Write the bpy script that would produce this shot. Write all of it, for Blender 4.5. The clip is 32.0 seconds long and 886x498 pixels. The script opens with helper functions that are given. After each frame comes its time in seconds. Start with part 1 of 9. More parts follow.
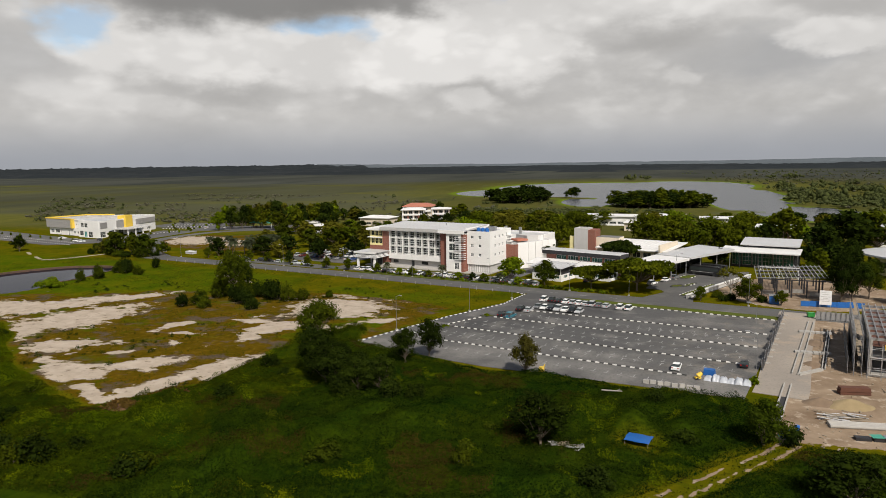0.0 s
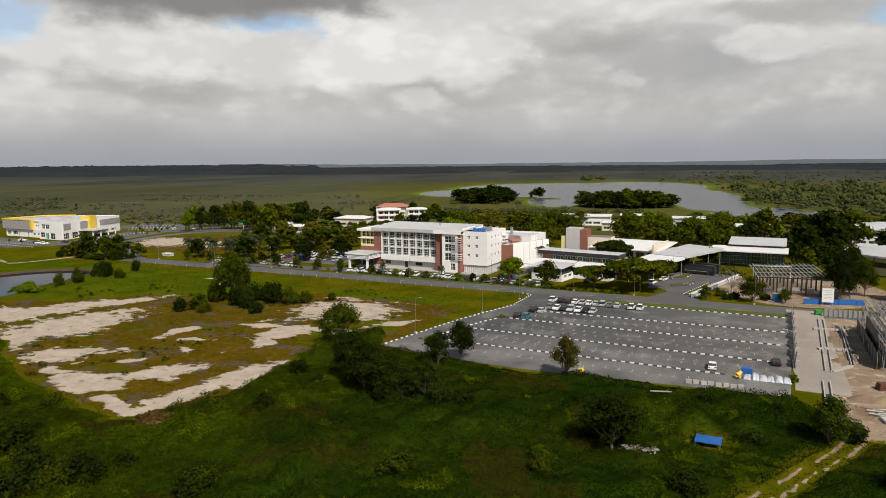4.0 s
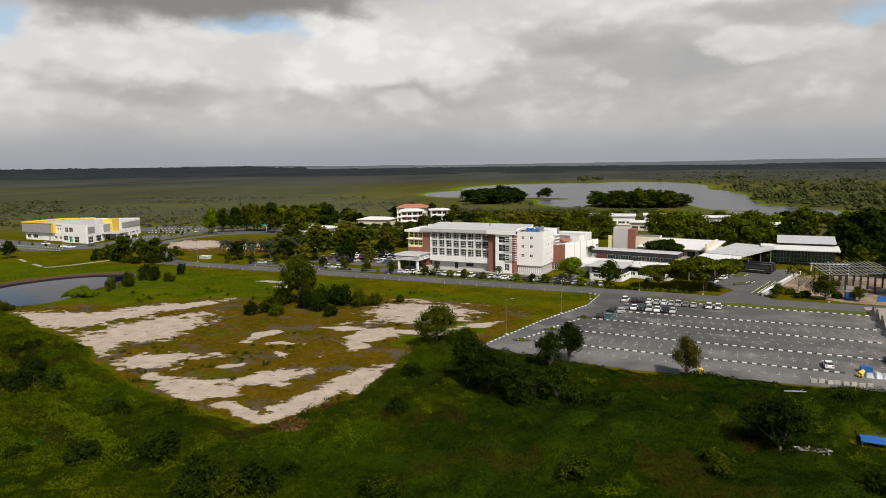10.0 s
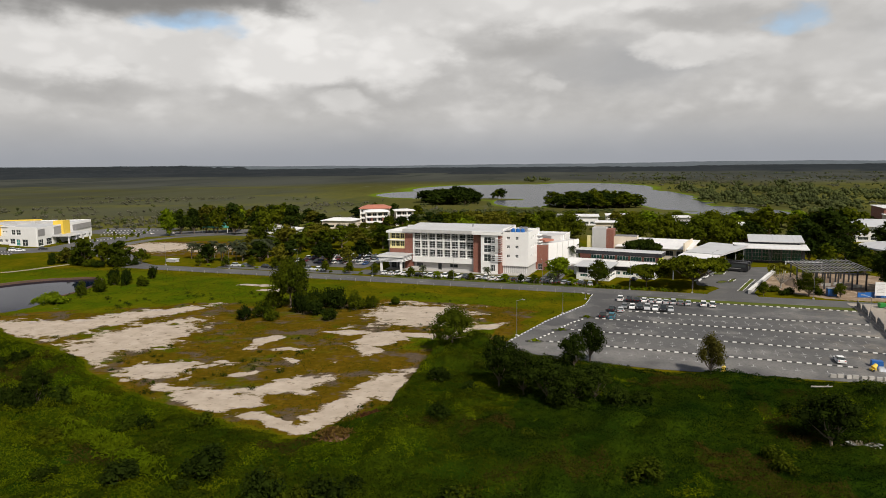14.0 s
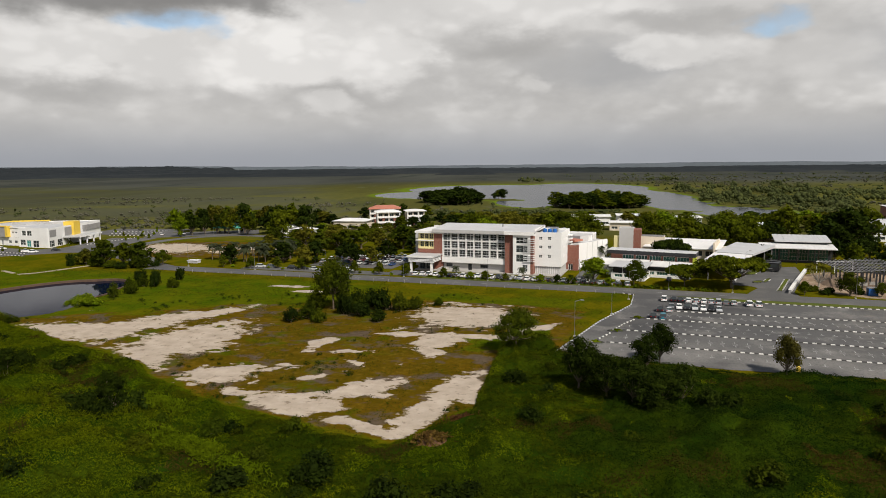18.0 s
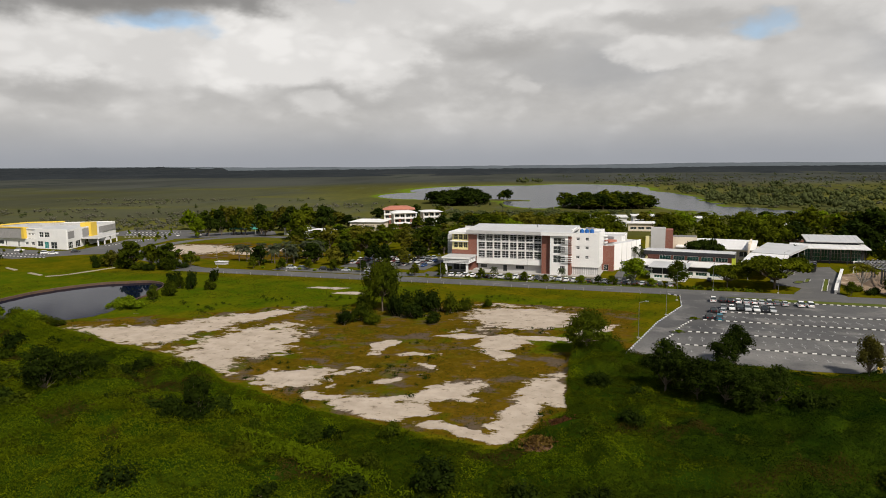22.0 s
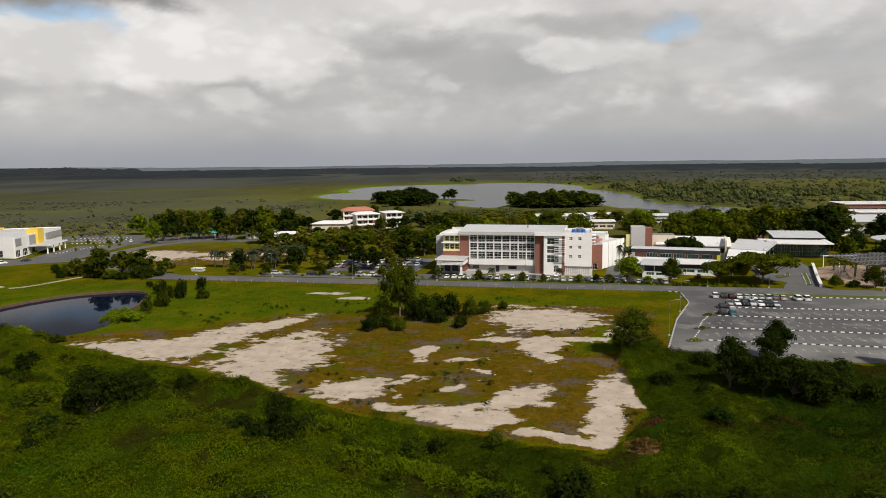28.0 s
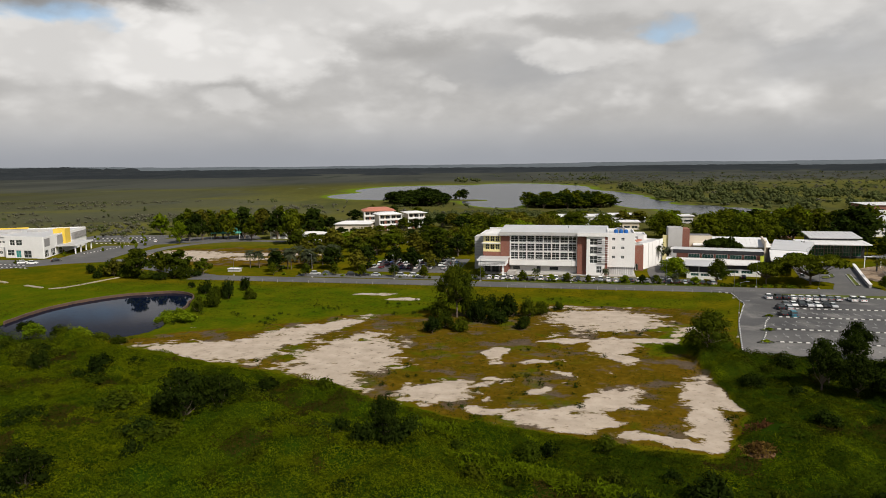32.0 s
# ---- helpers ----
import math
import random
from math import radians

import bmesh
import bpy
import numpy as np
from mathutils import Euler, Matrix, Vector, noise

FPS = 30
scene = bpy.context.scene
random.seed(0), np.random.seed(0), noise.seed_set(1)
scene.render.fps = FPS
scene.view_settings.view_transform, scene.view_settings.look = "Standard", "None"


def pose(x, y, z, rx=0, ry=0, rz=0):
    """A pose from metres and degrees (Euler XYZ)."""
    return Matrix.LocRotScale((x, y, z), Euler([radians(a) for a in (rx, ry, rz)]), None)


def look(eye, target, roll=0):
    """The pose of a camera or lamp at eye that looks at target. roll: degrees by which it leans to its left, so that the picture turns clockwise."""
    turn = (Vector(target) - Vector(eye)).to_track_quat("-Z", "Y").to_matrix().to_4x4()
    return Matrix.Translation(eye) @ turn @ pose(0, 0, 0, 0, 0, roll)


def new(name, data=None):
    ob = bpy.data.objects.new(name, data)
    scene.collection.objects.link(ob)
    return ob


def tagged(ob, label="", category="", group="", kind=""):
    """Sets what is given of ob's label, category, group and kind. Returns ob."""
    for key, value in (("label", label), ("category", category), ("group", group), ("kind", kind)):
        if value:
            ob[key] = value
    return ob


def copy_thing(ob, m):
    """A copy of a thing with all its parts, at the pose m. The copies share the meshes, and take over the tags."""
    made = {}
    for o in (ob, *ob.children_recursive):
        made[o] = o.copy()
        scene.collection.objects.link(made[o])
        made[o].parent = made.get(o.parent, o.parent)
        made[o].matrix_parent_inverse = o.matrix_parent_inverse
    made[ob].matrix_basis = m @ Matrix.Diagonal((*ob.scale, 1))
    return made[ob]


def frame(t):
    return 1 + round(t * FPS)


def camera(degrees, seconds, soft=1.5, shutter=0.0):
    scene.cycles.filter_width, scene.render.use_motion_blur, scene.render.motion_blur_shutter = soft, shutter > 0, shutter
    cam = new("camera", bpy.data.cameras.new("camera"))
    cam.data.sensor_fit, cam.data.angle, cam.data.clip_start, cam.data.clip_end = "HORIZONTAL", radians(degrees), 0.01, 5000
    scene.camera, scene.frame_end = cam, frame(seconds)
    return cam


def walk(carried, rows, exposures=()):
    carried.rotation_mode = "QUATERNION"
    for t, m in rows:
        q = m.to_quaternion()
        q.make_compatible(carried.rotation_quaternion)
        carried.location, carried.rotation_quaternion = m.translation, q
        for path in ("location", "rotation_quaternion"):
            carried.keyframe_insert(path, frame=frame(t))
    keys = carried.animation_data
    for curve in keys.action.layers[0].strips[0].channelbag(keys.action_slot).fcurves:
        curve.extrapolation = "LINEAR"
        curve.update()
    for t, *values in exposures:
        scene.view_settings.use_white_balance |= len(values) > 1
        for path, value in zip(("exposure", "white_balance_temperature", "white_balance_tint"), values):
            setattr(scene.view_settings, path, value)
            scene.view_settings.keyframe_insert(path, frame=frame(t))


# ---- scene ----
cam = camera(66.6, 32.0, soft=0.9)
PATH = [
    (0, (9.918, 5.039, 39.442), (9.342, 6.937, 39.186), -0.8),
    (1, (5.681, 4.63, 39.727), (5.189, 6.551, 39.468), -0.5),
    (2, (1.591, 4.427, 39.641), (1.137, 6.358, 39.383), -0.5),
    (3, (-2.445, 4.233, 39.394), (-2.883, 6.168, 39.136), -0.5),
    (3.5, (-4.42, 4.108, 39.34), (-4.856, 6.042, 39.083), -0.5),
    (5.5, (-12.606, 3.066, 39.356), (-13.036, 5.002, 39.1), -0.7),
    (6, (-14.459, 3.082, 39.243), (-14.889, 5.018, 38.988), -0.7),
    (7, (-18.489, 2.702, 39.165), (-18.918, 4.639, 38.911), -0.6),
    (8, (-22.506, 2.42, 39.086), (-22.937, 4.357, 38.833), -0.7),
    (9, (-26.369, 1.775, 39.058), (-26.793, 3.714, 38.805), -0.7),
    (10, (-30.387, 1.1, 39.181), (-30.78, 3.045, 38.927), -0.8),
    (11, (-34.38, 0.763, 39.126), (-34.72, 2.717, 38.873), -0.8),
    (12, (-38.165, 0.672, 39.008), (-38.459, 2.635, 38.755), -0.8),
    (13, (-42.174, 1.195, 39.054), (-42.419, 3.163, 38.801), -0.7),
    (13.5, (-44.173, 1.301, 39.094), (-44.404, 3.271, 38.841), -0.6),
    (15.5, (-52.143, 1.521, 38.979), (-52.34, 3.495, 38.724), -0.6),
    (16, (-54.017, 1.639, 38.957), (-54.212, 3.614, 38.704), -0.6),
    (17, (-57.99, 1.727, 38.933), (-58.18, 3.702, 38.679), -0.6),
    (18, (-62.217, 1.744, 38.865), (-62.396, 3.72, 38.613), -0.5),
    (19, (-66.284, 1.833, 38.967), (-66.46, 3.81, 38.714), -0.6),
    (20, (-70.099, 2.191, 38.809), (-70.274, 4.167, 38.558), -0.5),
    (21, (-74.12, 2.403, 38.739), (-74.291, 4.38, 38.49), -0.6),
    (22, (-78.294, 2.36, 38.821), (-78.445, 4.338, 38.571), -0.5),
    (23, (-82.359, 2.386, 39.112), (-82.487, 4.365, 38.86), -0.6),
    (24, (-86.244, 2.835, 39.168), (-86.336, 4.817, 38.916), -0.6),
    (25, (-90.009, 3.256, 39.223), (-90.057, 5.24, 38.971), -0.6),
    (25.5, (-92.046, 3.527, 39.318), (-92.058, 5.511, 39.066), -0.8),
    (27.5, (-101.048, 3.719, 39.714), (-100.977, 5.701, 39.458), -0.8),
    (28, (-103.348, 4.006, 39.79), (-103.27, 5.988, 39.535), -0.7),
    (29, (-107.087, 4.669, 39.948), (-107.001, 6.651, 39.691), -0.8),
    (30, (-111.022, 5.372, 39.795), (-110.935, 7.354, 39.541), -0.8),
    (31, (-114.975, 6.024, 39.744), (-114.888, 8.006, 39.49), -0.7),
    (32, (-119.053, 6.395, 39.77), (-118.965, 8.377, 39.516), -0.6),
]
walk(cam, [(t, look(eye, target, roll)) for t, eye, target, roll in PATH])

# ---- world and sun ----
SUN_EL, SUN_AZ = 47.0, 143.0          # degrees; azimuth from north (+y) towards +x
world = bpy.data.worlds.new("sky")
scene.world = world
world.use_nodes = True
wn, wl = world.node_tree.nodes, world.node_tree.links
wn.clear()


def wnode(kind, **sets):
    n = wn.new(kind)
    for k, v in sets.items():
        if k == "op":
            n.operation = v
        elif k == "interp":
            n.interpolation_type = v
    return n


def wmath(op, a, b=None, c=None):
    n = wnode("ShaderNodeMath", op=op)
    for i, v in enumerate((a, b, c)):
        if v is None:
            continue
        if isinstance(v, (int, float)):
            n.inputs[i].default_value = v
        else:
            wl.new(v, n.inputs[i])
    return n.outputs[0]


def wmix(fac, a, b):
    n = wn.new("ShaderNodeMix")
    n.data_type = "RGBA"
    for sock, v in ((n.inputs[0], fac), (n.inputs[6], a), (n.inputs[7], b)):
        if isinstance(v, (int, float)):
            sock.default_value = v
        elif isinstance(v, tuple):
            sock.default_value = (*v, 1)
        else:
            wl.new(v, sock)
    return n.outputs[2]


def wramp(v, lo, hi):
    n = wn.new("ShaderNodeMapRange")
    n.interpolation_type = "SMOOTHSTEP"
    wl.new(v, n.inputs[0])
    n.inputs[1].default_value, n.inputs[2].default_value = lo, hi
    return n.outputs[0]


sky = wn.new("ShaderNodeTexSky")
sky.sky_type = "NISHITA"
sky.sun_disc = False
sky.sun_elevation, sky.sun_rotation = radians(SUN_EL), radians(SUN_AZ)
sky_dim = wn.new("ShaderNodeVectorMath")
sky_dim.operation = "SCALE"
wl.new(sky.outputs[0], sky_dim.inputs[0])
sky_dim.inputs[3].default_value = 0.10
coord = wn.new("ShaderNodeTexCoord")
sep = wn.new("ShaderNodeSeparateXYZ")
wl.new(coord.outputs["Generated"], sep.inputs[0])
elev = wmath("ARCSINE", sep.outputs[2])
azim = wmath("ARCTAN2", sep.outputs[0], sep.outputs[1])
flat = wn.new("ShaderNodeCombineXYZ")
wl.new(azim, flat.inputs[0])
wl.new(wmath("MULTIPLY", elev, 1.9), flat.inputs[1])


def wnoise(scale, detail, rough, dist=0.0, shift=0.0, rise=0.0):
    n = wn.new("ShaderNodeTexNoise")
    n.noise_dimensions = "3D"
    m = wn.new("ShaderNodeVectorMath")
    m.operation = "ADD"
    wl.new(flat.outputs[0], m.inputs[0])
    m.inputs[1].default_value = (shift, shift * 0.7 + rise, shift * 1.3)
    wl.new(m.outputs[0], n.inputs["Vector"])
    n.inputs["Scale"].default_value = scale
    n.inputs["Detail"].default_value = detail
    n.inputs["Roughness"].default_value = rough
    n.inputs["Distortion"].default_value = dist
    return n.outputs[0]


def puffs(scale, shift, warp):
    """Rounded heads of cumulus (0 to 1)."""
    m = wn.new("ShaderNodeVectorMath")
    m.operation = "ADD"
    wl.new(flat.outputs[0], m.inputs[0])
    m.inputs[1].default_value = (shift, shift * 0.6, shift * 0.3)
    n = wn.new("ShaderNodeTexNoise")
    n.inputs["Scale"].default_value = scale * 0.8
    n.inputs["Detail"].default_value = 3
    wl.new(m.outputs[0], n.inputs["Vector"])
    w = wn.new("ShaderNodeVectorMath")
    w.operation = "SCALE"
    wl.new(n.outputs[1], w.inputs[0])
    w.inputs[3].default_value = warp
    s = wn.new("ShaderNodeVectorMath")
    s.operation = "ADD"
    wl.new(m.outputs[0], s.inputs[0])
    wl.new(w.outputs[0], s.inputs[1])
    v = wn.new("ShaderNodeTexVoronoi")
    v.feature = "SMOOTH_F1"
    v.inputs["Scale"].default_value = scale
    v.inputs["Smoothness"].default_value = 0.35
    wl.new(s.outputs[0], v.inputs["Vector"])
    return wmath("SUBTRACT", 1.0, v.outputs["Distance"])


def wsum(*terms):
    """Adds up amount * (noise - 0.5) terms."""
    total = None
    for amount, noise in terms:
        t = wmath("MULTIPLY", wmath("SUBTRACT", noise, 0.5), amount)
        total = t if total is None else wmath("ADD", total, t)
    return total


# the outlines of the clouds billow: directions are bent by noise at three sizes
warp_a = wmath("ADD", azim, wsum((0.16, wnoise(6.0, 2, 0.5, 0.0, 3.1)), (0.085, wnoise(17, 3, 0.55, 0.0, 5.3)), (0.016, wnoise(52, 3, 0.6, 0.0, 8.9))))
warp_e = wmath("ADD", elev, wsum((0.045, wnoise(7.0, 2, 0.5, 0.0, 13.7)), (0.036, wnoise(19, 3, 0.55, 0.0, 17.9)), (0.009, wnoise(57, 3, 0.6, 0.0, 21.1))))


def cloud_spot(az, el, raz, rel, hard=0.25):
    """A heap of cloud (0 to 1) about a direction in degrees; hard = the part of its radius that is full."""
    a = wmath("DIVIDE", wmath("SUBTRACT", warp_a, radians(az)), radians(raz))
    e = wmath("DIVIDE", wmath("SUBTRACT", warp_e, radians(el)), radians(rel))
    d = wmath("ADD", wmath("MULTIPLY", a, a), wmath("MULTIPLY", e, e))
    return wramp(wmath("SQRT", d), 1.2, hard)


def tone(v, cool=0.0):
    return (v * (1.02 - cool), v * 0.995, v * (0.965 + 1.6 * cool))


mottle = wmath("ADD", 0.5, wsum((0.9, wnoise(3.2, 5, 0.55, 0.1, 4.1)), (0.5, wnoise(9.5, 5, 0.6, 0.2, 7.7)), (0.22, wnoise(30, 4, 0.6, 0.0, 9.7))))
fine = wnoise(19, 5, 0.55, 0.0, 7.7)
cloud = wmix(wramp(mottle, 0.1, 0.9), tone(0.47), tone(0.72))
tops = wmath("ADD", 0.5, wsum((1.4, wnoise(6.5, 4, 0.5, 0.1, 31.7)), (0.4, puffs(15, 3.3, 0.08))))
cloud = wmix(wmath("MULTIPLY", wramp(tops, 0.46, 0.86), 0.85), cloud, tone(0.92))
blue = wn.new("ShaderNodeVectorMath")
blue.operation = "ADD"
wl.new(sky_dim.outputs[0], blue.inputs[0])
blue.inputs[1].default_value = (0.17, 0.23, 0.29)
blue_up = wn.new("ShaderNodeVectorMath")
blue_up.operation = "ADD"
wl.new(sky_dim.outputs[0], blue_up.inputs[0])
blue_up.inputs[1].default_value = (0.02, 0.025, 0.03)
# banks of cumulus from the back to the front: az, el, half-widths, how crisp, tone, amount, coolness
BANKS = (
    (9, 7.4, 8, 2.0, 0.1, 0.43, 0.8, 0.03), (32, 8.0, 9, 3.0, 0.1, 0.53, 0.7, 0.03), (-50, 8.0, 7, 3.0, 0.1, 0.52, 0.6, 0.02),
    (3, 12.6, 14, 2.6, 0.4, 0.84, 0.95, 0.0), (24, 12.4, 9, 2.0, 0.3, 0.76, 0.8, 0.0),
    (-42, 9.4, 5.0, 2.5, 0.65, 0.88, 0.95, 0.0), (-34, 8.8, 8.5, 2.6, 0.6, 0.86, 0.95, 0.0), (-26.5, 8.0, 5.0, 2.1, 0.6, 0.80, 0.95, 0.0),
    (-35, 5.8, 9.0, 1.2, 0.0, 0.43, 0.7, 0.0), (-40, 4.7, 6, 0.8, 0.4, 0.70, 0.7, 0.0),
    (-15.5, 9.2, 6.8, 3.5, 0.7, 0.94, 1.0, 0.0), (-19.5, 7.4, 4.8, 2.4, 0.65, 0.92, 1.0, 0.0), (-10.5, 8.2, 4.5, 2.8, 0.65, 0.90, 0.95, 0.0), (-12.5, 12.0, 5.5, 1.9, 0.5, 0.78, 0.8, 0.0),
    (-14, 5.4, 11, 1.1, 0.0, 0.46, 0.7, 0.0), (-14.5, 4.5, 3.8, 0.9, 0.5, 0.76, 0.8, 0.0),
    (0, 9.5, 9.0, 1.4, 0.0, 0.42, 0.8, 0.0), (5, 8.0, 5.0, 1.6, 0.2, 0.50, 0.6, 0.01), (13, 10.9, 9, 1.0, 0.2, 0.46, 0.7, 0.0),
    (14, 8.6, 4.6, 1.3, 0.6, 0.82, 0.85, 0.0), (23.5, 7.2, 5.5, 1.7, 0.5, 0.70, 0.7, 0.0), (2, 6.0, 2.0, 1.1, 0.5, 0.72, 0.7, 0.0), (30, 10.4, 4.0, 1.8, 0.6, 0.82, 0.75, 0.0))
OPEN = ((-26.5, 10.7, 4.2, 1.15, 0.35, 0.95), (-21.5, 9.9, 2.5, 0.6, 0.2, 0.6), (-45.0, 10.3, 3.0, 1.7, 0.35, 0.9), (20.2, 10.1, 2.6, 1.15, 0.35, 0.85), (-11.0, 13.7, 2.2, 0.7, 0.3, 0.8), (31.5, 13.6, 2.4, 0.8, 0.3, 0.7))
for az, el, raz, rel, hard, value, amount, cool in BANKS[:9]:
    cloud = wmix(wmath("MULTIPLY", cloud_spot(az, el, raz, rel, hard), amount), cloud, tone(value, cool))
for az, el, raz, rel, hard, amount in OPEN:
    cloud = wmix(wmath("MULTIPLY", cloud_spot(az, el, raz, rel, hard), amount), cloud, blue.outputs[0])
for az, el, raz, rel, hard, value, amount, cool in BANKS[9:]:
    cloud = wmix(wmath("MULTIPLY", cloud_spot(az, el, raz, rel, hard), amount), cloud, tone(value, cool))
# soft rounded heads on the heaps
heads = wmath("ADD", wmath("MULTIPLY", puffs(13, 2.4, 0.10), 0.6), wmath("MULTIPLY", puffs(31, 6.1, 0.04), 0.4))
cloud = wmix(wmath("MULTIPLY", wramp(heads, 0.70, 0.40), 0.22), cloud, tone(0.47))
# the dark deck hanging over the west
for az, el, raz, rel, amount in ((-33, 13.4, 13, 3.2, 0.95), (-23, 13.4, 8, 1.9, 0.85), (-47, 14.2, 8, 2.2, 0.6)):
    cloud = wmix(wmath("MULTIPLY", cloud_spot(az, el, raz, rel, 0.45), amount), cloud, tone(0.255))
# overhead the banks break up: dark bases with open sky between
tall = wramp(elev, radians(17), radians(34))
broken = wmix(wramp(wnoise(3.0, 5, 0.55, 0.2, 9.3), 0.50, 0.60), blue_up.outputs[0], (0.14, 0.136, 0.132))
cloud = wmix(tall, cloud, broken)
deck = wmix(wramp(wnoise(5.0, 4, 0.5, 0.2, 27.3), 0.3, 0.7), tone(0.50), tone(0.62))
cloud = wmix(wmath("MULTIPLY", wramp(warp_e, radians(4.4), radians(2.4)), 0.8), cloud, deck)
low = wramp(elev, radians(4.2), radians(0.0))
sky_all = wmix(wmath("MULTIPLY", low, 0.9), cloud, (0.36, 0.378, 0.418))
back = wn.new("ShaderNodeBackground")
back.inputs[1].default_value = 0.90
wl.new(sky_all, back.inputs[0])
wout = wn.new("ShaderNodeOutputWorld")
wl.new(back.outputs[0], wout.inputs[0])

sun = new("sun", bpy.data.lights.new("sun", "SUN"))
sun.data.energy, sun.data.angle, sun.data.color = 5.0, radians(0.8), (1.0, 0.93, 0.83)
_e, _a = radians(SUN_EL), radians(SUN_AZ)
sun.matrix_basis = look((0, 0, 200), (-200 * math.cos(_e) * math.sin(_a), -200 * math.cos(_e) * math.cos(_a), 200 - 200 * math.sin(_e)))

# ---- plan ----
AX = radians(-13.5)                    # the campus runs along this line
U = Vector((math.cos(AX), math.sin(AX)))
N = Vector((-math.sin(AX), math.cos(AX)))
O = Vector((-26.0, 202.8))             # road edge at the car park's corner


def fr(s, d):
    p = O + U * s + N * d
    return p.x, p.y


def at(x, y, z=0.0, turn=0.0, scale=1.0):
    if not isinstance(scale, tuple):
        scale = (scale,) * 3
    return pose(x, y, z, 0, 0, turn) @ Matrix.Diagonal((*scale, 1))


# ---- materials ----
MATS = {}


def material(name, base, other=None, rough=0.8, metal=0.0, scale=1.0, fine_scale=None, bump=0.2, spread=0.5, random_tint=0.0, space="Object", island=False, spec=0.5, grime=0.0, detail=5):
    """A surface whose colour wanders between base and other at two scales, with fine relief."""
    if name in MATS:
        return MATS[name]
    m = bpy.data.materials.new(name)
    MATS[name] = m
    m.use_nodes = True
    nt = m.node_tree
    nd, lk = nt.nodes, nt.links
    bsdf = nd["Principled BSDF"]
    bsdf.inputs["Roughness"].default_value = rough
    bsdf.inputs["Metallic"].default_value = metal
    bsdf.inputs["Specular IOR Level"].default_value = spec
    if other is None:
        other = tuple(c * 0.78 for c in base)
    tc = nd.new("ShaderNodeTexCoord")
    geo = nd.new("ShaderNodeNewGeometry")
    vec = geo.outputs["Position"] if space == "World" else tc.outputs["Object"]

    def tex(s, det):
        n = nd.new("ShaderNodeTexNoise")
        n.inputs["Scale"].default_value = s
        n.inputs["Detail"].default_value = det
        n.inputs["Roughness"].default_value = 0.6
        lk.new(vec, n.inputs["Vector"])
        return n.outputs[0]

    def rng(v, lo, hi):
        n = nd.new("ShaderNodeMapRange")
        lk.new(v, n.inputs[0])
        n.inputs[1].default_value, n.inputs[2].default_value = lo, hi
        return n.outputs[0]

    def mix(f, a, b):
        n = nd.new("ShaderNodeMix")
        n.data_type = "RGBA"
        for sock, v in ((n.inputs[0], f), (n.inputs[6], a), (n.inputs[7], b)):
            if isinstance(v, float):
                sock.default_value = v
            elif isinstance(v, tuple):
                sock.default_value = (*v, 1)
            else:
                lk.new(v, sock)
        return n.outputs[2]

    big = tex(scale, detail)
    small = tex(fine_scale or scale * 9, 4)
    col = mix(rng(big, 0.5 - spread / 2, 0.5 + spread / 2), base, other)
    dark = tuple(c * 0.72 for c in base)
    spk = nd.new("ShaderNodeMath")
    spk.operation = "MULTIPLY"
    lk.new(rng(small, 0.45, 0.75), spk.inputs[0])
    spk.inputs[1].default_value = 0.45
    col = mix(spk.outputs[0], col, dark)
    if grime:
        g = nd.new("ShaderNodeMath")
        g.operation = "MULTIPLY"
        lk.new(rng(tex(scale * 0.35, 6), 0.52, 0.75), g.inputs[0])
        g.inputs[1].default_value = grime
        col = mix(g.outputs[0], col, (0.16, 0.14, 0.11))
    if random_tint:
        hsv = nd.new("ShaderNodeHueSaturation")
        lk.new(col, hsv.inputs["Color"])
        src = geo.outputs["Random Per Island"] if island else nd.new("ShaderNodeObjectInfo").outputs["Random"]
        v = nd.new("ShaderNodeMapRange")
        lk.new(src, v.inputs[0])
        v.inputs[3].default_value, v.inputs[4].default_value = 1 - random_tint, 1 + random_tint
        lk.new(v.outputs[0], hsv.inputs["Value"])
        col = hsv.outputs[0]
    lk.new(col, bsdf.inputs["Base Color"])
    if bump:
        b = nd.new("ShaderNodeBump")
        b.inputs["Strength"].default_value = bump
        b.inputs["Distance"].default_value = 0.05
        lk.new(small, b.inputs["Height"])
        lk.new(b.outputs[0], bsdf.inputs["Normal"])
    return m


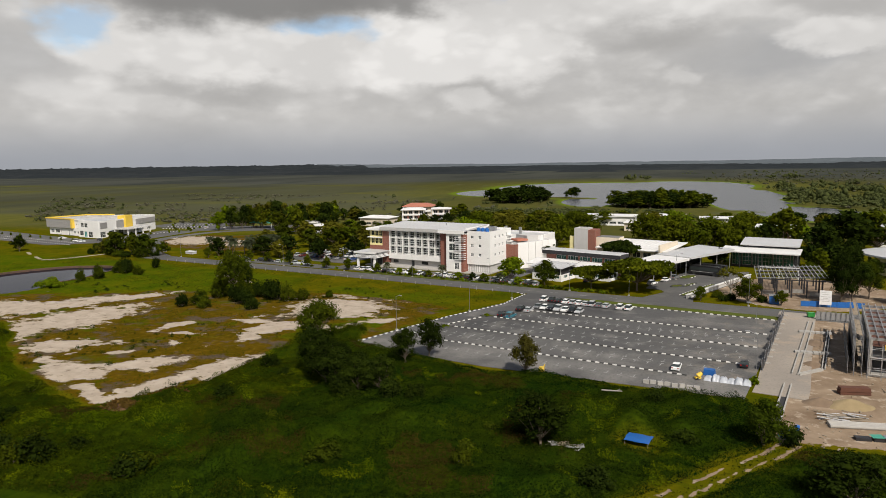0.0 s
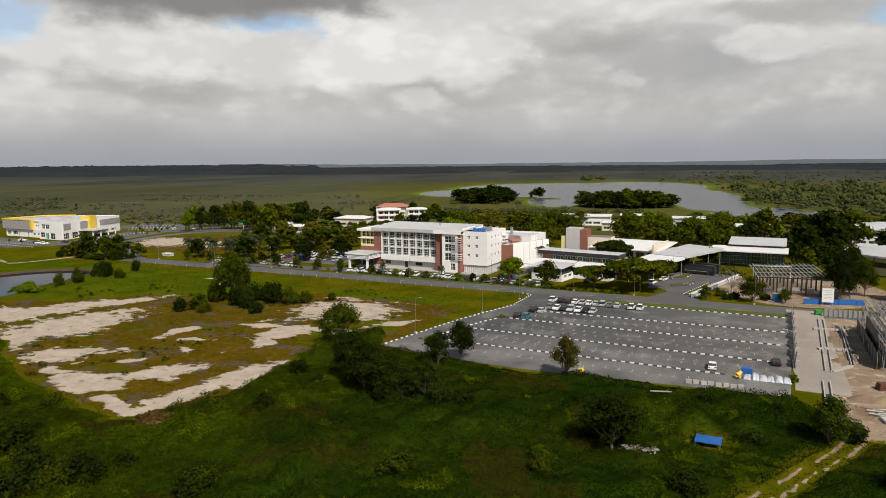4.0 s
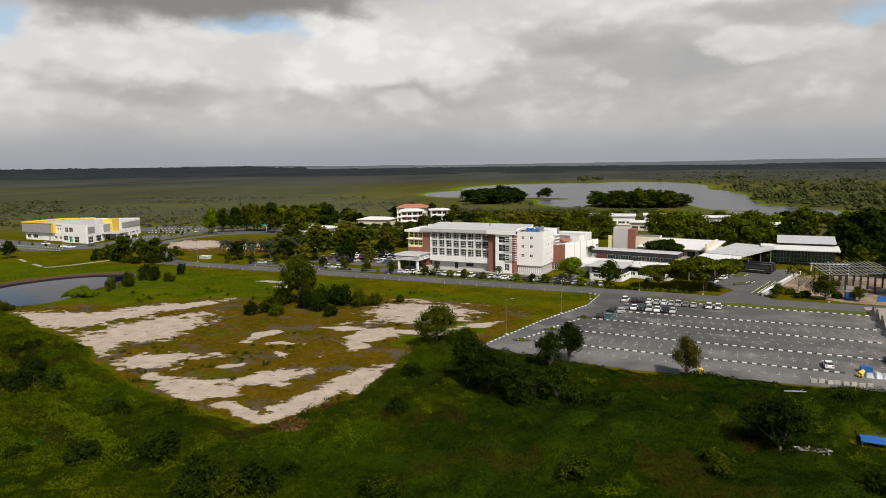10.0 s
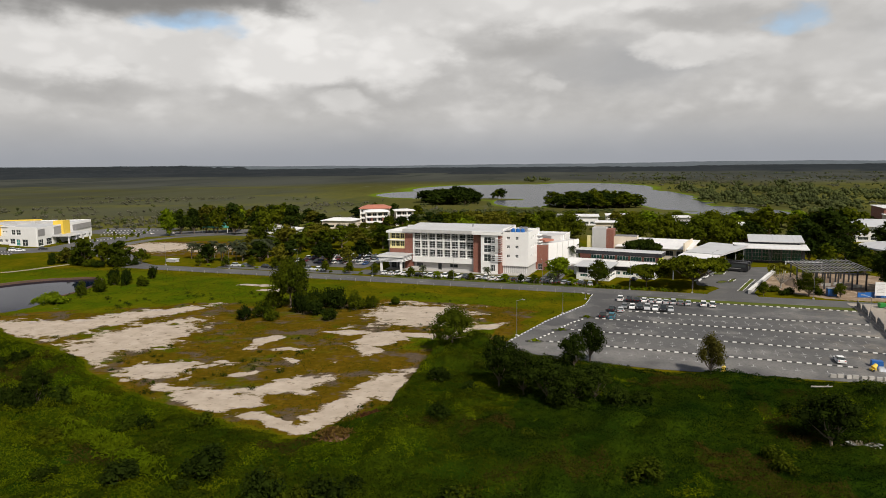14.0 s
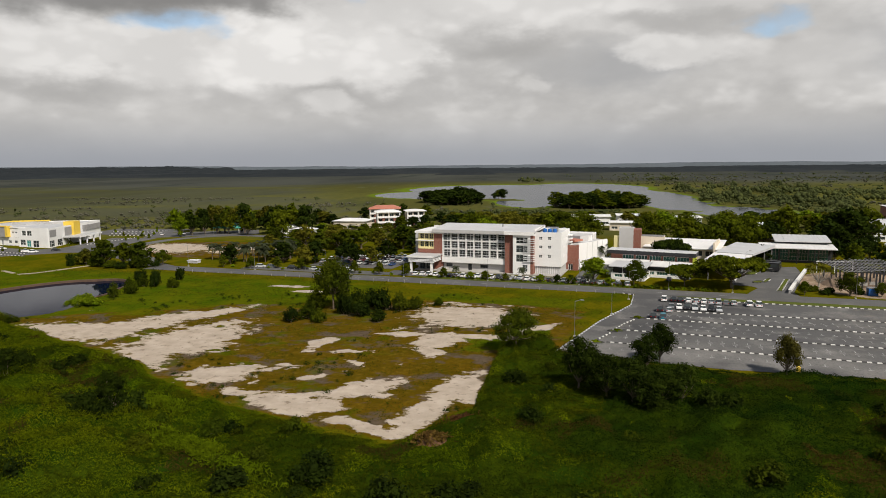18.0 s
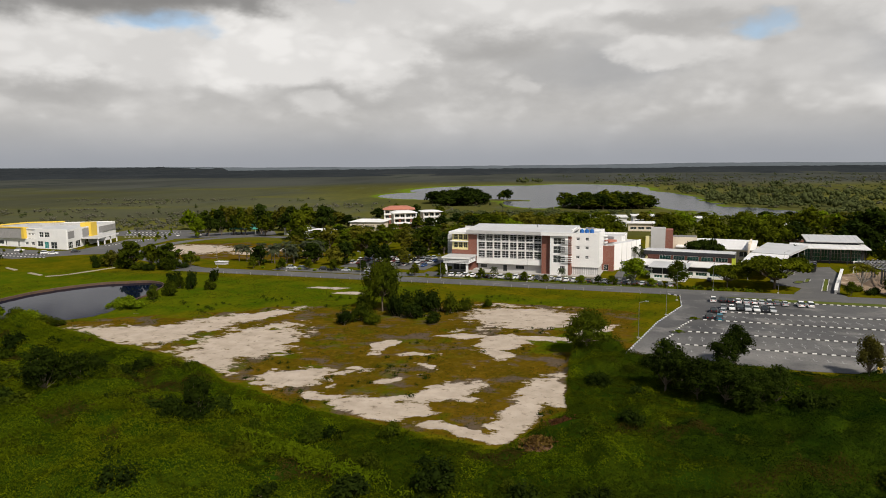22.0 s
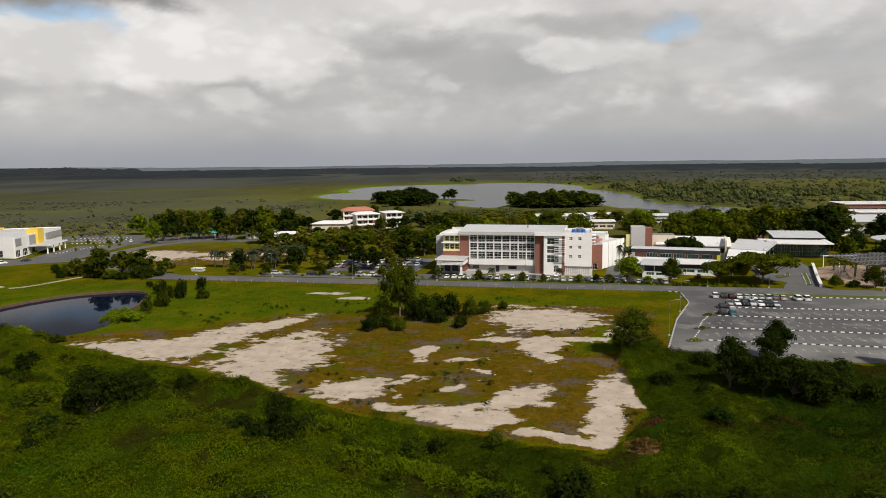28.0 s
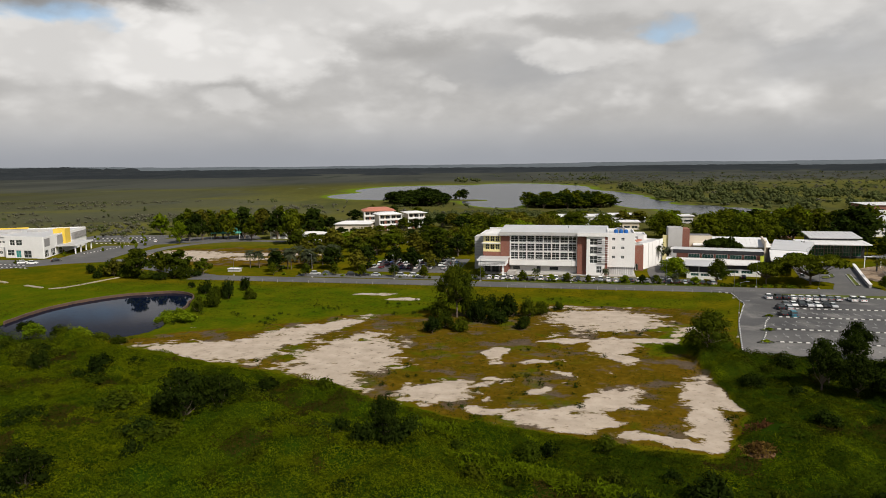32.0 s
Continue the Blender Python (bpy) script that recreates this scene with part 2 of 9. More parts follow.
def leaf_material(name, a, b, c, scale=0.06, tint=0.45):
    """Leaves: world-scale drifts of colour, each leaf a little lighter or darker, some light let through."""
    m = bpy.data.materials.new(name)
    MATS[name] = m
    m.use_nodes = True
    nd, lk = m.node_tree.nodes, m.node_tree.links
    bsdf, out = nd["Principled BSDF"], nd["Material Output"]
    geo = nd.new("ShaderNodeNewGeometry")
    info = nd.new("ShaderNodeObjectInfo")

    def tex(s, det):
        n = nd.new("ShaderNodeTexNoise")
        n.inputs["Scale"].default_value = s
        n.inputs["Detail"].default_value = det
        lk.new(geo.outputs["Position"], n.inputs["Vector"])
        r = nd.new("ShaderNodeMapRange")
        r.inputs[1].default_value, r.inputs[2].default_value = 0.36, 0.64
        lk.new(n.outputs[0], r.inputs[0])
        return r.outputs[0]

    def mix(f, x, y):
        n = nd.new("ShaderNodeMix")
        n.data_type = "RGBA"
        lk.new(f, n.inputs[0])
        for sock, v in ((n.inputs[6], x), (n.inputs[7], y)):
            if isinstance(v, tuple):
                sock.default_value = (*v, 1)
            else:
                lk.new(v, sock)
        return n.outputs[2]

    col = mix(tex(scale, 4), a, b)
    odd = nd.new("ShaderNodeMath")
    odd.operation = "MULTIPLY"
    lk.new(tex(scale * 4.3, 3), odd.inputs[0])
    odd.inputs[1].default_value = 0.55
    col = mix(odd.outputs[0], col, c)
    clump = nd.new("ShaderNodeMath")
    clump.operation = "MULTIPLY"
    lk.new(tex(0.75, 2), clump.inputs[0])
    clump.inputs[1].default_value = 0.62
    col = mix(clump.outputs[0], col, c)
    add = nd.new("ShaderNodeMath")
    add.operation = "ADD"
    lk.new(geo.outputs["Random Per Island"], add.inputs[0])
    lk.new(info.outputs["Random"], add.inputs[1])
    v = nd.new("ShaderNodeMapRange")
    v.inputs[2].default_value = 2.0
    v.inputs[3].default_value, v.inputs[4].default_value = 1 - tint, 1 + tint
    lk.new(add.outputs[0], v.inputs[0])
    hsv = nd.new("ShaderNodeHueSaturation")
    lk.new(v.outputs[0], hsv.inputs["Value"])
    lk.new(col, hsv.inputs["Color"])
    lk.new(hsv.outputs[0], bsdf.inputs["Base Color"])
    bsdf.inputs["Roughness"].default_value = 0.9
    bsdf.inputs["Specular IOR Level"].default_value = 0.0
    tr = nd.new("ShaderNodeBsdfTranslucent")
    lk.new(hsv.outputs[0], tr.inputs[0])
    ms = nd.new("ShaderNodeMixShader")
    ms.inputs[0].default_value = 0.34
    lk.new(bsdf.outputs[0], ms.inputs[1])
    lk.new(tr.outputs[0], ms.inputs[2])
    lk.new(ms.outputs[0], out.inputs[0])
    return m


WHITE = material("white_render", (0.80, 0.79, 0.77), (0.72, 0.71, 0.69), 0.75, scale=0.35, spread=0.6, bump=0.08, grime=0.10)
WHITE2 = material("white_metal_trim", (0.78, 0.78, 0.78), (0.68, 0.68, 0.68), 0.5, scale=0.8, bump=0.03)
CREAM = material("cream_render", (0.66, 0.58, 0.46), (0.60, 0.52, 0.41), 0.8, scale=0.4, bump=0.1, grime=0.12)
YCREAM = material("yellow_cream_frames", (0.72, 0.64, 0.32), (0.66, 0.58, 0.28), 0.6, scale=0.5, bump=0.05)
GREYR = material("grey_render", (0.30, 0.29, 0.28), (0.24, 0.235, 0.23), 0.85, scale=0.5, bump=0.15, grime=0.2)
LGREY = material("light_grey_render", (0.48, 0.47, 0.46), (0.42, 0.41, 0.40), 0.85, scale=0.4, bump=0.1, grime=0.15)
ROOFM = material("pale_metal_roof", (0.56, 0.56, 0.56), (0.47, 0.47, 0.47), 0.45, 0.15, scale=0.15, fine_scale=2.5, bump=0.05, grime=0.12)
ROOFW = material("white_metal_roof", (0.74, 0.73, 0.71), (0.62, 0.61, 0.60), 0.5, 0.0, scale=0.15, fine_scale=2.2, bump=0.05, grime=0.18)
ROOFD = material("dark_flat_roof", (0.17, 0.165, 0.16), (0.12, 0.12, 0.12), 0.9, scale=0.3, bump=0.2)
ROOFR = material("terracotta_roof", (0.42, 0.16, 0.10), (0.33, 0.12, 0.08), 0.8, scale=0.5, fine_scale=6, bump=0.4)
GREENR = material("green_canvas_roof", (0.06, 0.30, 0.22), (0.05, 0.24, 0.18), 0.7, scale=0.6)
LIMEP = material("lime_panel_paint", (0.50, 0.56, 0.04), (0.44, 0.50, 0.04), 0.6, scale=0.5, bump=0.04)
YELLOW = material("yellow_panel", (0.72, 0.50, 0.06), (0.64, 0.44, 0.05), 0.6, scale=0.5, bump=0.04)
BLUEP = material("blue_plastic", (0.02, 0.13, 0.42), (0.015, 0.10, 0.34), 0.4, scale=1.0, bump=0.03)
BLUET = material("blue_tarpaulin", (0.012, 0.105, 0.36), (0.012, 0.085, 0.29), 0.5, scale=0.9, bump=0.3)
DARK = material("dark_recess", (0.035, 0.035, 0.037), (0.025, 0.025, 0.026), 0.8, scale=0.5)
DARKM = material("dark_painted_steel", (0.045, 0.045, 0.05), (0.03, 0.03, 0.033), 0.5, 0.4, scale=1.0)
STEEL = material("galvanised_steel", (0.42, 0.42, 0.42), (0.30, 0.30, 0.31), 0.5, 0.6, scale=1.2)
RUST = material("rusty_steel", (0.13, 0.05, 0.03), (0.09, 0.04, 0.025), 0.85, 0.2, scale=0.8, bump=0.5)
CONC = material("concrete", (0.40, 0.38, 0.35), (0.30, 0.285, 0.26), 0.9, scale=0.35, bump=0.3, grime=0.3, space="World")
TIMBER = material("weathered_timber", (0.30, 0.24, 0.17), (0.20, 0.16, 0.11), 0.85, scale=1.5, bump=0.4)
KERBW = material("kerb_white_paint", (0.72, 0.71, 0.68), (0.50, 0.49, 0.46), 0.8, scale=1.2, grime=0.35, random_tint=0.12)
KERBB = material("kerb_black_paint", (0.035, 0.035, 0.035), (0.06, 0.058, 0.055), 0.8, scale=1.2, random_tint=0.2)
LINEW = material("road_marking", (0.44, 0.44, 0.42), (0.17, 0.17, 0.17), 0.8, scale=0.7, spread=0.35, space="World")
BARK = material("bark", (0.16, 0.12, 0.085), (0.09, 0.07, 0.05), 0.9, scale=2.0, bump=0.6)
PALEBARK = material("pale_dead_bark", (0.34, 0.31, 0.27), (0.24, 0.22, 0.19), 0.9, scale=2.0, bump=0.5)
RUBBER = material("tyre_rubber", (0.02, 0.02, 0.02), (0.03, 0.03, 0.03), 0.85, scale=4)
LAMPW = material("lamp_lens", (0.7, 0.7, 0.68), None, 0.2, scale=4, bump=0)
LAMPR = material("tail_lens", (0.40, 0.02, 0.02), None, 0.25, scale=4, bump=0)
WRAP = material("white_plastic_wrap", (0.50, 0.52, 0.55), (0.34, 0.36, 0.40), 0.4, scale=0.9, bump=0.6)


def brick_material(name, a, b, mortar):
    m = bpy.data.materials.new(name)
    m.use_nodes = True
    nd, lk = m.node_tree.nodes, m.node_tree.links
    bsdf = nd["Principled BSDF"]
    bsdf.inputs["Roughness"].default_value = 0.85
    tc = nd.new("ShaderNodeTexCoord")
    sp = nd.new("ShaderNodeSeparateXYZ")
    lk.new(tc.outputs["Object"], sp.inputs[0])
    ad = nd.new("ShaderNodeMath")
    lk.new(sp.outputs[0], ad.inputs[0])
    lk.new(sp.outputs[1], ad.inputs[1])
    cb = nd.new("ShaderNodeCombineXYZ")
    lk.new(ad.outputs[0], cb.inputs[0])
    lk.new(sp.outputs[2], cb.inputs[1])
    br = nd.new("ShaderNodeTexBrick")
    lk.new(cb.outputs[0], br.inputs["Vector"])
    br.inputs["Color1"].default_value, br.inputs["Color2"].default_value, br.inputs["Mortar"].default_value = (*a, 1), (*b, 1), (*mortar, 1)
    br.inputs["Scale"].default_value = 4.4
    br.inputs["Mortar Size"].default_value = 0.012
    lk.new(br.outputs[0], bsdf.inputs["Base Color"])
    bp = nd.new("ShaderNodeBump")
    bp.inputs["Strength"].default_value = 0.3
    lk.new(br.outputs["Fac"], bp.inputs["Height"])
    lk.new(bp.outputs[0], bsdf.inputs["Normal"])
    return m


BRICK = brick_material("red_brown_brick", (0.24, 0.085, 0.055), (0.18, 0.065, 0.045), (0.22, 0.15, 0.12))


def glass_material(name, tint, rough=0.06):
    m = bpy.data.materials.new(name)
    m.use_nodes = True
    nd, lk = m.node_tree.nodes, m.node_tree.links
    bsdf = nd["Principled BSDF"]
    no = nd.new("ShaderNodeTexNoise")
    no.inputs["Scale"].default_value = 0.6
    info = nd.new("ShaderNodeObjectInfo")
    mx = nd.new("ShaderNodeMix")
    mx.data_type = "RGBA"
    lk.new(info.outputs["Random"], mx.inputs[0])
    mx.inputs[6].default_value = (*tint, 1)
    mx.inputs[7].default_value = (*(c * 0.45 for c in tint), 1)
    lk.new(mx.outputs[2], bsdf.inputs["Base Color"])
    bsdf.inputs["Roughness"].default_value = rough
    bsdf.inputs["Specular IOR Level"].default_value = 0.6
    return m


GLASS = glass_material("dark_window_glass", (0.05, 0.06, 0.06))
GLASSG = glass_material("green_window_glass", (0.03, 0.11, 0.09))
GLASST = glass_material("teal_window_glass", (0.05, 0.28, 0.26))


def water_material(name, col, wave, rough=0.05, gloss=0.5, ior=1.33):
    m = bpy.data.materials.new(name)
    m.use_nodes = True
    nd, lk = m.node_tree.nodes, m.node_tree.links
    bsdf = nd["Principled BSDF"]
    bsdf.inputs["Base Color"].default_value = (*col, 1)
    bsdf.inputs["Roughness"].default_value = rough
    bsdf.inputs["IOR"].default_value = ior
    bsdf.inputs["Specular IOR Level"].default_value = gloss
    geo = nd.new("ShaderNodeNewGeometry")
    no = nd.new("ShaderNodeTexNoise")
    no.inputs["Scale"].default_value = wave
    no.inputs["Detail"].default_value = 4
    lk.new(geo.outputs["Position"], no.inputs["Vector"])
    bp = nd.new("ShaderNodeBump")
    bp.inputs["Strength"].default_value = 0.12
    bp.inputs["Distance"].default_value = 0.04
    lk.new(no.outputs[0], bp.inputs["Height"])
    lk.new(bp.outputs[0], bsdf.inputs["Normal"])
    return m


WATER = water_material("pond_water", (0.003, 0.006, 0.017), 0.8, 0.03, 0.4, 1.10)
LAKEW = water_material("lake_water", (0.03, 0.035, 0.042), 0.5, 0.25, 0.45)


def asphalt(name, base, worn, stains, dusty=False):
    m = bpy.data.materials.new(name)
    m.use_nodes = True
    nd, lk = m.node_tree.nodes, m.node_tree.links
    bsdf = nd["Principled BSDF"]
    bsdf.inputs["Roughness"].default_value = 0.85
    geo = nd.new("ShaderNodeNewGeometry")

    def tex(s, det, lo, hi):
        n = nd.new("ShaderNodeTexNoise")
        n.inputs["Scale"].default_value = s
        n.inputs["Detail"].default_value = det
        n.inputs["Roughness"].default_value = 0.62
        lk.new(geo.outputs["Position"], n.inputs["Vector"])
        r = nd.new("ShaderNodeMapRange")
        r.inputs[1].default_value, r.inputs[2].default_value = lo, hi
        lk.new(n.outputs[0], r.inputs[0])
        return r.outputs[0]

    def mix(f, x, y):
        n = nd.new("ShaderNodeMix")
        n.data_type = "RGBA"
        lk.new(f, n.inputs[0])
        for sock, v in ((n.inputs[6], x), (n.inputs[7], y)):
            if isinstance(v, tuple):
                sock.default_value = (*v, 1)
            else:
                lk.new(v, sock)
        return n.outputs[2]

    c = mix(tex(0.045, 6, 0.35, 0.65), base, worn)
    c = mix(tex(0.11, 8, 0.52, 0.74), c, stains)
    if dusty:
        # dust carried in from the works and washed along the lower edge
        sp = nd.new("ShaderNodeSeparateXYZ")
        lk.new(geo.outputs["Position"], sp.inputs[0])

        def ramp(v, lo, hi):
            r = nd.new("ShaderNodeMapRange")
            r.inputs[1].default_value, r.inputs[2].default_value = lo, hi
            lk.new(v, r.inputs[0])
            return r.outputs[0]

        def calc(op, a, b):
            n = nd.new("ShaderNodeMath")
            n.operation = op
            for sock, v in zip(n.inputs, (a, b)):
                if isinstance(v, float):
                    sock.default_value = v
                else:
                    lk.new(v, sock)
            return n.outputs[0]

        east = ramp(calc("SUBTRACT", sp.outputs[0], calc("MULTIPLY", sp.outputs[1], 0.27)), -38.0, -2.0)
        south = ramp(calc("ADD", sp.outputs[1], calc("MULTIPLY", sp.outputs[0], 0.25)), 152.0, 130.0)
        f = calc("MULTIPLY", calc("MAXIMUM", east, south), tex(0.07, 7, 0.34, 0.66))
        c = mix(calc("MULTIPLY", f, 0.85), c, stains)
        c = mix(calc("MULTIPLY", calc("MULTIPLY", east, east), tex(0.2, 7, 0.5, 0.7)), c, (0.30, 0.25, 0.19))
    c = mix(tex(2.2, 3, 0.5, 0.9), c, tuple(v * 0.7 for v in base))
    lk.new(c, bsdf.inputs["Base Color"])
    b = nd.new("ShaderNodeBump")
    b.inputs["Strength"].default_value = 0.2
    b.inputs["Distance"].default_value = 0.03
    lk.new(tex(6, 3, 0, 1), b.inputs["Height"])
    lk.new(b.outputs[0], bsdf.inputs["Normal"])
    return m


ASPHALT = asphalt("car_park_asphalt", (0.044, 0.043, 0.043), (0.085, 0.083, 0.080), (0.20, 0.19, 0.175), True)
ROADM = asphalt("road_asphalt", (0.068, 0.066, 0.064), (0.096, 0.093, 0.089), (0.14, 0.133, 0.122))
LANEM = asphalt("dusty_lane", (0.24, 0.210, 0.178), (0.33, 0.285, 0.235), (0.40, 0.31, 0.22))


# ---- mesh helpers ----
class Geo:
    """Collects vertices and faces for one mesh."""

    def __init__(self):
        self.v, self.f = [], []

    def add(self, verts, faces):
        n = len(self.v)
        self.v += [tuple(p) for p in verts]
        self.f += [tuple(i + n for i in f) for f in faces]
        return self

    def box(self, x0, x1, y0, y1, z0, z1, taper=0.0):
        t = taper
        self.add([(x0, y0, z0), (x1, y0, z0), (x1, y1, z0), (x0, y1, z0), (x0 + t, y0 + t, z1), (x1 - t, y0 + t, z1), (x1 - t, y1 - t, z1), (x0 + t, y1 - t, z1)],
                 [(3, 2, 1, 0), (4, 5, 6, 7), (0, 1, 5, 4), (1, 2, 6, 5), (2, 3, 7, 6), (3, 0, 4, 7)])
        return self

    def prism(self, ring, z0, z1):
        """ring: x, y corners counter-clockwise; z1 may be a function of x, y."""
        n = len(ring)
        top = z1 if callable(z1) else (lambda x, y: z1)
        bot = z0 if callable(z0) else (lambda x, y: z0)
        self.add([(x, y, bot(x, y)) for x, y in ring] + [(x, y, top(x, y)) for x, y in ring],
                 [tuple(range(n - 1, -1, -1)), tuple(range(n, 2 * n))] + [(i, (i + 1) % n, n + (i + 1) % n, n + i) for i in range(n)])
        return self

    def tube(self, a, b, r0, r1=None, n=6):
        r1 = r0 if r1 is None else r1
        a, b = Vector(a), Vector(b)
        w = (b - a).normalized()
        s = w.cross(Vector((0, 0, 1)) if abs(w.z) < 0.9 else Vector((1, 0, 0))).normalized()
        q = w.cross(s)
        ring = [(math.cos(2 * math.pi * i / n), math.sin(2 * math.pi * i / n)) for i in range(n)]
        self.add([a + r0 * (s * c + q * d) for c, d in ring] + [b + r1 * (s * c + q * d) for c, d in ring],
                 [(i, (i + 1) % n, n + (i + 1) % n, n + i) for i in range(n)] + [tuple(range(n - 1, -1, -1)), tuple(range(n, 2 * n))])
        return self

    def mesh(self, name):
        me = bpy.data.meshes.new(name)
        me.from_pydata(self.v, [], self.f)
        return me


def part(name, geo, mat, parent, label=""):
    me = geo.mesh(name) if isinstance(geo, Geo) else geo
    if mat and not me.materials:
        me.materials.append(mat)
    ob = new(name, me)
    ob.parent = parent
    if label:
        tagged(ob, label)
    return ob


def thing(name, label, category, group="", m=None, kind=""):
    ob = new(name)
    if m is not None:
        ob.matrix_basis = m
    return tagged(ob, label, category, group, kind)


def raw_mesh(name, verts, faces, mat, smooth=False):
    """A mesh from arrays of vertices and of triangles or quads."""
    me = bpy.data.meshes.new(name)
    verts, faces = np.asarray(verts, np.float32), np.asarray(faces, np.int32)
    k = faces.shape[1]
    me.vertices.add(len(verts))
    me.vertices.foreach_set("co", verts.ravel())
    me.loops.add(faces.size)
    me.loops.foreach_set("vertex_index", faces.ravel())
    me.polygons.add(len(faces))
    me.polygons.foreach_set("loop_start", np.arange(0, faces.size, k, dtype=np.int32))
    me.polygons.foreach_set("loop_total", np.full(len(faces), k, np.int32))
    if smooth:
        me.polygons.foreach_set("use_smooth", np.ones(len(faces), bool))
    me.update(calc_edges=True)
    me.materials.append(mat)
    return me


class Kind:
    """A thing built once at its first place and copied to the others."""

    def __init__(self, build):
        self.build, self.ob = build, None

    def place(self, m, label=""):
        if self.ob is None:
            self.ob = self.build()
            self.ob.matrix_basis = m
            made = self.ob
        else:
            q = self.ob.matrix_basis.to_scale()
            made = copy_thing(self.ob, m @ Matrix.Diagonal((1 / q.x, 1 / q.y, 1 / q.z, 1)))
        if label:
            made["label"] = label
        return made


# ---- noise on the plan ----
def lattice(ix, iy, seed):
    h = (ix.astype(np.int64) * 374761393 + iy.astype(np.int64) * 668265263 + seed * 974634777) & 0x7FFFFFFF
    h = ((h ^ (h >> 13)) * 1274126177) & 0x7FFFFFFF
    return ((h ^ (h >> 16)) & 0xFFFF) / 65535.0


def vnoise(x, y, size, seed=0):
    x, y = np.asarray(x, float) / size, np.asarray(y, float) / size
    ix, iy = np.floor(x), np.floor(y)
    fx, fy = x - ix, y - iy
    fx, fy = fx * fx * (3 - 2 * fx), fy * fy * (3 - 2 * fy)
    a, b = lattice(ix, iy, seed), lattice(ix + 1, iy, seed)
    c, d = lattice(ix, iy + 1, seed), lattice(ix + 1, iy + 1, seed)
    return (a * (1 - fx) + b * fx) * (1 - fy) + (c * (1 - fx) + d * fx) * fy


def fbm(x, y, size, seed=0, octaves=4):
    total, amp, norm = 0, 1.0, 0
    for o in range(octaves):
        total = total + amp * vnoise(x, y, size / 2**o, seed + o)
        norm += amp
        amp *= 0.55
    return total / norm


def smooth(v, lo, hi):
    t = np.clip((v - lo) / (hi - lo), 0, 1)
    return t * t * (3 - 2 * t)


def ellipse(x, y, cx, cy, ax, ay, bx, by):
    """1 at the centre, 0 on the rim of an ellipse with half-axes a and b, negative outside."""
    det = ax * by - ay * bx
    p = ((x - cx) * by - (y - cy) * bx) / det
    q = (-(x - cx) * ay + (y - cy) * ax) / det
    return 1 - np.sqrt(p * p + q * q)

# ---- ground ----
EDGE_X = (-420, -240, -205, -186, -144, -122, -107, -89, -78, -67, -63.5, -60, -55.5, -53, -50.5, -20, 17, 26, 30, 32, 48, 90)
EDGE_Y = (200, 179, 168, 156, 132, 115, 104, 97, 91.5, 106, 134, 149, 156, 150, 140, 128, 123, 120, 111, 104, 102.5, 102)
SANDS = [
    (-133.0, 142.4, 6.6, 13.6, 6.7, -7.6), (-133.0, 129.8, 3.2, 2.8, 4.5, -5.6), (-164.0, 149.5, 15.0, -3.5, 3.6, 7.6), (-158.0, 155.0, 7.0, 4.0, -3.0, 4.5), (-150.6, 159.2, 8.6, 6.2, 3.2, -4.4),
    (-139.6, 172.8, 8.0, 7.8, 2.4, -3.0), (-115.2, 120.6, 5.8, 3.8, 2.7, -3.8), (-107.7, 111.8, 3.6, -0.7, 1.2, -1.8), (-96.5, 106.8, 7.4, 0.6, 3.0, -4.0),
    (-87.0, 113.6, 4.8, 5.6, 1.5, -2.4), (-74.4, 104.5, 3.4, 13.8, 2.3, -2.3), (-82.6, 97.3, 5.3, -3.2, 0.6, -2.6), (-69.1, 114.6, 2.0, 4.4, 1.9, -4.8)]
SANDS += [
    (-101.7, 143.9, 1.3, 6.0, 1.9, -3.3), (-97.4, 119.0, 2.4, 2.0, 0.6, -1.2), (-85.6, 151.3, 5.3, 0.4, 1.0, -2.0), (-91.0, 127.2, 2.9, -2.1, 0.8, -1.5)]
SANDS += [
    (-70.8, 170.5, 11.5, 2.2, 3.0, -12.0), (-75.7, 144.5, 4.2, 4.2, 1.8, -4.7), (-76.4, 135.8, 3.0, 0.2, 1.0, -2.5), (-54.5, 157.2, 5.2, 5.6, 0.8, -1.9),
    (-66.6, 149.7, 7.2, -0.5, 0.6, -1.7), (-131.5, 211.0, 5.6, 0.2, 0.8, -1.6), (-122.5, 203.0, 4.5, -0.6, 0.6, -1.6), (-217.0, 308.0, 17.0, -2.0, -5.0, 15.0), (-192.0, 309.0, 17.0, -1.5, -0.5, 5.0), (-188.0, 295.0, 12.0, -1.0, -0.5, 3.8), (-172.0, 305.0, 11.0, -1.0, -0.4, 4.6)]
LAKES = [
    (-40, 1010, 150, 60, -60, 190), (60, 1080, 95, 0, 0, 190), (-150, 850, 70, 20, -20, 95), (100, 860, 45, 0, -8, 170),
    (-10, 820, 120, 0, 0, 130), (105, 600, 40, -12, -10, 130), (-25, 690, 45, 10, 0, 100), (118, 525, 26, -6, -22, 40), (126, 545, 30, 4, -8, 38)]
ISLES = [(-118, 678, 42, 0, -12, 86), (20, 603, 45, -8, 10, 42), (-75, 727, 36, -8, -3, 20), (62, 552, 32, -10, 4, 12), (168, 634, 48, 8, 8, 44)]


def lake_in(x, y):
    v = np.full(np.shape(x), -9.0)
    for e in LAKES:
        v = np.maximum(v, ellipse(x, y, *e))
    v = v + 0.10 * (fbm(x, y, 90, 5) - 0.5)
    for e in ISLES:
        v = np.minimum(v, -ellipse(x, y, *e) + 0.05 * (fbm(x, y, 40, 9) - 0.5))
    return v


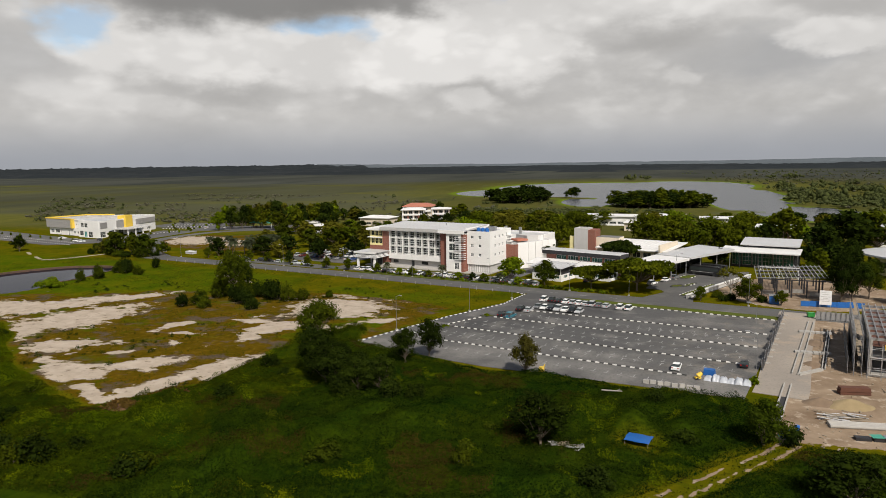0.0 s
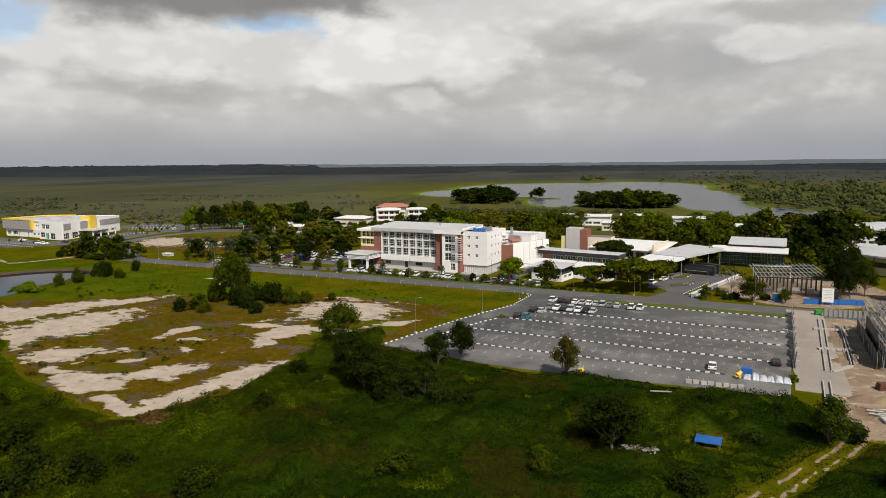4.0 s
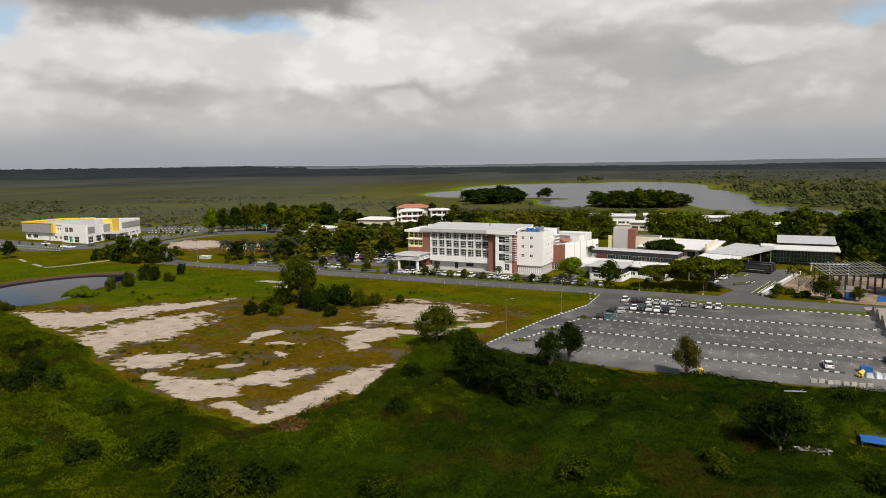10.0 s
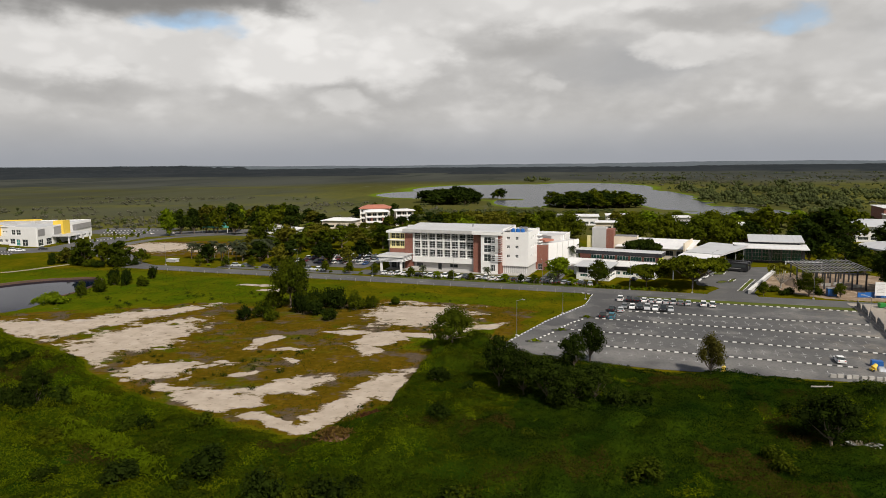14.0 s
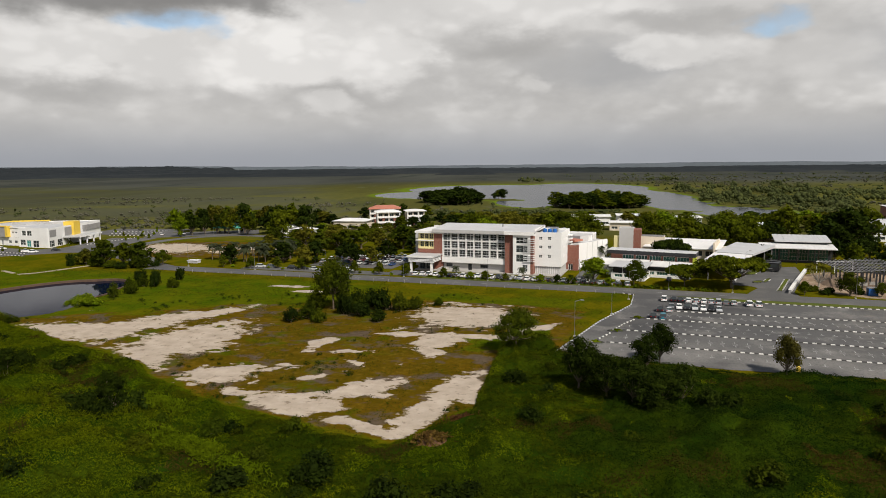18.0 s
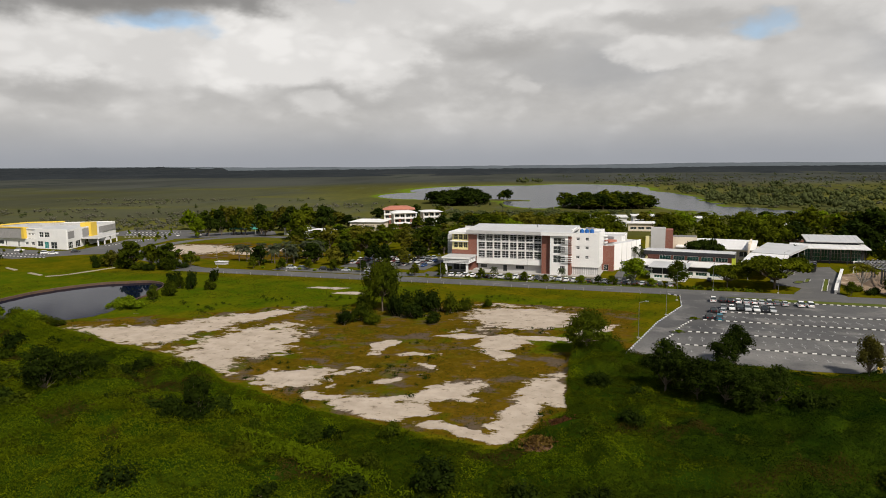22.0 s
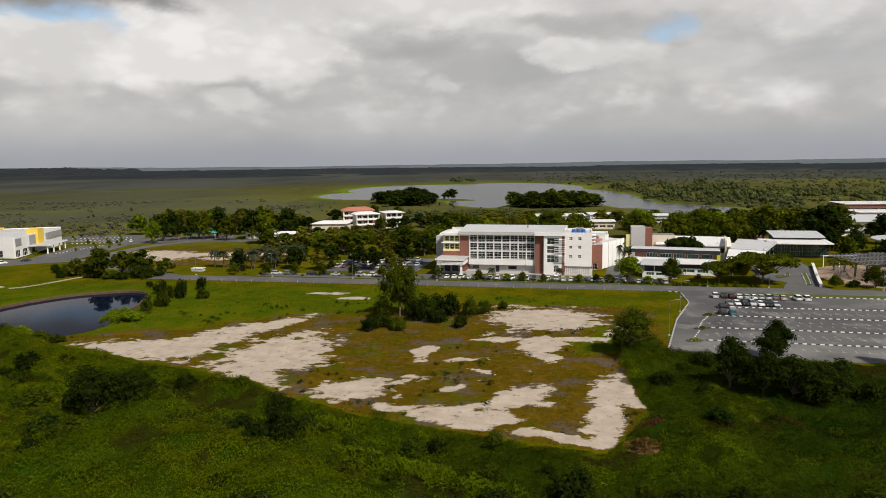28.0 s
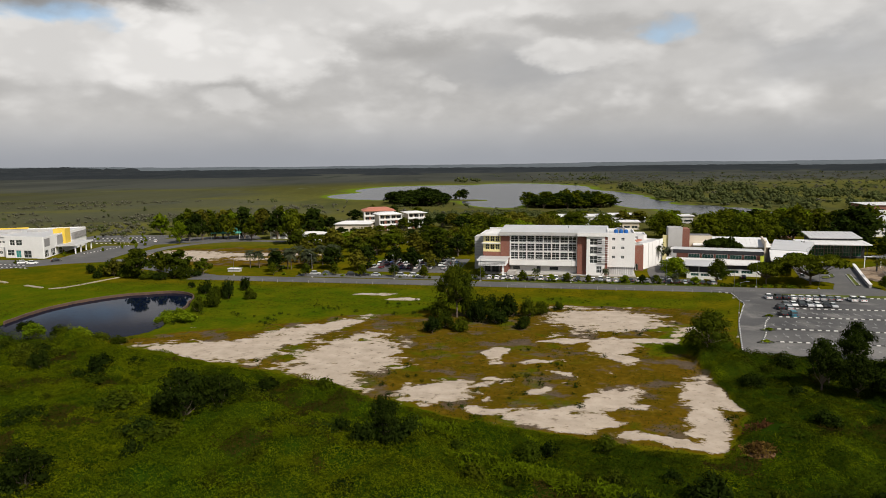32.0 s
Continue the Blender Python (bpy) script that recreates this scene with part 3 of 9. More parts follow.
def pond_in(x, y):
    """Positive inside the pond, in parts of its radius."""
    v = np.maximum(ellipse(x, y, -205, 191, 20, -4, 6, 30), ellipse(x, y, -198, 205, 12, -5, 4, 17))
    v = np.maximum(v, ellipse(x, y, -196, 176, 13, -2, 1, 14))
    return v + 0.04 * (fbm(x, y, 9, 3) - 0.5)


def scrub_depth(x, y):
    """How far a place lies inside the scrub, in metres."""
    return np.interp(x, EDGE_X, EDGE_Y) - y + 5.0 * (fbm(x, y, 9, 21) - 0.5)


def sand_at(x, y):
    wx, wy = 6 * (fbm(x, y, 10, 31, 5) - 0.5), 6 * (fbm(x + 70, y, 10, 33, 5) - 0.5)
    wob = fbm(x * 0.5, y * 1.15, 5, 37, 5) - 0.5
    x, y = x + wx, y + wy
    v = np.full(np.shape(x), -9.0)
    for e in SANDS:
        v = np.maximum(v, ellipse(x, y, *e))
    bits = 5.0 * (fbm(x * 0.6, y * 1.3, 8, 39, 5) - 0.70) - 0.25 - 4 * smooth(y, 172, 184) - 4 * smooth(x, -60, -52)
    return np.maximum(np.clip(v, -3, 0.5) + 1.15 * wob, bits)


def track_off(x, y):
    """Metres off the middle of the rutted track."""
    return ((y - 84.3) - (x - 12.8) * 1.14) / 1.516 + 1.6 * (fbm(x, y, 9, 61) - 0.5)


def site_at(x, y):
    """Bare earth of the building site."""
    p = smooth(x, 33.5 + (y - 131) * 0.262, 35.5 + (y - 131) * 0.262) * smooth(y, 103, 107) * smooth(y, 192 + 0, 188) * smooth(x, 105, 98)
    q = ellipse(x, y, 55, 221, 25, -4, 6, 27)
    off = track_off(x, y)
    tr = 0.8 * smooth(np.abs(np.abs(off) - 0.9), 0.55, 0.12) * smooth(x, 6, 10) * smooth(x, 36, 31) * smooth(fbm(x, y, 3, 63), 0.24, 0.46)
    return np.maximum(np.maximum(p, smooth(q, 0.0, 0.15)), tr)


def axis_steps(*spans):
    out = []
    for a, b, step in spans:
        out += list(np.arange(a, b, step))
    return np.array(out + [spans[-1][1]], float)


gx = axis_steps((-4700, -1500, 400), (-1500, -400, 60), (-400, -265, 9), (-265, -192, 1.25), (-192, -48, 1.0), (-48, 4, 1.25), (4, 38, 0.7), (38, 105, 1.25), (105, 320, 9), (320, 1500, 60), (1500, 4700, 400))
gy = axis_steps((-1500, 40, 120), (40, 72, 4), (72, 90, 1.25), (90, 190, 0.95), (190, 250, 1.25), (250, 340, 3), (340, 480, 8), (480, 1320, 11), (1320, 2200, 60), (2200, 4700, 250))
GX, GY = np.meshgrid(gx, gy)
pond, lake, scrub, sand, site = pond_in(GX, GY), lake_in(GX, GY), scrub_depth(GX, GY), sand_at(GX, GY), site_at(GX, GY)
near = smooth(GY, 330, 300)
flatten = np.clip(site * 1.5, 0, 1)
GZ = (0.5 * (fbm(GX, GY, 14, 51) - 0.5) + 0.25 * (fbm(GX, GY, 4, 53) - 0.5)) * near * (1 - flatten * 0.6)
road_d = (GX - O.x) * N.x + (GY - O.y) * N.y
built = smooth(road_d, -4, -1) * smooth(GY, 345, 330)
lot = smooth(GX, -54 + (GY - 138) * 0.42, -50 + (GY - 138) * 0.42) * smooth(GX, 40 + (GY - 130) * 0.27, 36 + (GY - 130) * 0.27) * smooth(scrub, 1.0, -0.5)
ruts = smooth(np.abs(track_off(GX, GY)), 4.0, 2.0) * smooth(GX, 4, 9) * smooth(GX, 38, 34)
camp = 0.85 * smooth(np.hypot(GX - 9.6, GY - 98.8), 5.0, 2.5)
scrub_on = smooth(scrub, 0.3, 3.0) * smooth(GY, 230, 180) * (1 - np.clip(site * 2, 0, 1)) * (1 - np.maximum(ruts, camp))
GZ = GZ + scrub_on * (0.1 + 3.0 * smooth(fbm(GX, GY, 15, 81), 0.38, 0.72) * vnoise(GX, GY, 4.2, 83))
GZ = GZ * (1 - np.clip(built + lot, 0, 1)) - 0.02
GZ = np.where(pond > -0.12, np.minimum(GZ, -2.6 * smooth(pond, -0.04, 0.06)), GZ)
GZ = np.where((lake > -0.1) & (GY > 430), -2.0 * smooth(lake, -0.02, 0.05), GZ)
ny, nx = GX.shape
idx = np.arange(nx * ny).reshape(ny, nx)
quads = np.stack([idx[:-1, :-1], idx[:-1, 1:], idx[1:, 1:], idx[1:, :-1]], -1).reshape(-1, 4)


def ground_material():
    m = bpy.data.materials.new("ground_cover")
    m.use_nodes = True
    nd, lk = m.node_tree.nodes, m.node_tree.links
    bsdf = nd["Principled BSDF"]
    bsdf.inputs["Roughness"].default_value = 0.95
    bsdf.inputs["Specular IOR Level"].default_value = 0.0
    geo = nd.new("ShaderNodeNewGeometry")
    att = nd.new("ShaderNodeAttribute")
    att.attribute_name = "cover"
    sp = nd.new("ShaderNodeSeparateColor")
    lk.new(att.outputs["Color"], sp.inputs[0])

    def scaled(sx, sy):
        n = nd.new("ShaderNodeVectorMath")
        n.operation = "MULTIPLY"
        lk.new(geo.outputs["Position"], n.inputs[0])
        n.inputs[1].default_value = (sx, sy, sx)
        return n.outputs[0]

    def tex(vec, s, det, lo, hi, rough=0.6):
        n = nd.new("ShaderNodeTexNoise")
        n.inputs["Scale"].default_value = s
        n.inputs["Detail"].default_value = det
        n.inputs["Roughness"].default_value = rough
        lk.new(vec, n.inputs["Vector"])
        r = nd.new("ShaderNodeMapRange")
        r.inputs[1].default_value, r.inputs[2].default_value = lo, hi
        lk.new(n.outputs[0], r.inputs[0])
        return r.outputs[0]

    def mix(f, x, y):
        n = nd.new("ShaderNodeMix")
        n.data_type = "RGBA"
        lk.new(f, n.inputs[0])
        for sock, v in ((n.inputs[6], x), (n.inputs[7], y)):
            if isinstance(v, tuple):
                sock.default_value = (*v, 1)
            else:
                lk.new(v, sock)
        return n.outputs[2]

    def calc(op, a, b):
        n = nd.new("ShaderNodeMath")
        n.operation = op
        for s, v in zip(n.inputs, (a, b)):
            if isinstance(v, (int, float)):
                s.default_value = v
            else:
                lk.new(v, s)
        return n.outputs[0]

    def step(v, lo, hi):
        n = nd.new("ShaderNodeMapRange")
        n.interpolation_type = "SMOOTHSTEP"
        lk.new(v, n.inputs[0])
        n.inputs[1].default_value, n.inputs[2].default_value = lo, hi
        return n.outputs[0]

    p1 = scaled(1, 1)
    fine = tex(p1, 0.9, 6, 0.3, 0.7)
    mid = tex(p1, 0.12, 6, 0.35, 0.65)
    grass = mix(mid, (0.064, 0.068, 0.002), (0.122, 0.093, 0.003))
    grass = mix(calc("MULTIPLY", tex(p1, 0.05, 5, 0.5, 0.66), 0.6), grass, (0.034, 0.062, 0.002))
    grass = mix(calc("MULTIPLY", fine, 0.5), grass, (0.024, 0.040, 0.002))
    att4 = nd.new("ShaderNodeAttribute")
    att4.attribute_name = "earth"
    fresh = mix(mid, (0.050, 0.076, 0.002), (0.094, 0.094, 0.003))
    fresh = mix(calc("MULTIPLY", fine, 0.55), fresh, (0.020, 0.048, 0.002))
    grass = mix(calc("MULTIPLY", att4.outputs["Alpha"], step(calc("ADD", att4.outputs["Alpha"], calc("MULTIPLY", mid, 0.6)), 0.3, 0.9)), grass, fresh)
    # dry olive turf about the sand
    dry = mix(tex(p1, 0.09, 6, 0.38, 0.62), (0.106, 0.062, 0.004), (0.072, 0.051, 0.002))
    dry = mix(tex(p1, 0.5, 5, 0.5, 0.75), dry, (0.138, 0.090, 0.010))
    dry = mix(calc("MULTIPLY", tex(p1, 0.13, 6, 0.52, 0.60, 0.6), 0.8), dry, (0.100, 0.076, 0.062))
    dry = mix(calc("MULTIPLY", fine, 0.45), dry, (0.034, 0.026, 0.005))
    col = mix(step(calc("ADD", sp.outputs[1], calc("MULTIPLY", calc("SUBTRACT", mid, 0.5), 0.5)), 0.35, 0.65), grass, dry)
    # far plain: long drifts of reed, bush and wet ground
    far = mix(tex(scaled(0.0035, 0.0011), 1.0, 5, 0.40, 0.60), (0.062, 0.060, 0.018), (0.100, 0.098, 0.022))
    far = mix(tex(scaled(0.011, 0.0025), 1.0, 6, 0.56, 0.70), far, (0.048, 0.054, 0.022))
    far = mix(tex(scaled(0.022, 0.006), 1.0, 6, 0.60, 0.72), far, (0.086, 0.088, 0.050))
    far = mix(calc("MULTIPLY", tex(scaled(0.16, 0.05), 1.0, 5, 0.45, 0.7), 0.4), far, (0.040, 0.052, 0.016))
    # grey of the western bog; far out it paints cloud shade and haze
    bog_haze = mix(tex(scaled(0.004, 0.0012), 1.0, 6, 0.4, 0.6), (0.040, 0.043, 0.037), (0.058, 0.061, 0.051))
    bog_haze = mix(tex(scaled(0.012, 0.0016), 1.0, 6, 0.56, 0.68), bog_haze, (0.032, 0.038, 0.032))
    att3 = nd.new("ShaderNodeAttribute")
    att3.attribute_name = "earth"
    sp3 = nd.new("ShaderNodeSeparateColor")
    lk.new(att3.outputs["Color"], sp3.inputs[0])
    far = mix(sp3.outputs[2], far, bog_haze)
    far = mix(calc("MULTIPLY", calc("SUBTRACT", 1.0, att.outputs["Alpha"]), tex(scaled(0.03, 0.02), 1.0, 5, 0.3, 0.5)), far, (0.096, 0.138, 0.012))
    col = mix(sp.outputs[2], col, far)
    # pale sand
    sand_c = mix(tex(p1, 0.3, 6, 0.35, 0.65), (0.42, 0.355, 0.285), (0.33, 0.275, 0.215))
    sand_c = mix(tex(p1, 0.55, 7, 0.56, 0.70, 0.7), sand_c, (0.16, 0.125, 0.09))
    smask = step(calc("ADD", sp.outputs[0], calc("MULTIPLY", calc("SUBTRACT", tex(scaled(0.7, 1.0), 0.42, 6, 0.25, 0.75, 0.66), 0.5), 0.95)), 0.40, 0.60)
    col = mix(smask, col, sand_c)
    # trodden earth
    att2 = nd.new("ShaderNodeAttribute")
    att2.attribute_name = "earth"
    sp2 = nd.new("ShaderNodeSeparateColor")
    lk.new(att2.outputs["Color"], sp2.inputs[0])
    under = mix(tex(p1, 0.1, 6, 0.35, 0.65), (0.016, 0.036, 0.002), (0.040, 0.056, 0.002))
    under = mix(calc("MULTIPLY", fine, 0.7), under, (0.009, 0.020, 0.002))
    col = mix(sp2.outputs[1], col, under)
    earth = mix(tex(p1, 0.16, 6, 0.35, 0.65), (0.30, 0.228, 0.160), (0.180, 0.128, 0.086))
    earth = mix(tex(p1, 0.5, 6, 0.55, 0.7), earth, (0.42, 0.35, 0.27))
    col = mix(step(calc("ADD", sp2.outputs[0], calc("MULTIPLY", calc("SUBTRACT", fine, 0.5), 0.5)), 0.4, 0.6), col, earth)
    lk.new(col, bsdf.inputs["Base Color"])
    b = nd.new("ShaderNodeBump")
    b.inputs["Strength"].default_value = 0.5
    b.inputs["Distance"].default_value = 0.25
    lk.new(calc("ADD", tex(p1, 1.6, 5, 0, 1), calc("MULTIPLY", tex(p1, 0.3, 4, 0, 1), 2.0)), b.inputs["Height"])
    lk.new(b.outputs[0], bsdf.inputs["Normal"])
    return m


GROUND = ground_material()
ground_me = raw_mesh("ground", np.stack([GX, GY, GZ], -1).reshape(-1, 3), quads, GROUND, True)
cover = ground_me.color_attributes.new("cover", "FLOAT_COLOR", "POINT")
inside = smooth(scrub, 1.5, -2.0)
plots = smooth(GY, 255, 275)
sand_v = np.clip(0.56 + 0.75 * sand, 0, 1) * inside * smooth(GY, 345, 325)
dry_v = smooth(sand, -2.1, -0.5) * inside * smooth(GY, 205, 175)
dry_v = np.maximum(dry_v, smooth(ellipse(GX, GY, -100, 140, 62, -14, 18, 46) + 0.6 * (fbm(GX, GY, 16, 71) - 0.5), -0.15, 0.15) * inside)
dry_v = np.maximum(dry_v, smooth(ellipse(GX, GY, -198, 302, 46, -6, -8, 31) + 0.4 * (fbm(GX, GY, 12, 75) - 0.5), -0.1, 0.15) * plots)
meadow = smooth(GY - (168 + (GX + 180) * 0.31) + 6 * (fbm(GX, GY, 14, 73) - 0.5), -2, 4) * (GY < 240)
dry_v = dry_v * (1 - 0.9 * meadow)
lush = smooth(GX + 0.25 * (GY - 190) + 26 * (fbm(GX, GY, 30, 77) - 0.5), -88, -108) * smooth(road_d, -3, -12) * (0.45 + 0.55 * meadow)
lush = np.maximum(lush, 0.75 * smooth(ellipse(GX, GY, -62, 150, 12, 10, 5, -16) + 1.8 * (fbm(GX, GY, 14, 79) - 0.5), 0.0, 0.3))
lush = np.maximum(lush, 0.8 * smooth(ellipse(GX, GY, -62, 192, 34, -9, 4, 9) + 1.4 * (fbm(GX, GY, 16, 85) - 0.5), 0.1, 0.4))
lush = np.clip(lush * inside, 0, 1)
dry_v = dry_v * (1 - 0.8 * lush)
far_v = smooth(GY, 330, 380) + smooth(np.abs(GX + 80), 330, 420)
bank = smooth(lake, -0.20, -0.06) * (GY > 430)
rgba = np.stack([sand_v, dry_v, np.clip(far_v, 0, 1), 1 - bank], -1)
cover.data.foreach_set("color", rgba.astype(np.float32).ravel())
earth_at = ground_me.color_attributes.new("earth", "FLOAT_COLOR", "POINT")
# blue channel: bog patches in the west, painted shade and haze far out
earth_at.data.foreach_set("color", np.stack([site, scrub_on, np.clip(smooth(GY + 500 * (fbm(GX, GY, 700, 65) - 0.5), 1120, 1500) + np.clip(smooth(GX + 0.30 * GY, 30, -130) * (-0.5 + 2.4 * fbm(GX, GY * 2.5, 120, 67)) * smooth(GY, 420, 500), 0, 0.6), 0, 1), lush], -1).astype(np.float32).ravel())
tagged(new("ground", ground_me), "level green and olive ground with pale sand patches", "ground", kind="structure")


def sheet(name, fn, x0, x1, y0, y1, step, z, mat, label):
    """A level sheet over the places where fn is positive."""
    X, Y = np.meshgrid(np.arange(x0, x1 + step, step), np.arange(y0, y1 + step, step))
    ok = fn(X, Y) > 0
    keep = ok[:-1, :-1] | ok[1:, :-1] | ok[:-1, 1:] | ok[1:, 1:]
    k = np.arange(X.size).reshape(X.shape)
    q = np.stack([k[:-1, :-1], k[:-1, 1:], k[1:, 1:], k[1:, :-1]], -1)[keep]
    me = raw_mesh(name, np.stack([X, Y, np.full(X.shape, z)], -1).reshape(-1, 3), q, mat)
    return tagged(new(name, me), label, "water", kind="structure")


sheet("water_pond", lambda x, y: pond_in(x, y) + 0.05, -260, -160, 150, 240, 2.0, -0.75, WATER, "dark still pond reflecting the clouds")
sheet("water_lake", lambda x, y: np.where(y > 440, lake_in(x, y) + 0.05, -1), -420, 330, 440, 1320, 12, -0.35, LAKEW, "wide grey lake with low grassy banks")

# pond lip of dark concrete along its far side
lip = thing("pond_edge", "low dark concrete lip round the pond", "edging", kind="structure")
ring = []
for k in range(150):
    a = math.radians(-20 + k * 1.5)
    r = 60.0
    while pond_in(np.array(-200 + r * math.cos(a)), np.array(193 + r * math.sin(a))) < 0.01 and r > 3:
        r -= 0.5
    ring.append((-200 + r * math.cos(a), 193 + r * math.sin(a)))
ring = [((ring[i - 1][0] + ring[i][0] + ring[i + 1][0]) / 3, (ring[i - 1][1] + ring[i][1] + ring[i + 1][1]) / 3) for i in range(1, len(ring) - 1)]
LIPM = material("stained_lip", (0.115, 0.066, 0.040), (0.060, 0.038, 0.026), 0.9, scale=0.5, bump=0.3)
gl = Geo()
for (ax_, ay_), (bx_, by_) in zip(ring, ring[1:]):
    d = Vector((ax_ + 200, ay_ - 193)).normalized()
    gl.prism([(ax_, ay_), (ax_ + d.x * 0.4, ay_ + d.y * 0.4), (bx_ + d.x * 0.4, by_ + d.y * 0.4), (bx_, by_)], -1.4, 0.02)
part("kerb", gl, LIPM, lip)


# ---- roads and car park ----
def ribbon(name, pts, width, mat, label, z=0.03, thick=0.25, category="road"):
    """A paved strip along a line of places."""
    g = Geo()
    P = [Vector(p) for p in pts]
    L, R = [], []
    for i, p in enumerate(P):
        t = ((P[min(i + 1, len(P) - 1)] - P[max(i - 1, 0)])).normalized()
        n = Vector((-t.y, t.x)) * width / 2
        L.append(p + n), R.append(p - n)
    for i in range(len(P) - 1):
        g.prism([tuple(R[i]), tuple(R[i + 1]), tuple(L[i + 1]), tuple(L[i])], z - thick, z)
    me = g.mesh(name)
    me.materials.append(mat)
    return tagged(new(name, me), label, category, kind="structure")


def curve_points(pts, n=8):
    """A smooth line through places."""
    out = []
    P = [Vector(p) for p in pts]
    for i in range(len(P) - 1):
        a, b, c, d = P[max(i - 1, 0)], P[i], P[i + 1], P[min(i + 2, len(P) - 1)]
        for k in range(n):
            t = k / n
            out.append(0.5 * ((2 * b) + (c - a) * t + (2 * a - 5 * b + 4 * c - d) * t * t + (3 * b - a - 3 * c + d) * t**3))
    return [tuple(p) for p in out] + [tuple(P[-1])]


ribbon("road_main", [fr(s, 4.6) for s in range(-178, 181, 8)], 9.2, ROADM, "grey asphalt road past the campus")
ribbon("road_loop", curve_points([fr(-172, 6), (-208, 262), (-232, 284), (-242, 318), (-234, 348), (-212, 364), (-186, 358), (-150, 350), (-120, 345)]), 7, ROADM, "grey asphalt loop road round a sandy plot", 0.045)
drive_me = Geo().prism([(7.5, 200.6), (22.5, 197.2), (23.2, 206), (28.5, 216.5), (38.6, 236), (44.5, 257), (24, 254), (11.5, 226), (10.2, 218.5), (14.6, 216.6), (15.6, 213.4), (10.6, 206.2)], -0.2, 0.04).mesh("road_drive")
drive_me.materials.append(ROADM)
tagged(new("road_drive", drive_me), "asphalt drive up to a covered entrance", "road", kind="structure")
ribbon("road_rear", curve_points([fr(-14, 3), (-36.5, 222), (-31, 243.5), (-24, 260), (-12.5, 292)]), 7, ROADM, "asphalt service road between the buildings", 0.035)

LOT = [(-52.0, 138.0), (-20.0, 128.6), (26.0, 121.5), (43.2, 187.0), (8, 195.2), (-23.2, 203.4), (-27.6, 186.0), (-38.8, 166.3)]
lot_me = Geo().prism(LOT, -0.3, 0.05).mesh("car_park_paving")
lot_me.materials.append(ASPHALT)
tagged(new("car_park_paving", lot_me), "worn dark asphalt of a large car park", "pavement", kind="structure")
ribbon("lane_site", [(31.8, 124.5), (33.5, 131), (38, 152), (42.5, 172), (47.3, 192)], 8.4, LANEM, "dusty pale lane beside the car park", 0.075)

kerb_mesh = {}
for nm, mt in (("white", KERBW), ("black", KERBB)):
    g = Geo().box(-0.42, 0.42, -0.16, 0.16, 0.0, 0.24, 0.03)
    kerb_mesh[nm] = g.mesh("kerb_block")
    kerb_mesh[nm].materials.append(mt)


def kerb_line(label, pts, z=0.05, step=0.86, fat=1.0):
    """A kerb of blocks painted black and white by turns."""
    k = thing("painted_kerb", label, "kerb", "painted kerbs of the car park", kind="structure")
    n = 0
    for a, b in zip(pts, pts[1:]):
        a, b = Vector(a), Vector(b)
        w = b - a
        count = int(w.length / step)
        for i in range(count):
            p = a + w * ((i + 0.5) / count)
            ob = new("kerb_block", kerb_mesh["white" if n % 2 else "black"])
            ob.parent = k
            ob.matrix_basis = at(p.x, p.y, z - 0.05, math.degrees(math.atan2(w.y, w.x)), (1, fat, 1))
            n += 1
    return k


ROWS = {"B": ((-23.2, 179.9), (36.4, 166.9)), "C": ((-27.6, 170.0), (32.7, 155.0)), "D": ((-34.6, 158.0), (28.7, 141.8)), "E": ((-40.0, 146.9), (17.6, 132.1))}
for key, (a, b) in ROWS.items():
    kerb_line("low kerb of black and white blocks between parking rows", [a, b])
kerb_line("black and white kerb closing the ends of the parking rows", [(-29.4, 169.4), (-33.0, 164.5), (-36.9, 157.6)])
kerb_line("black and white kerb closing the ends of the parking rows", [(-37.4, 155.7), (-43.2, 146.4)])
kerb_line("black and white kerb along the roadside verge", [(-14, 194.8), (8.0, 189.8), (40.4, 182.0)])
kerb_line("black and white kerb between the field and the car park", [(-51.6, 138.4), (-38.8, 166.3), (-27.6, 186.0), (-24.2, 200.6), (-27.0, 203.0)])

mark = Geo().box(-0.055, 0.055, -0.75, 0.75, 0, 0.012)
mark.box(-0.5, 0.5, 0.68, 0.80, 0, 0.012)
mark_me = mark.mesh("bay_mark")
mark_me.materials.append(LINEW)
bays = thing("bay_marks", "worn white bay marks on the car park asphalt", "road marking", kind="structure")
for key, (a, b) in list(ROWS.items()) + [("A", ((-14, 194.8), (40.4, 182.0)))]:
    a, b = Vector(a), Vector(b)
    w = (b - a).normalized()
    turn = math.degrees(math.atan2(w.y, w.x))
    nrm = Vector((-w.y, w.x))
    for i in range(int((b - a).length / 2.5)):
        p = a + w * (2.5 * i + 1.2)
        for side in (-1, 1):
            if key == "A" or (key == "B" and side > 0):
                continue
            q = p + nrm * side * 4.7
            ob = new("bay_mark", mark_me)
            ob.parent = bays
            ob.matrix_basis = at(q.x, q.y, 0.053, turn + (0 if side > 0 else 180))
for k in range(14):
    s = -20 + k * 9.0
    ob = new("lane_dash", Geo().box(-1.1, 1.1, -0.08, 0.08, 0, 0.012).mesh("lane_dash") if k == 0 else dash_me)
    if k == 0:
        dash_me = ob.data
        dash_me.materials.append(LINEW)
    ob.parent = bays
    ob.matrix_basis = at(*fr(s - 70, 4.6), 0.034, math.degrees(AX))

# ---- building kit ----
PANES = {}


def pane_mesh(kind, geo_fn, mat):
    if kind not in PANES:
        me = geo_fn().mesh(kind[0])
        me.materials.append(mat)
        PANES[kind] = me
    return PANES[kind]


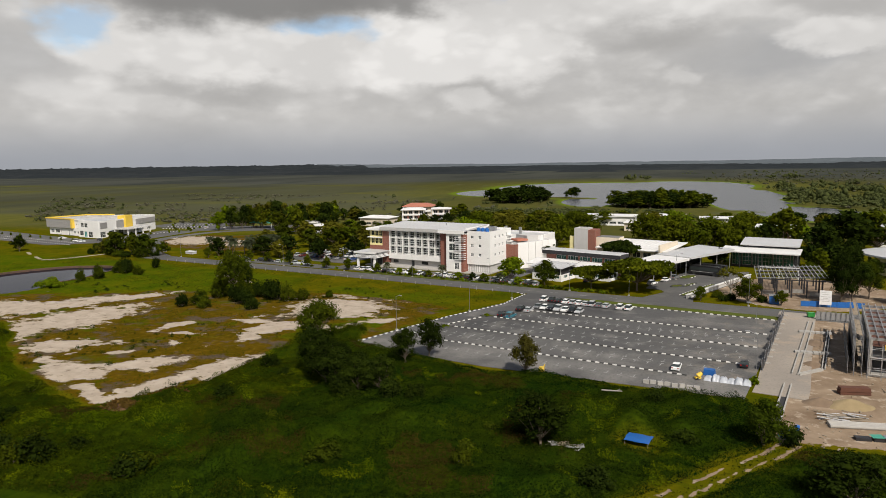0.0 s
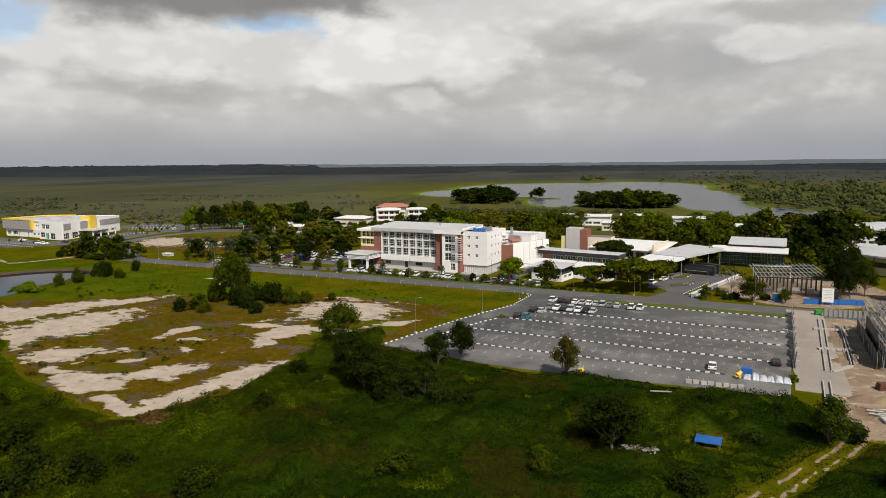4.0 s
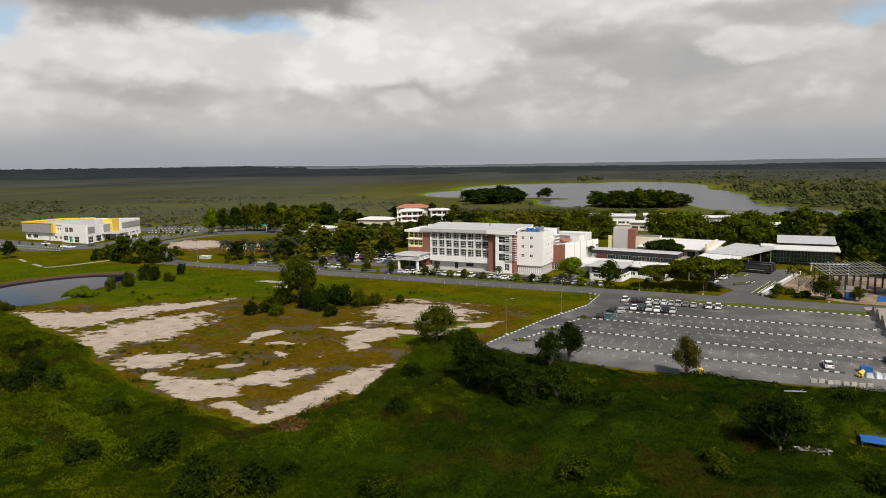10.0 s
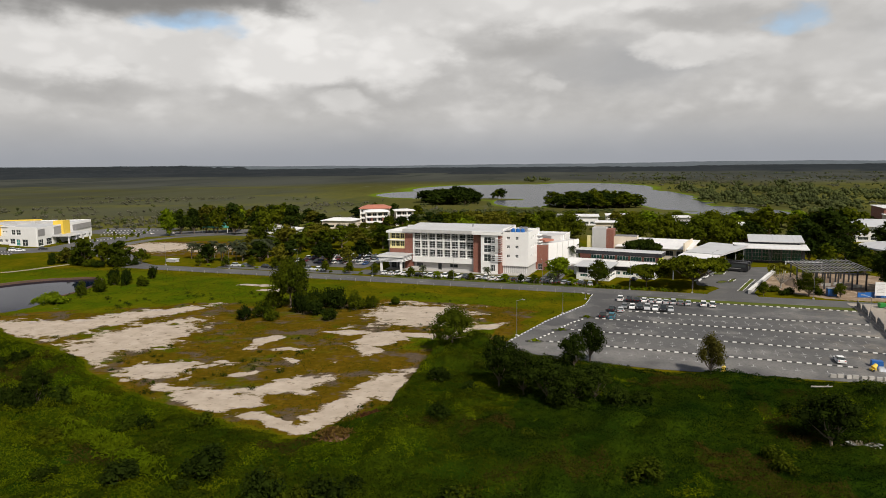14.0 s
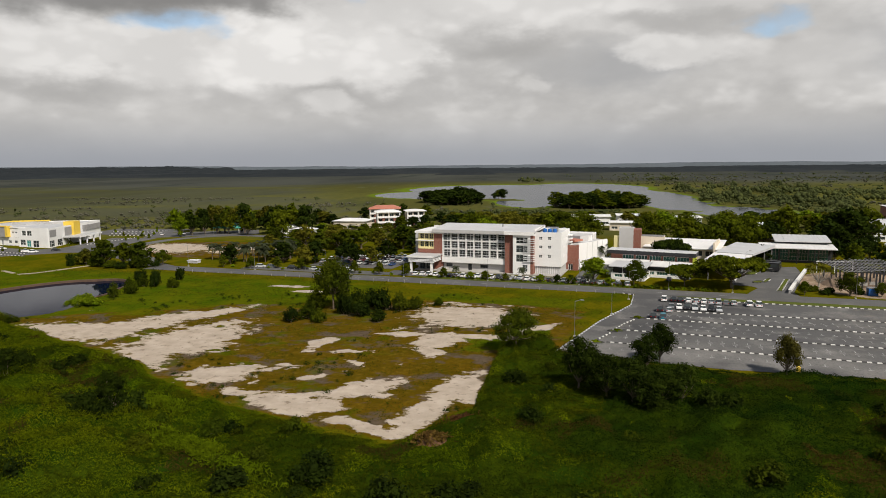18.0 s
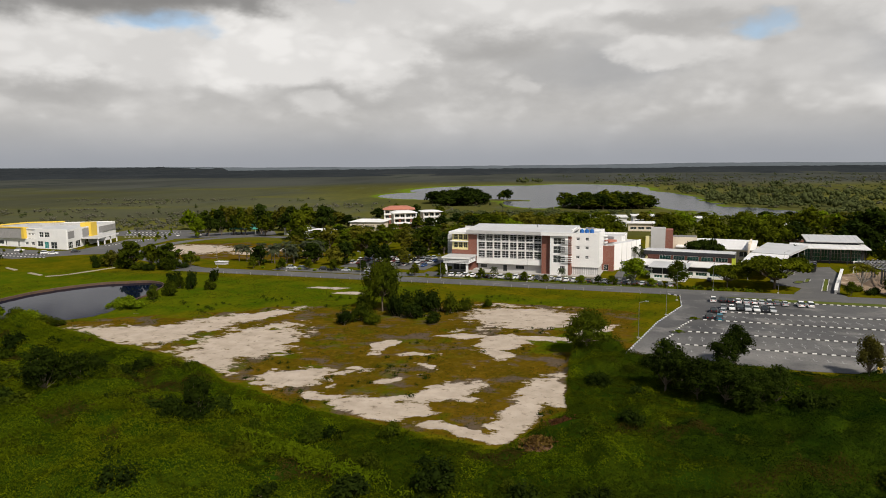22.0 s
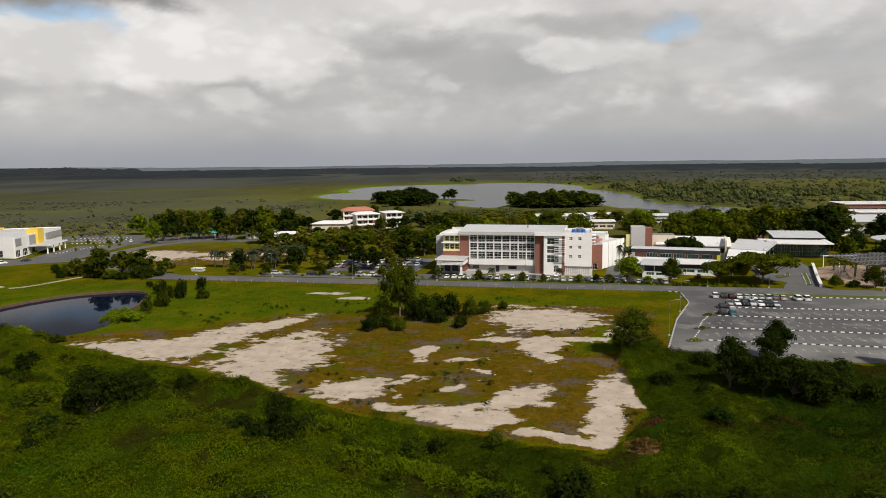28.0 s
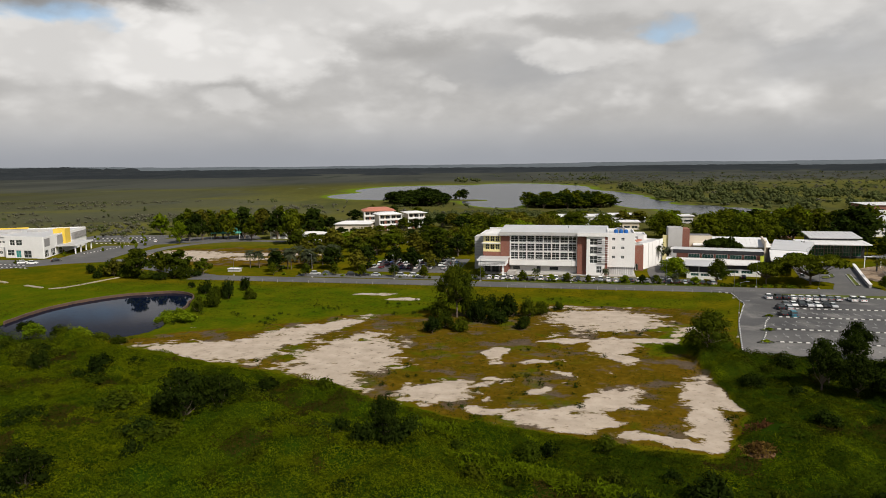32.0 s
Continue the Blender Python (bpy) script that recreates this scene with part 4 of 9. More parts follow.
def wall_geo(L, z0, z1, thick, holes):
    """A wall along x, outer face at y = 0, with rectangular holes (x0, x1, z0, z1) cut through it, as one closed skin."""
    g, seen = Geo(), {}
    xs = sorted({0.0, float(L), *[float(h[0]) for h in holes], *[float(h[1]) for h in holes]})
    zs = sorted({float(z0), float(z1), *[float(h[2]) for h in holes], *[float(h[3]) for h in holes]})
    xs, zs = [x for x in xs if 0 <= x <= L], [z for z in zs if z0 <= z <= z1]
    solid = {}
    for i in range(len(xs) - 1):
        for k in range(len(zs) - 1):
            cx, cz = (xs[i] + xs[i + 1]) / 2, (zs[k] + zs[k + 1]) / 2
            solid[i, k] = not any(h[0] < cx < h[1] and h[2] < cz < h[3] for h in holes)

    def vid(i, j, k):
        if (i, j, k) not in seen:
            seen[i, j, k] = len(g.v)
            g.v.append((xs[i], j * thick, zs[k]))
        return seen[i, j, k]

    for (i, k), full in solid.items():
        if not full:
            continue
        g.f.append((vid(i, 0, k), vid(i + 1, 0, k), vid(i + 1, 0, k + 1), vid(i, 0, k + 1)))
        g.f.append((vid(i, 1, k + 1), vid(i + 1, 1, k + 1), vid(i + 1, 1, k), vid(i, 1, k)))
        if not solid.get((i - 1, k)):
            g.f.append((vid(i, 0, k), vid(i, 0, k + 1), vid(i, 1, k + 1), vid(i, 1, k)))
        if not solid.get((i + 1, k)):
            g.f.append((vid(i + 1, 1, k), vid(i + 1, 1, k + 1), vid(i + 1, 0, k + 1), vid(i + 1, 0, k)))
        if not solid.get((i, k - 1)):
            g.f.append((vid(i, 0, k), vid(i, 1, k), vid(i + 1, 1, k), vid(i + 1, 0, k)))
        if not solid.get((i, k + 1)):
            g.f.append((vid(i, 0, k + 1), vid(i + 1, 0, k + 1), vid(i + 1, 1, k + 1), vid(i, 1, k + 1)))
    return g


def windows(parent, holes, m, glass=None, frame=None, depth=0.18, bars=(1, 0), name="window"):
    """A framed pane in every hole: bars = upright and level glazing bars."""
    glass, frame = glass or GLASS, frame or WHITE2
    for x0, x1, z0, z1 in holes:
        w, h = round(x1 - x0, 2), round(z1 - z0, 2)

        def fg():
            t, b = 0.09, 0.035
            cx = [w * (i + 1) / (bars[0] + 1) for i in range(bars[0])]
            cz = [h * (i + 1) / (bars[1] + 1) for i in range(bars[1])]
            ex, ez = [t] + [v for c in cx for v in (c - b, c + b)] + [w - t], [t] + [v for c in cz for v in (c - b, c + b)] + [h - t]
            g = wall_geo(w, 0, h, 0.09, [(ex[i], ex[i + 1], ez[k], ez[k + 1]) for i in range(0, len(ex), 2) for k in range(0, len(ez), 2)])
            g.v = [(x, y - 0.03, z) for x, y, z in g.v]
            return g

        f = part(name, pane_mesh(("window_frame", w, h, bars, frame.name), fg, frame), None, parent)
        f.matrix_basis = m @ pose(x0, depth, z0)
        part("pane", pane_mesh(("pane", w, h, glass.name), lambda: Geo().box(0.05, w - 0.05, 0.02, 0.05, 0.05, h - 0.05), glass), None, f)


def facade(parent, L, z0, z1, holes, m, mat, thick=0.3, glass=None, frame=None, bars=(1, 0), name="wall"):
    w = part(name, wall_geo(L, z0, z1, thick, holes), mat, parent)
    w.matrix_basis = m
    windows(parent, holes, m, glass, frame, bars=bars)
    return w


def row(n, x0, pitch, w, z0, z1):
    return [(x0 + i * pitch, x0 + i * pitch + w, z0, z1) for i in range(n)]


def hip(parent, x0, x1, y0, y1, z0, z1, inset, mat, name="roof", label=""):
    """A hipped roof with a level ridge or top, with a thin eave."""
    g = Geo().box(x0, x1, y0, y1, z0 - 0.18, z0)
    i = min(inset, (y1 - y0) / 2 - 0.05)
    g.add([(x0, y0, z0), (x1, y0, z0), (x1, y1, z0), (x0, y1, z0), (x0 + i, y0 + i, z1), (x1 - i, y0 + i, z1), (x1 - i, y1 - i, z1), (x0 + i, y1 - i, z1)],
          [(0, 1, 5, 4), (1, 2, 6, 5), (2, 3, 7, 6), (3, 0, 4, 7), (4, 5, 6, 7)])
    return part(name, g, mat, parent, label)


def sloped(parent, x0, x1, y0, y1, zf, zb, mat, thick=0.3, name="roof", label="", ribs=0):
    """A flat pitched sheet, zf at y0 and zb at y1, with standing seams."""
    g = Geo()
    zz = lambda x, y: zf + (zb - zf) * (y - y0) / (y1 - y0)
    g.prism([(x0, y0), (x1, y0), (x1, y1), (x0, y1)], lambda x, y: zz(x, y) - thick, zz)
    sheet_ob = part(name, g, mat, parent, label)
    if ribs:
        k = int((x1 - x0) / (ribs * 1.6))
        seam = Geo().prism([(-0.05, y0 + 0.02), (0.05, y0 + 0.02), (0.05, y1 - 0.02), (-0.05, y1 - 0.02)], zz, lambda a, b: zz(a, b) + 0.08).mesh("seam")
        seam.materials.append(mat)
        for i in range(1, k):
            part("seam", seam, None, sheet_ob).matrix_basis = pose(x0 + (x1 - x0) * i / k, 0, 0)
    return sheet_ob


def block(parent, x0, x1, y0, y1, z1, mat, holes_front=(), holes_right=(), holes_left=(), glass=None, bars=(1, 0), z0=0.0, roof=True, frame=None, roof_mat=None):
    """Four walls with their windows, closed on top by a slab behind a parapet."""
    facade(parent, x1 - x0, z0, z1, list(holes_front), pose(x0, y0, 0), mat, glass=glass, bars=bars, frame=frame)
    facade(parent, y1 - y0 - 0.6, z0, z1, list(holes_right), pose(x1, y0 + 0.3, 0, 0, 0, 90), mat, glass=glass, bars=bars, frame=frame)
    facade(parent, y1 - y0 - 0.6, z0, z1, list(holes_left), pose(x0, y1 - 0.3, 0, 0, 0, -90), mat, glass=glass, bars=bars, frame=frame)
    facade(parent, x1 - x0, z0, z1, [], pose(x1, y1, 0, 0, 0, 180), mat)
    if roof:
        part("roof_deck", Geo().box(x0 + 0.3, x1 - 0.3, y0 + 0.3, y1 - 0.3, z1 - 0.8, z1 - 0.5), roof_mat or ROOFM, parent)
    # near-black box in place of the unlit rooms
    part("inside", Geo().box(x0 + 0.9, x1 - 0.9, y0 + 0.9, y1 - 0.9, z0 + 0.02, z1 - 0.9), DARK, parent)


# ---- main building ----
hq = thing("office_building", "four-storey white and brick office building with gridded glazing", "building", m=at(-93.8, 247.6, 0, -14.9))
# glazed middle
FX0, FX1 = 9.8, 33.2
bay = (FX1 - FX0) / 8
for lvl, (z0, z1) in enumerate(((5.0, 7.75), (8.1, 10.8), (11.15, 13.7))):
    for i in range(8):
        x = FX0 + i * bay
        w = part("window", pane_mesh(("bay_window", lvl), lambda: wall_geo(bay - 0.2, 0, z1 - z0, 0.12, [(a, a + bay / 2 - 0.25, b, c) for a in (0.1, bay / 2 - 0.05) for b, c in ((0.08, 0.85), (0.95, z1 - z0 - 0.08))]), WHITE2), None, hq)
        w.matrix_basis = pose(x + 0.1, 1.08, z0)
        for k in range(2):
            p = part("pane", pane_mesh(("pane_bay", lvl), lambda: Geo().box(0, bay / 2 - 0.16, 0, 0.03, 0.05, z1 - z0 - 0.1), GLASS), None, w)
            p.matrix_basis = pose(0.04 + k * (bay / 2 - 0.1), 0.06, 0)
        for zz in (0.35, 1.0, 1.9):
            part("louvre", pane_mesh(("louvre_bay", 0), lambda: Geo().box(0.12, bay - 0.12, 0, 0.35, 0, 0.07), WHITE2), None, hq).matrix_basis = pose(x, 0.2, z0 + zz)
for i in range(9):
    x = FX0 + i * bay
    part("fin", Geo().box(x - 0.16, x + 0.16, -0.05, 1.15, 5.0, 13.9), WHITE, hq)
for z0, z1 in ((7.75, 8.1), (10.8, 11.15)):
    part("floor_band", Geo().box(FX0, FX1, 0.0, 1.3, z0, z1), WHITE, hq)
part("spandrel", Geo().box(FX0 - 0.2, FX1 + 0.2, -0.35, 1.3, 3.1, 5.0), WHITE, hq)
# near-black fill stands for the unlit floors behind the glazing
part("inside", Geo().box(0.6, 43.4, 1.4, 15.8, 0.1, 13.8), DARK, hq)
# ground floor, set back
gfh = [(1.0, 3.4, 1.4, 2.6), (9.4, 10.8, 0.36, 2.7), (14.0, 17.0, 1.4, 2.6)]
facade(hq, FX1 - FX0, 0, 3.1, gfh, pose(FX0, 0.9, 0), LGREY, bars=(2, 0), frame=DARKM)
part("plinth", Geo().box(-0.4, 53.3, -2.6, 17.4, 0.0, 0.35), CONC, hq)
# left wing with yellow frames
wing = row(3, 0.7, 1.85, 1.5, 11.4, 13.3) + row(3, 0.7, 1.85, 1.5, 8.4, 10.4)
facade(hq, 6.3, 7.7, 13.9, wing, pose(0, 0.5, 0), YCREAM, frame=YCREAM, bars=(1, 1))
part("brick_band", Geo().box(-0.05, 6.3, 0.42, 0.9, 6.2, 7.7), BRICK, hq)
facade(hq, 6.3, 0, 6.2, [(0.6, 2.6, 0.35, 2.9), (3.2, 5.6, 0.35, 2.9)], pose(0, 0.5, 0), GREYR, frame=DARKM)
facade(hq, 16.0, 0, 13.5, row(4, 1.2, 3.6, 1.6, 11.4, 13.2) + row(4, 1.2, 3.6, 1.6, 8.3, 10.2) + row(4, 1.2, 3.6, 1.6, 4.6, 6.4), pose(0, 16.8, 0, 0, 0, -90), LGREY)
part("sun_shade", Geo().box(-0.5, 6.3, -0.5, 0.5, 10.7, 10.95), WHITE2, hq)
part("brick_pier", Geo().box(6.3, 9.62, 0.2, 1.6, 0, 13.9), BRICK, hq, "red-brown brick pier")
part("brick_pier", Geo().box(33.42, 36.6, -1.0, 1.6, 0, 13.9), BRICK, hq, "red-brown brick pier")
# stair window bay, standing forward
bayh = [(1.1, 5.2, 11.0, 13.2), (1.1, 5.2, 7.9, 10.4), (1.1, 5.2, 4.6, 7.2), (3.4, 5.2, 1.2, 3.6)]
facade(hq, 6.2, 0, 14.0, bayh, pose(36.6, -2.2, 0), WHITE, bars=(2, 1))
for z in (4.8, 5.5, 6.2, 6.9, 8.1, 8.8, 9.5, 10.2, 11.2, 11.9, 12.6):
    part("louvre", Geo().box(40.3, 43.9, -2.65, -2.22, z, z + 0.1), WHITE2, hq)
    part("louvre", Geo().box(43.72, 44.1, -2.65, -0.9, z, z + 0.1), WHITE2, hq)
part("brick_return", Geo().box(42.8, 43.7, -2.2, 1.6, 0, 13.9), BRICK, hq, "red-brown brick return wall")
# white end block
bh = [(x, x + 1.15, z, z + 1.05) for z in (5.95, 9.2, 12.25) for x in (1.5, 4.6)]
facade(hq, 9.3, 3.0, 14.9, bh, pose(43.7, 0.5, 0), WHITE, bars=(1, 1))
sh = [(x, x + 1.1, z, z + 1.05) for z in (5.95, 9.2, 12.25) for x in (3.2, 6.4, 9.2)] + [(12.4, 13.3, z, z + 1.6) for z in (5.6, 8.9, 12.0)]
facade(hq, 16.2, 3.0, 14.9, sh, pose(53.0, 0.8, 0, 0, 0, 90), WHITE, bars=(1, 1))
facade(hq, 53.0, 0, 14.9, row(12, 2, 4.2, 2.2, 5.8, 7.6) + row(12, 2, 4.2, 2.2, 9.0, 10.8) + row(12, 2, 4.2, 2.2, 12, 13.6), pose(53.0, 17.3, 0, 0, 0, 180), WHITE)
part("ground_screen", Geo().box(43.9, 52.6, 1.0, 1.2, 0.3, 3.0), LGREY, hq)
for i in range(12):
    part("screen_bar", Geo().box(43.9 + i * 0.75, 44.02 + i * 0.75, 0.85, 1.0, 0.35, 3.0), WHITE2, hq)
part("ground_screen", Geo().box(52.4, 52.6, 1.2, 16.4, 0.3, 3.0), LGREY, hq)
for z in (5.2, 6.4, 7.6, 8.8, 10.0, 11.2, 12.4):
    part("balcony_bar", Geo().box(53.0, 54.3, 13.8, 16.6, z, z + 0.35), WHITE, hq)
# near-black fill stands for the unlit rooms of the end block
part("inside", Geo().box(44.3, 52.3, 1.4, 16.4, 3.2, 13.9), DARK, hq)
part("roof_deck", Geo().box(44.0, 52.7, 0.8, 17.0, 14.0, 14.2), ROOFM, hq)
part("grey_stair_block", Geo().box(-4.6, -0.02, 9, 16.4, 0, 12.2), LGREY, hq, "grey rendered stair block")
for k in range(9):
    part("stair_louvre", Geo().box(-4.4, -0.5, 8.8, 8.98, 2.0 + k * 1.05, 2.25 + k * 1.05), STEEL, hq)
# roofs
hip(hq, -0.9, 10.5, -0.7, 12.5, 14.35, 15.0, 3.5, ROOFW, label="white roof of the end wing")
part("fascia", Geo().box(-0.9, 10.5, -0.75, -0.6, 13.55, 14.2), WHITE, hq)
sloped(hq, 6.0, 33.4, -1.0, 15.5, 15.0, 16.1, ROOFM, 0.3, label="pale grey ribbed metal roof", ribs=0.9)
part("fascia", Geo().box(6.0, 33.4, -1.15, -1.0, 13.95, 15.05), LGREY, hq, "grey fascia board")
part("fascia", Geo().box(33.4, 44.2, -2.75, -2.35, 13.95, 15.15), WHITE, hq)
sloped(hq, 33.4, 44.2, -2.35, 15.5, 15.1, 16.1, ROOFM, 0.3, label="pale grey ribbed metal roof", ribs=0.9)
part("soffit", Geo().box(5.9, 44.0, -0.95, 1.5, 13.7, 13.95), WHITE, hq)
part("roof_vent", Geo().tube((30, 9, 15.4), (30, 9, 16.6), 0.25), STEEL, hq)
part("parapet_wall", Geo().box(43.6, 44.0, -0.3, 17.2, 14.9, 15.9), WHITE, hq)
# porch
for x, y in ((0.4, -7.6), (8.2, -7.6)):
    part("column", Geo().box(x - 0.35, x + 0.35, y - 0.35, y + 0.35, 0.1, 4.2), WHITE, hq)
part("porch_roof", Geo().box(-0.9, 9.6, -8.6, 0.4, 5.8, 6.1), ROOFM, hq, "grey flat porch roof")
part("porch_edge", Geo().box(-0.95, 9.65, -8.65, -8.55, 5.55, 6.15), WHITE, hq)
for k in range(4):
    z = 3.9 + k * 0.45
    part("porch_louvre", Geo().box(-0.4, 9.1, -8.35, -8.1, z, z + 0.27), WHITE2, hq)
    part("porch_louvre", Geo().box(8.9, 9.15, -8.1, 0.2, z, z + 0.27), WHITE2, hq)
    part("porch_louvre", Geo().box(-0.45, -0.2, -8.1, 0.2, z, z + 0.27), WHITE2, hq)
part("porch_backing", Geo().box(0.0, 8.7, -7.9, -7.7, 3.9, 5.6), GREYR, hq)
for k in range(4):
    part("step", Geo().box(9.3, 12.2, -5.5 + k * 0.35, -0.2, 0.2 + 0.3 * k, 0.5 + 0.3 * k), CONC, hq)

for i, x in enumerate((46.6, 48.3, 50.0)):
    tk = thing("water_tank", "blue plastic water tank on the flat roof", "water tank", "roof tanks", hq.matrix_basis @ pose(x, 4.0, 14.2))
    part("drum", Geo().tube((0, 0, 0.15), (0, 0, 1.5), 0.78, 0.72, 14), BLUEP, tk)
    part("lid", Geo().tube((0, 0, 1.5), (0, 0, 1.72), 0.55, 0.3, 12), BLUEP, tk)
    part("stand", Geo().box(-0.7, 0.7, -0.7, 0.7, 0, 0.15), CONC, tk)
ac = thing("cooling_unit", "grey metal cooling unit on the flat roof", "machine", m=hq.matrix_basis @ pose(48.5, 11, 14.2))
part("casing", Geo().box(-1.4, 1.4, -1, 1, 0.1, 1.6), STEEL, ac)
part("fan_guard", Geo().tube((0, 0, 1.6), (0, 0, 1.72), 0.7, 0.7, 12), DARKM, ac)

# brick stair tower and beige block behind
st = thing("stair_tower", "red-brown brick stair tower beside the office building", "tower", m=at(-39.6, 246.8, 0, -14.9))
block(st, 0, 4.2, 0, 5, 9.2, BRICK, [(0.8, 2.4, 0.1, 2.4)], roof_mat=ROOFD, frame=WHITE2)
bz = thing("rear_block", "white panelled windowless block behind the office building", "building", m=at(-35.2, 247.6, 0, 47))
block(bz, 0, 18, 0, 15, 9.6, WHITE, roof_mat=ROOFM)
for i in range(4):
    part("wall_panel", Geo().box(5 + i * 3.2, 8.0 + i * 3.2, -0.25, -0.02, 0.4, 9.6 + 0.12 * i), WHITE, bz)
part("red_canopy", Geo().box(3, 8, 4, 9, 9.6, 10.3), ROOFR, bz, "faded red canopy")
part("plant_room", Geo().box(9, 17, 6, 13, 9.1, 11.2), LGREY, bz)
lk = thing("link_block", "white link block with a flat grey roof", "building", m=at(-52, 268, 0, -14.9))
block(lk, 0, 24, 0, 14, 11.0, WHITE, row(6, 1.5, 3.7, 2, 7.5, 9.2), roof_mat=ROOFM)
part("chimney", Geo().box(6, 6.9, 5, 5.9, 10.2, 13.5), STEEL, lk)
part("chimney", Geo().box(12, 12.9, 6, 6.9, 10.2, 13.2), STEEL, lk)

# low teaching block with dark fascia
tb = thing("teaching_block", "two-storey block with dark fascia and white canopies", "building", m=at(-24.0, 244.0, 0, -23))
block(tb, 0, 27.5, 0, 6, 6.9, BRICK, row(5, 4.0, 4.6, 3.9, 5.0, 6.5), glass=GLASSG, bars=(3, 0), z0=0, roof_mat=ROOFD)
part("fascia", Geo().box(-1.2, 28.5, -1.0, 5.8, 6.7, 8.1), DARKM, tb, "black metal fascia")
part("roof_cap", Geo().box(-1.2, 28.5, -0.8, 5.8, 8.1, 8.16), ROOFM, tb)
part("lime_panel", Geo().box(27.55, 28.7, -0.9, 0.6, 3.9, 6.7), LIMEP, tb, "lime-yellow end panel")
part("roof_edge", Geo().box(-1.3, 28.6, -1.1, -0.8, 8.02, 8.24), WHITE2, tb)
sloped(tb, -3.5, 13.5, -8.2, 0, 3.9, 5.0, ROOFW, 0.25, "canopy", "white metal canopy roof", 1.2)
sloped(tb, 13.9, 27.5, -7.0, 0, 4.0, 4.9, ROOFW, 0.25, "canopy", "white metal canopy roof", 1.2)
facade(tb, 27.5, 0, 2.3, row(3, 1.5, 3.0, 2.4, 0.9, 2.0) + row(3, 12.5, 4.4, 3.6, 0.9, 2.0), pose(0.0, -6.2, 0), WHITE, glass=GLASSG, bars=(3, 0))
# solid dark slab stands for the shade below the canopies
part("upper_recess", Geo().box(0.1, 27.4, -5.6, -5.3, 2.3, 3.9), DARKM, tb, "dark slab in place of the shade under the canopy")
facade(tb, 6, 0, 3.6, [(1, 5, 0.8, 2.8)], pose(27.5, -6.0, 0, 0, 0, 90), WHITE)
low = thing("front_wing", "low grey front wing under a flat pale roof", "building", m=at(-26.5, 228.3, 0, -23))
block(low, 0, 11, 0, 9, 2.2, WHITE, row(3, 1.2, 3.2, 2.6, 0.9, 1.9), row(2, 1.5, 3.4, 2.4, 0.9, 1.9), glass=GLASSG, bars=(2, 0), roof=False)
# solid dark box stands for the shade below the open roof
part("upper_recess", Geo().box(0.6, 10.4, 0.6, 8.4, 2.2, 4.4), DARKM, low, "dark box in place of the shade under the roof")
for x in (0.3, 3.8, 7.3, 10.7):
    part("post", Geo().box(x - 0.1, x + 0.1, 0.1, 0.3, 2.2, 4.4), WHITE, low)
sloped(low, -0.7, 11.7, -1.0, 9.6, 4.55, 5.1, ROOFM, 0.2, label="pale sloping metal roof", ribs=1.1)
# white tower with brick flank
tw = thing("white_tower", "tall pale grey tower with a red brick flank", "tower", m=at(-17.0, 270.5, 0, -14))
block(tw, 0, 5.4, 0, 6.0, 13.2, LGREY, roof_mat=ROOFM)
part("brick_flank", Geo().box(5.42, 8.2, 0.4, 7.0, 0, 12.6), BRICK, tw, "red-brown brick flank")
part("cream_wing", Geo().box(8.2, 17, 2, 9.0, 0, 9.8), CREAM, tw, "cream rendered wing")
part("wing_roof", Geo().box(8.3, 16.8, 2.2, 8.8, 9.8, 9.9), ROOFD, tw)
part("yellow_wall", Geo().box(-2.0, -0.05, 0.5, 1.2, 0, 10), YCREAM, tw)
# large white-roofed hall behind
wh = thing("assembly_hall", "low hall under a broad white metal roof", "building", m=at(-7.2, 267.0, 0, -23))
block(wh, 0, 26, 0, 18, 6.1, CREAM, row(6, 1.5, 4, 3, 3.6, 5.6), roof=False)
sloped(wh, -1.0, 27.0, -1.2, 19, 6.5, 8.0, ROOFW, 0.3, label="broad white metal roof", ribs=1.0)
part("fin_wall", Geo().box(24.5, 25.1, -3.0, 14.0, 0, 9.0), CREAM, wh, "cream fin wall above the roof")
part("side_box", Geo().box(25.2, 28.5, 7, 12, 0, 6.4), CREAM, wh)
part("roof_plant", Geo().box(26, 29, 1.0, 4.5, 0, 6.6), LGREY, wh)
part("small_roof", Geo().box(-9, 2, -16, -11, 6.3, 6.6), ROOFW, wh)
part("small_wall", Geo().box(-8.6, 1.6, -15.6, -11.4, 0, 6.3), LGREY, wh)
# entrance canopy
cp = thing("entrance_canopy", "long white metal entrance canopy on slim posts", "canopy")
g = Geo().prism([(2, 227.5), (13, 224.5), (24, 243), (13, 249)], 5.5, lambda x, y: 6.0 + (y - 225) * 0.018)
part("roof_sheet", g, ROOFW, cp)
g = Geo().prism([(13.4, 249.2), (24.4, 243.2), (40.5, 266), (29, 275)], 5.9, lambda x, y: 6.5 + (y - 243) * 0.02)
part("roof_sheet", g, ROOFM, cp)
for x, y in ((5, 228.5), (12.5, 226.5), (18, 235), (23, 243.5), (15, 248), (28, 251), (34, 259), (22, 258), (39, 265.5), (30, 272)):
    part("post", Geo().tube((x, y, 0), (x, y, 5.6), 0.16), STEEL, cp)
part("back_wall", Geo().prism([(14, 250), (15, 249.4), (29.6, 273), (28.6, 273.8)], 0, 5.4), DARK, cp)

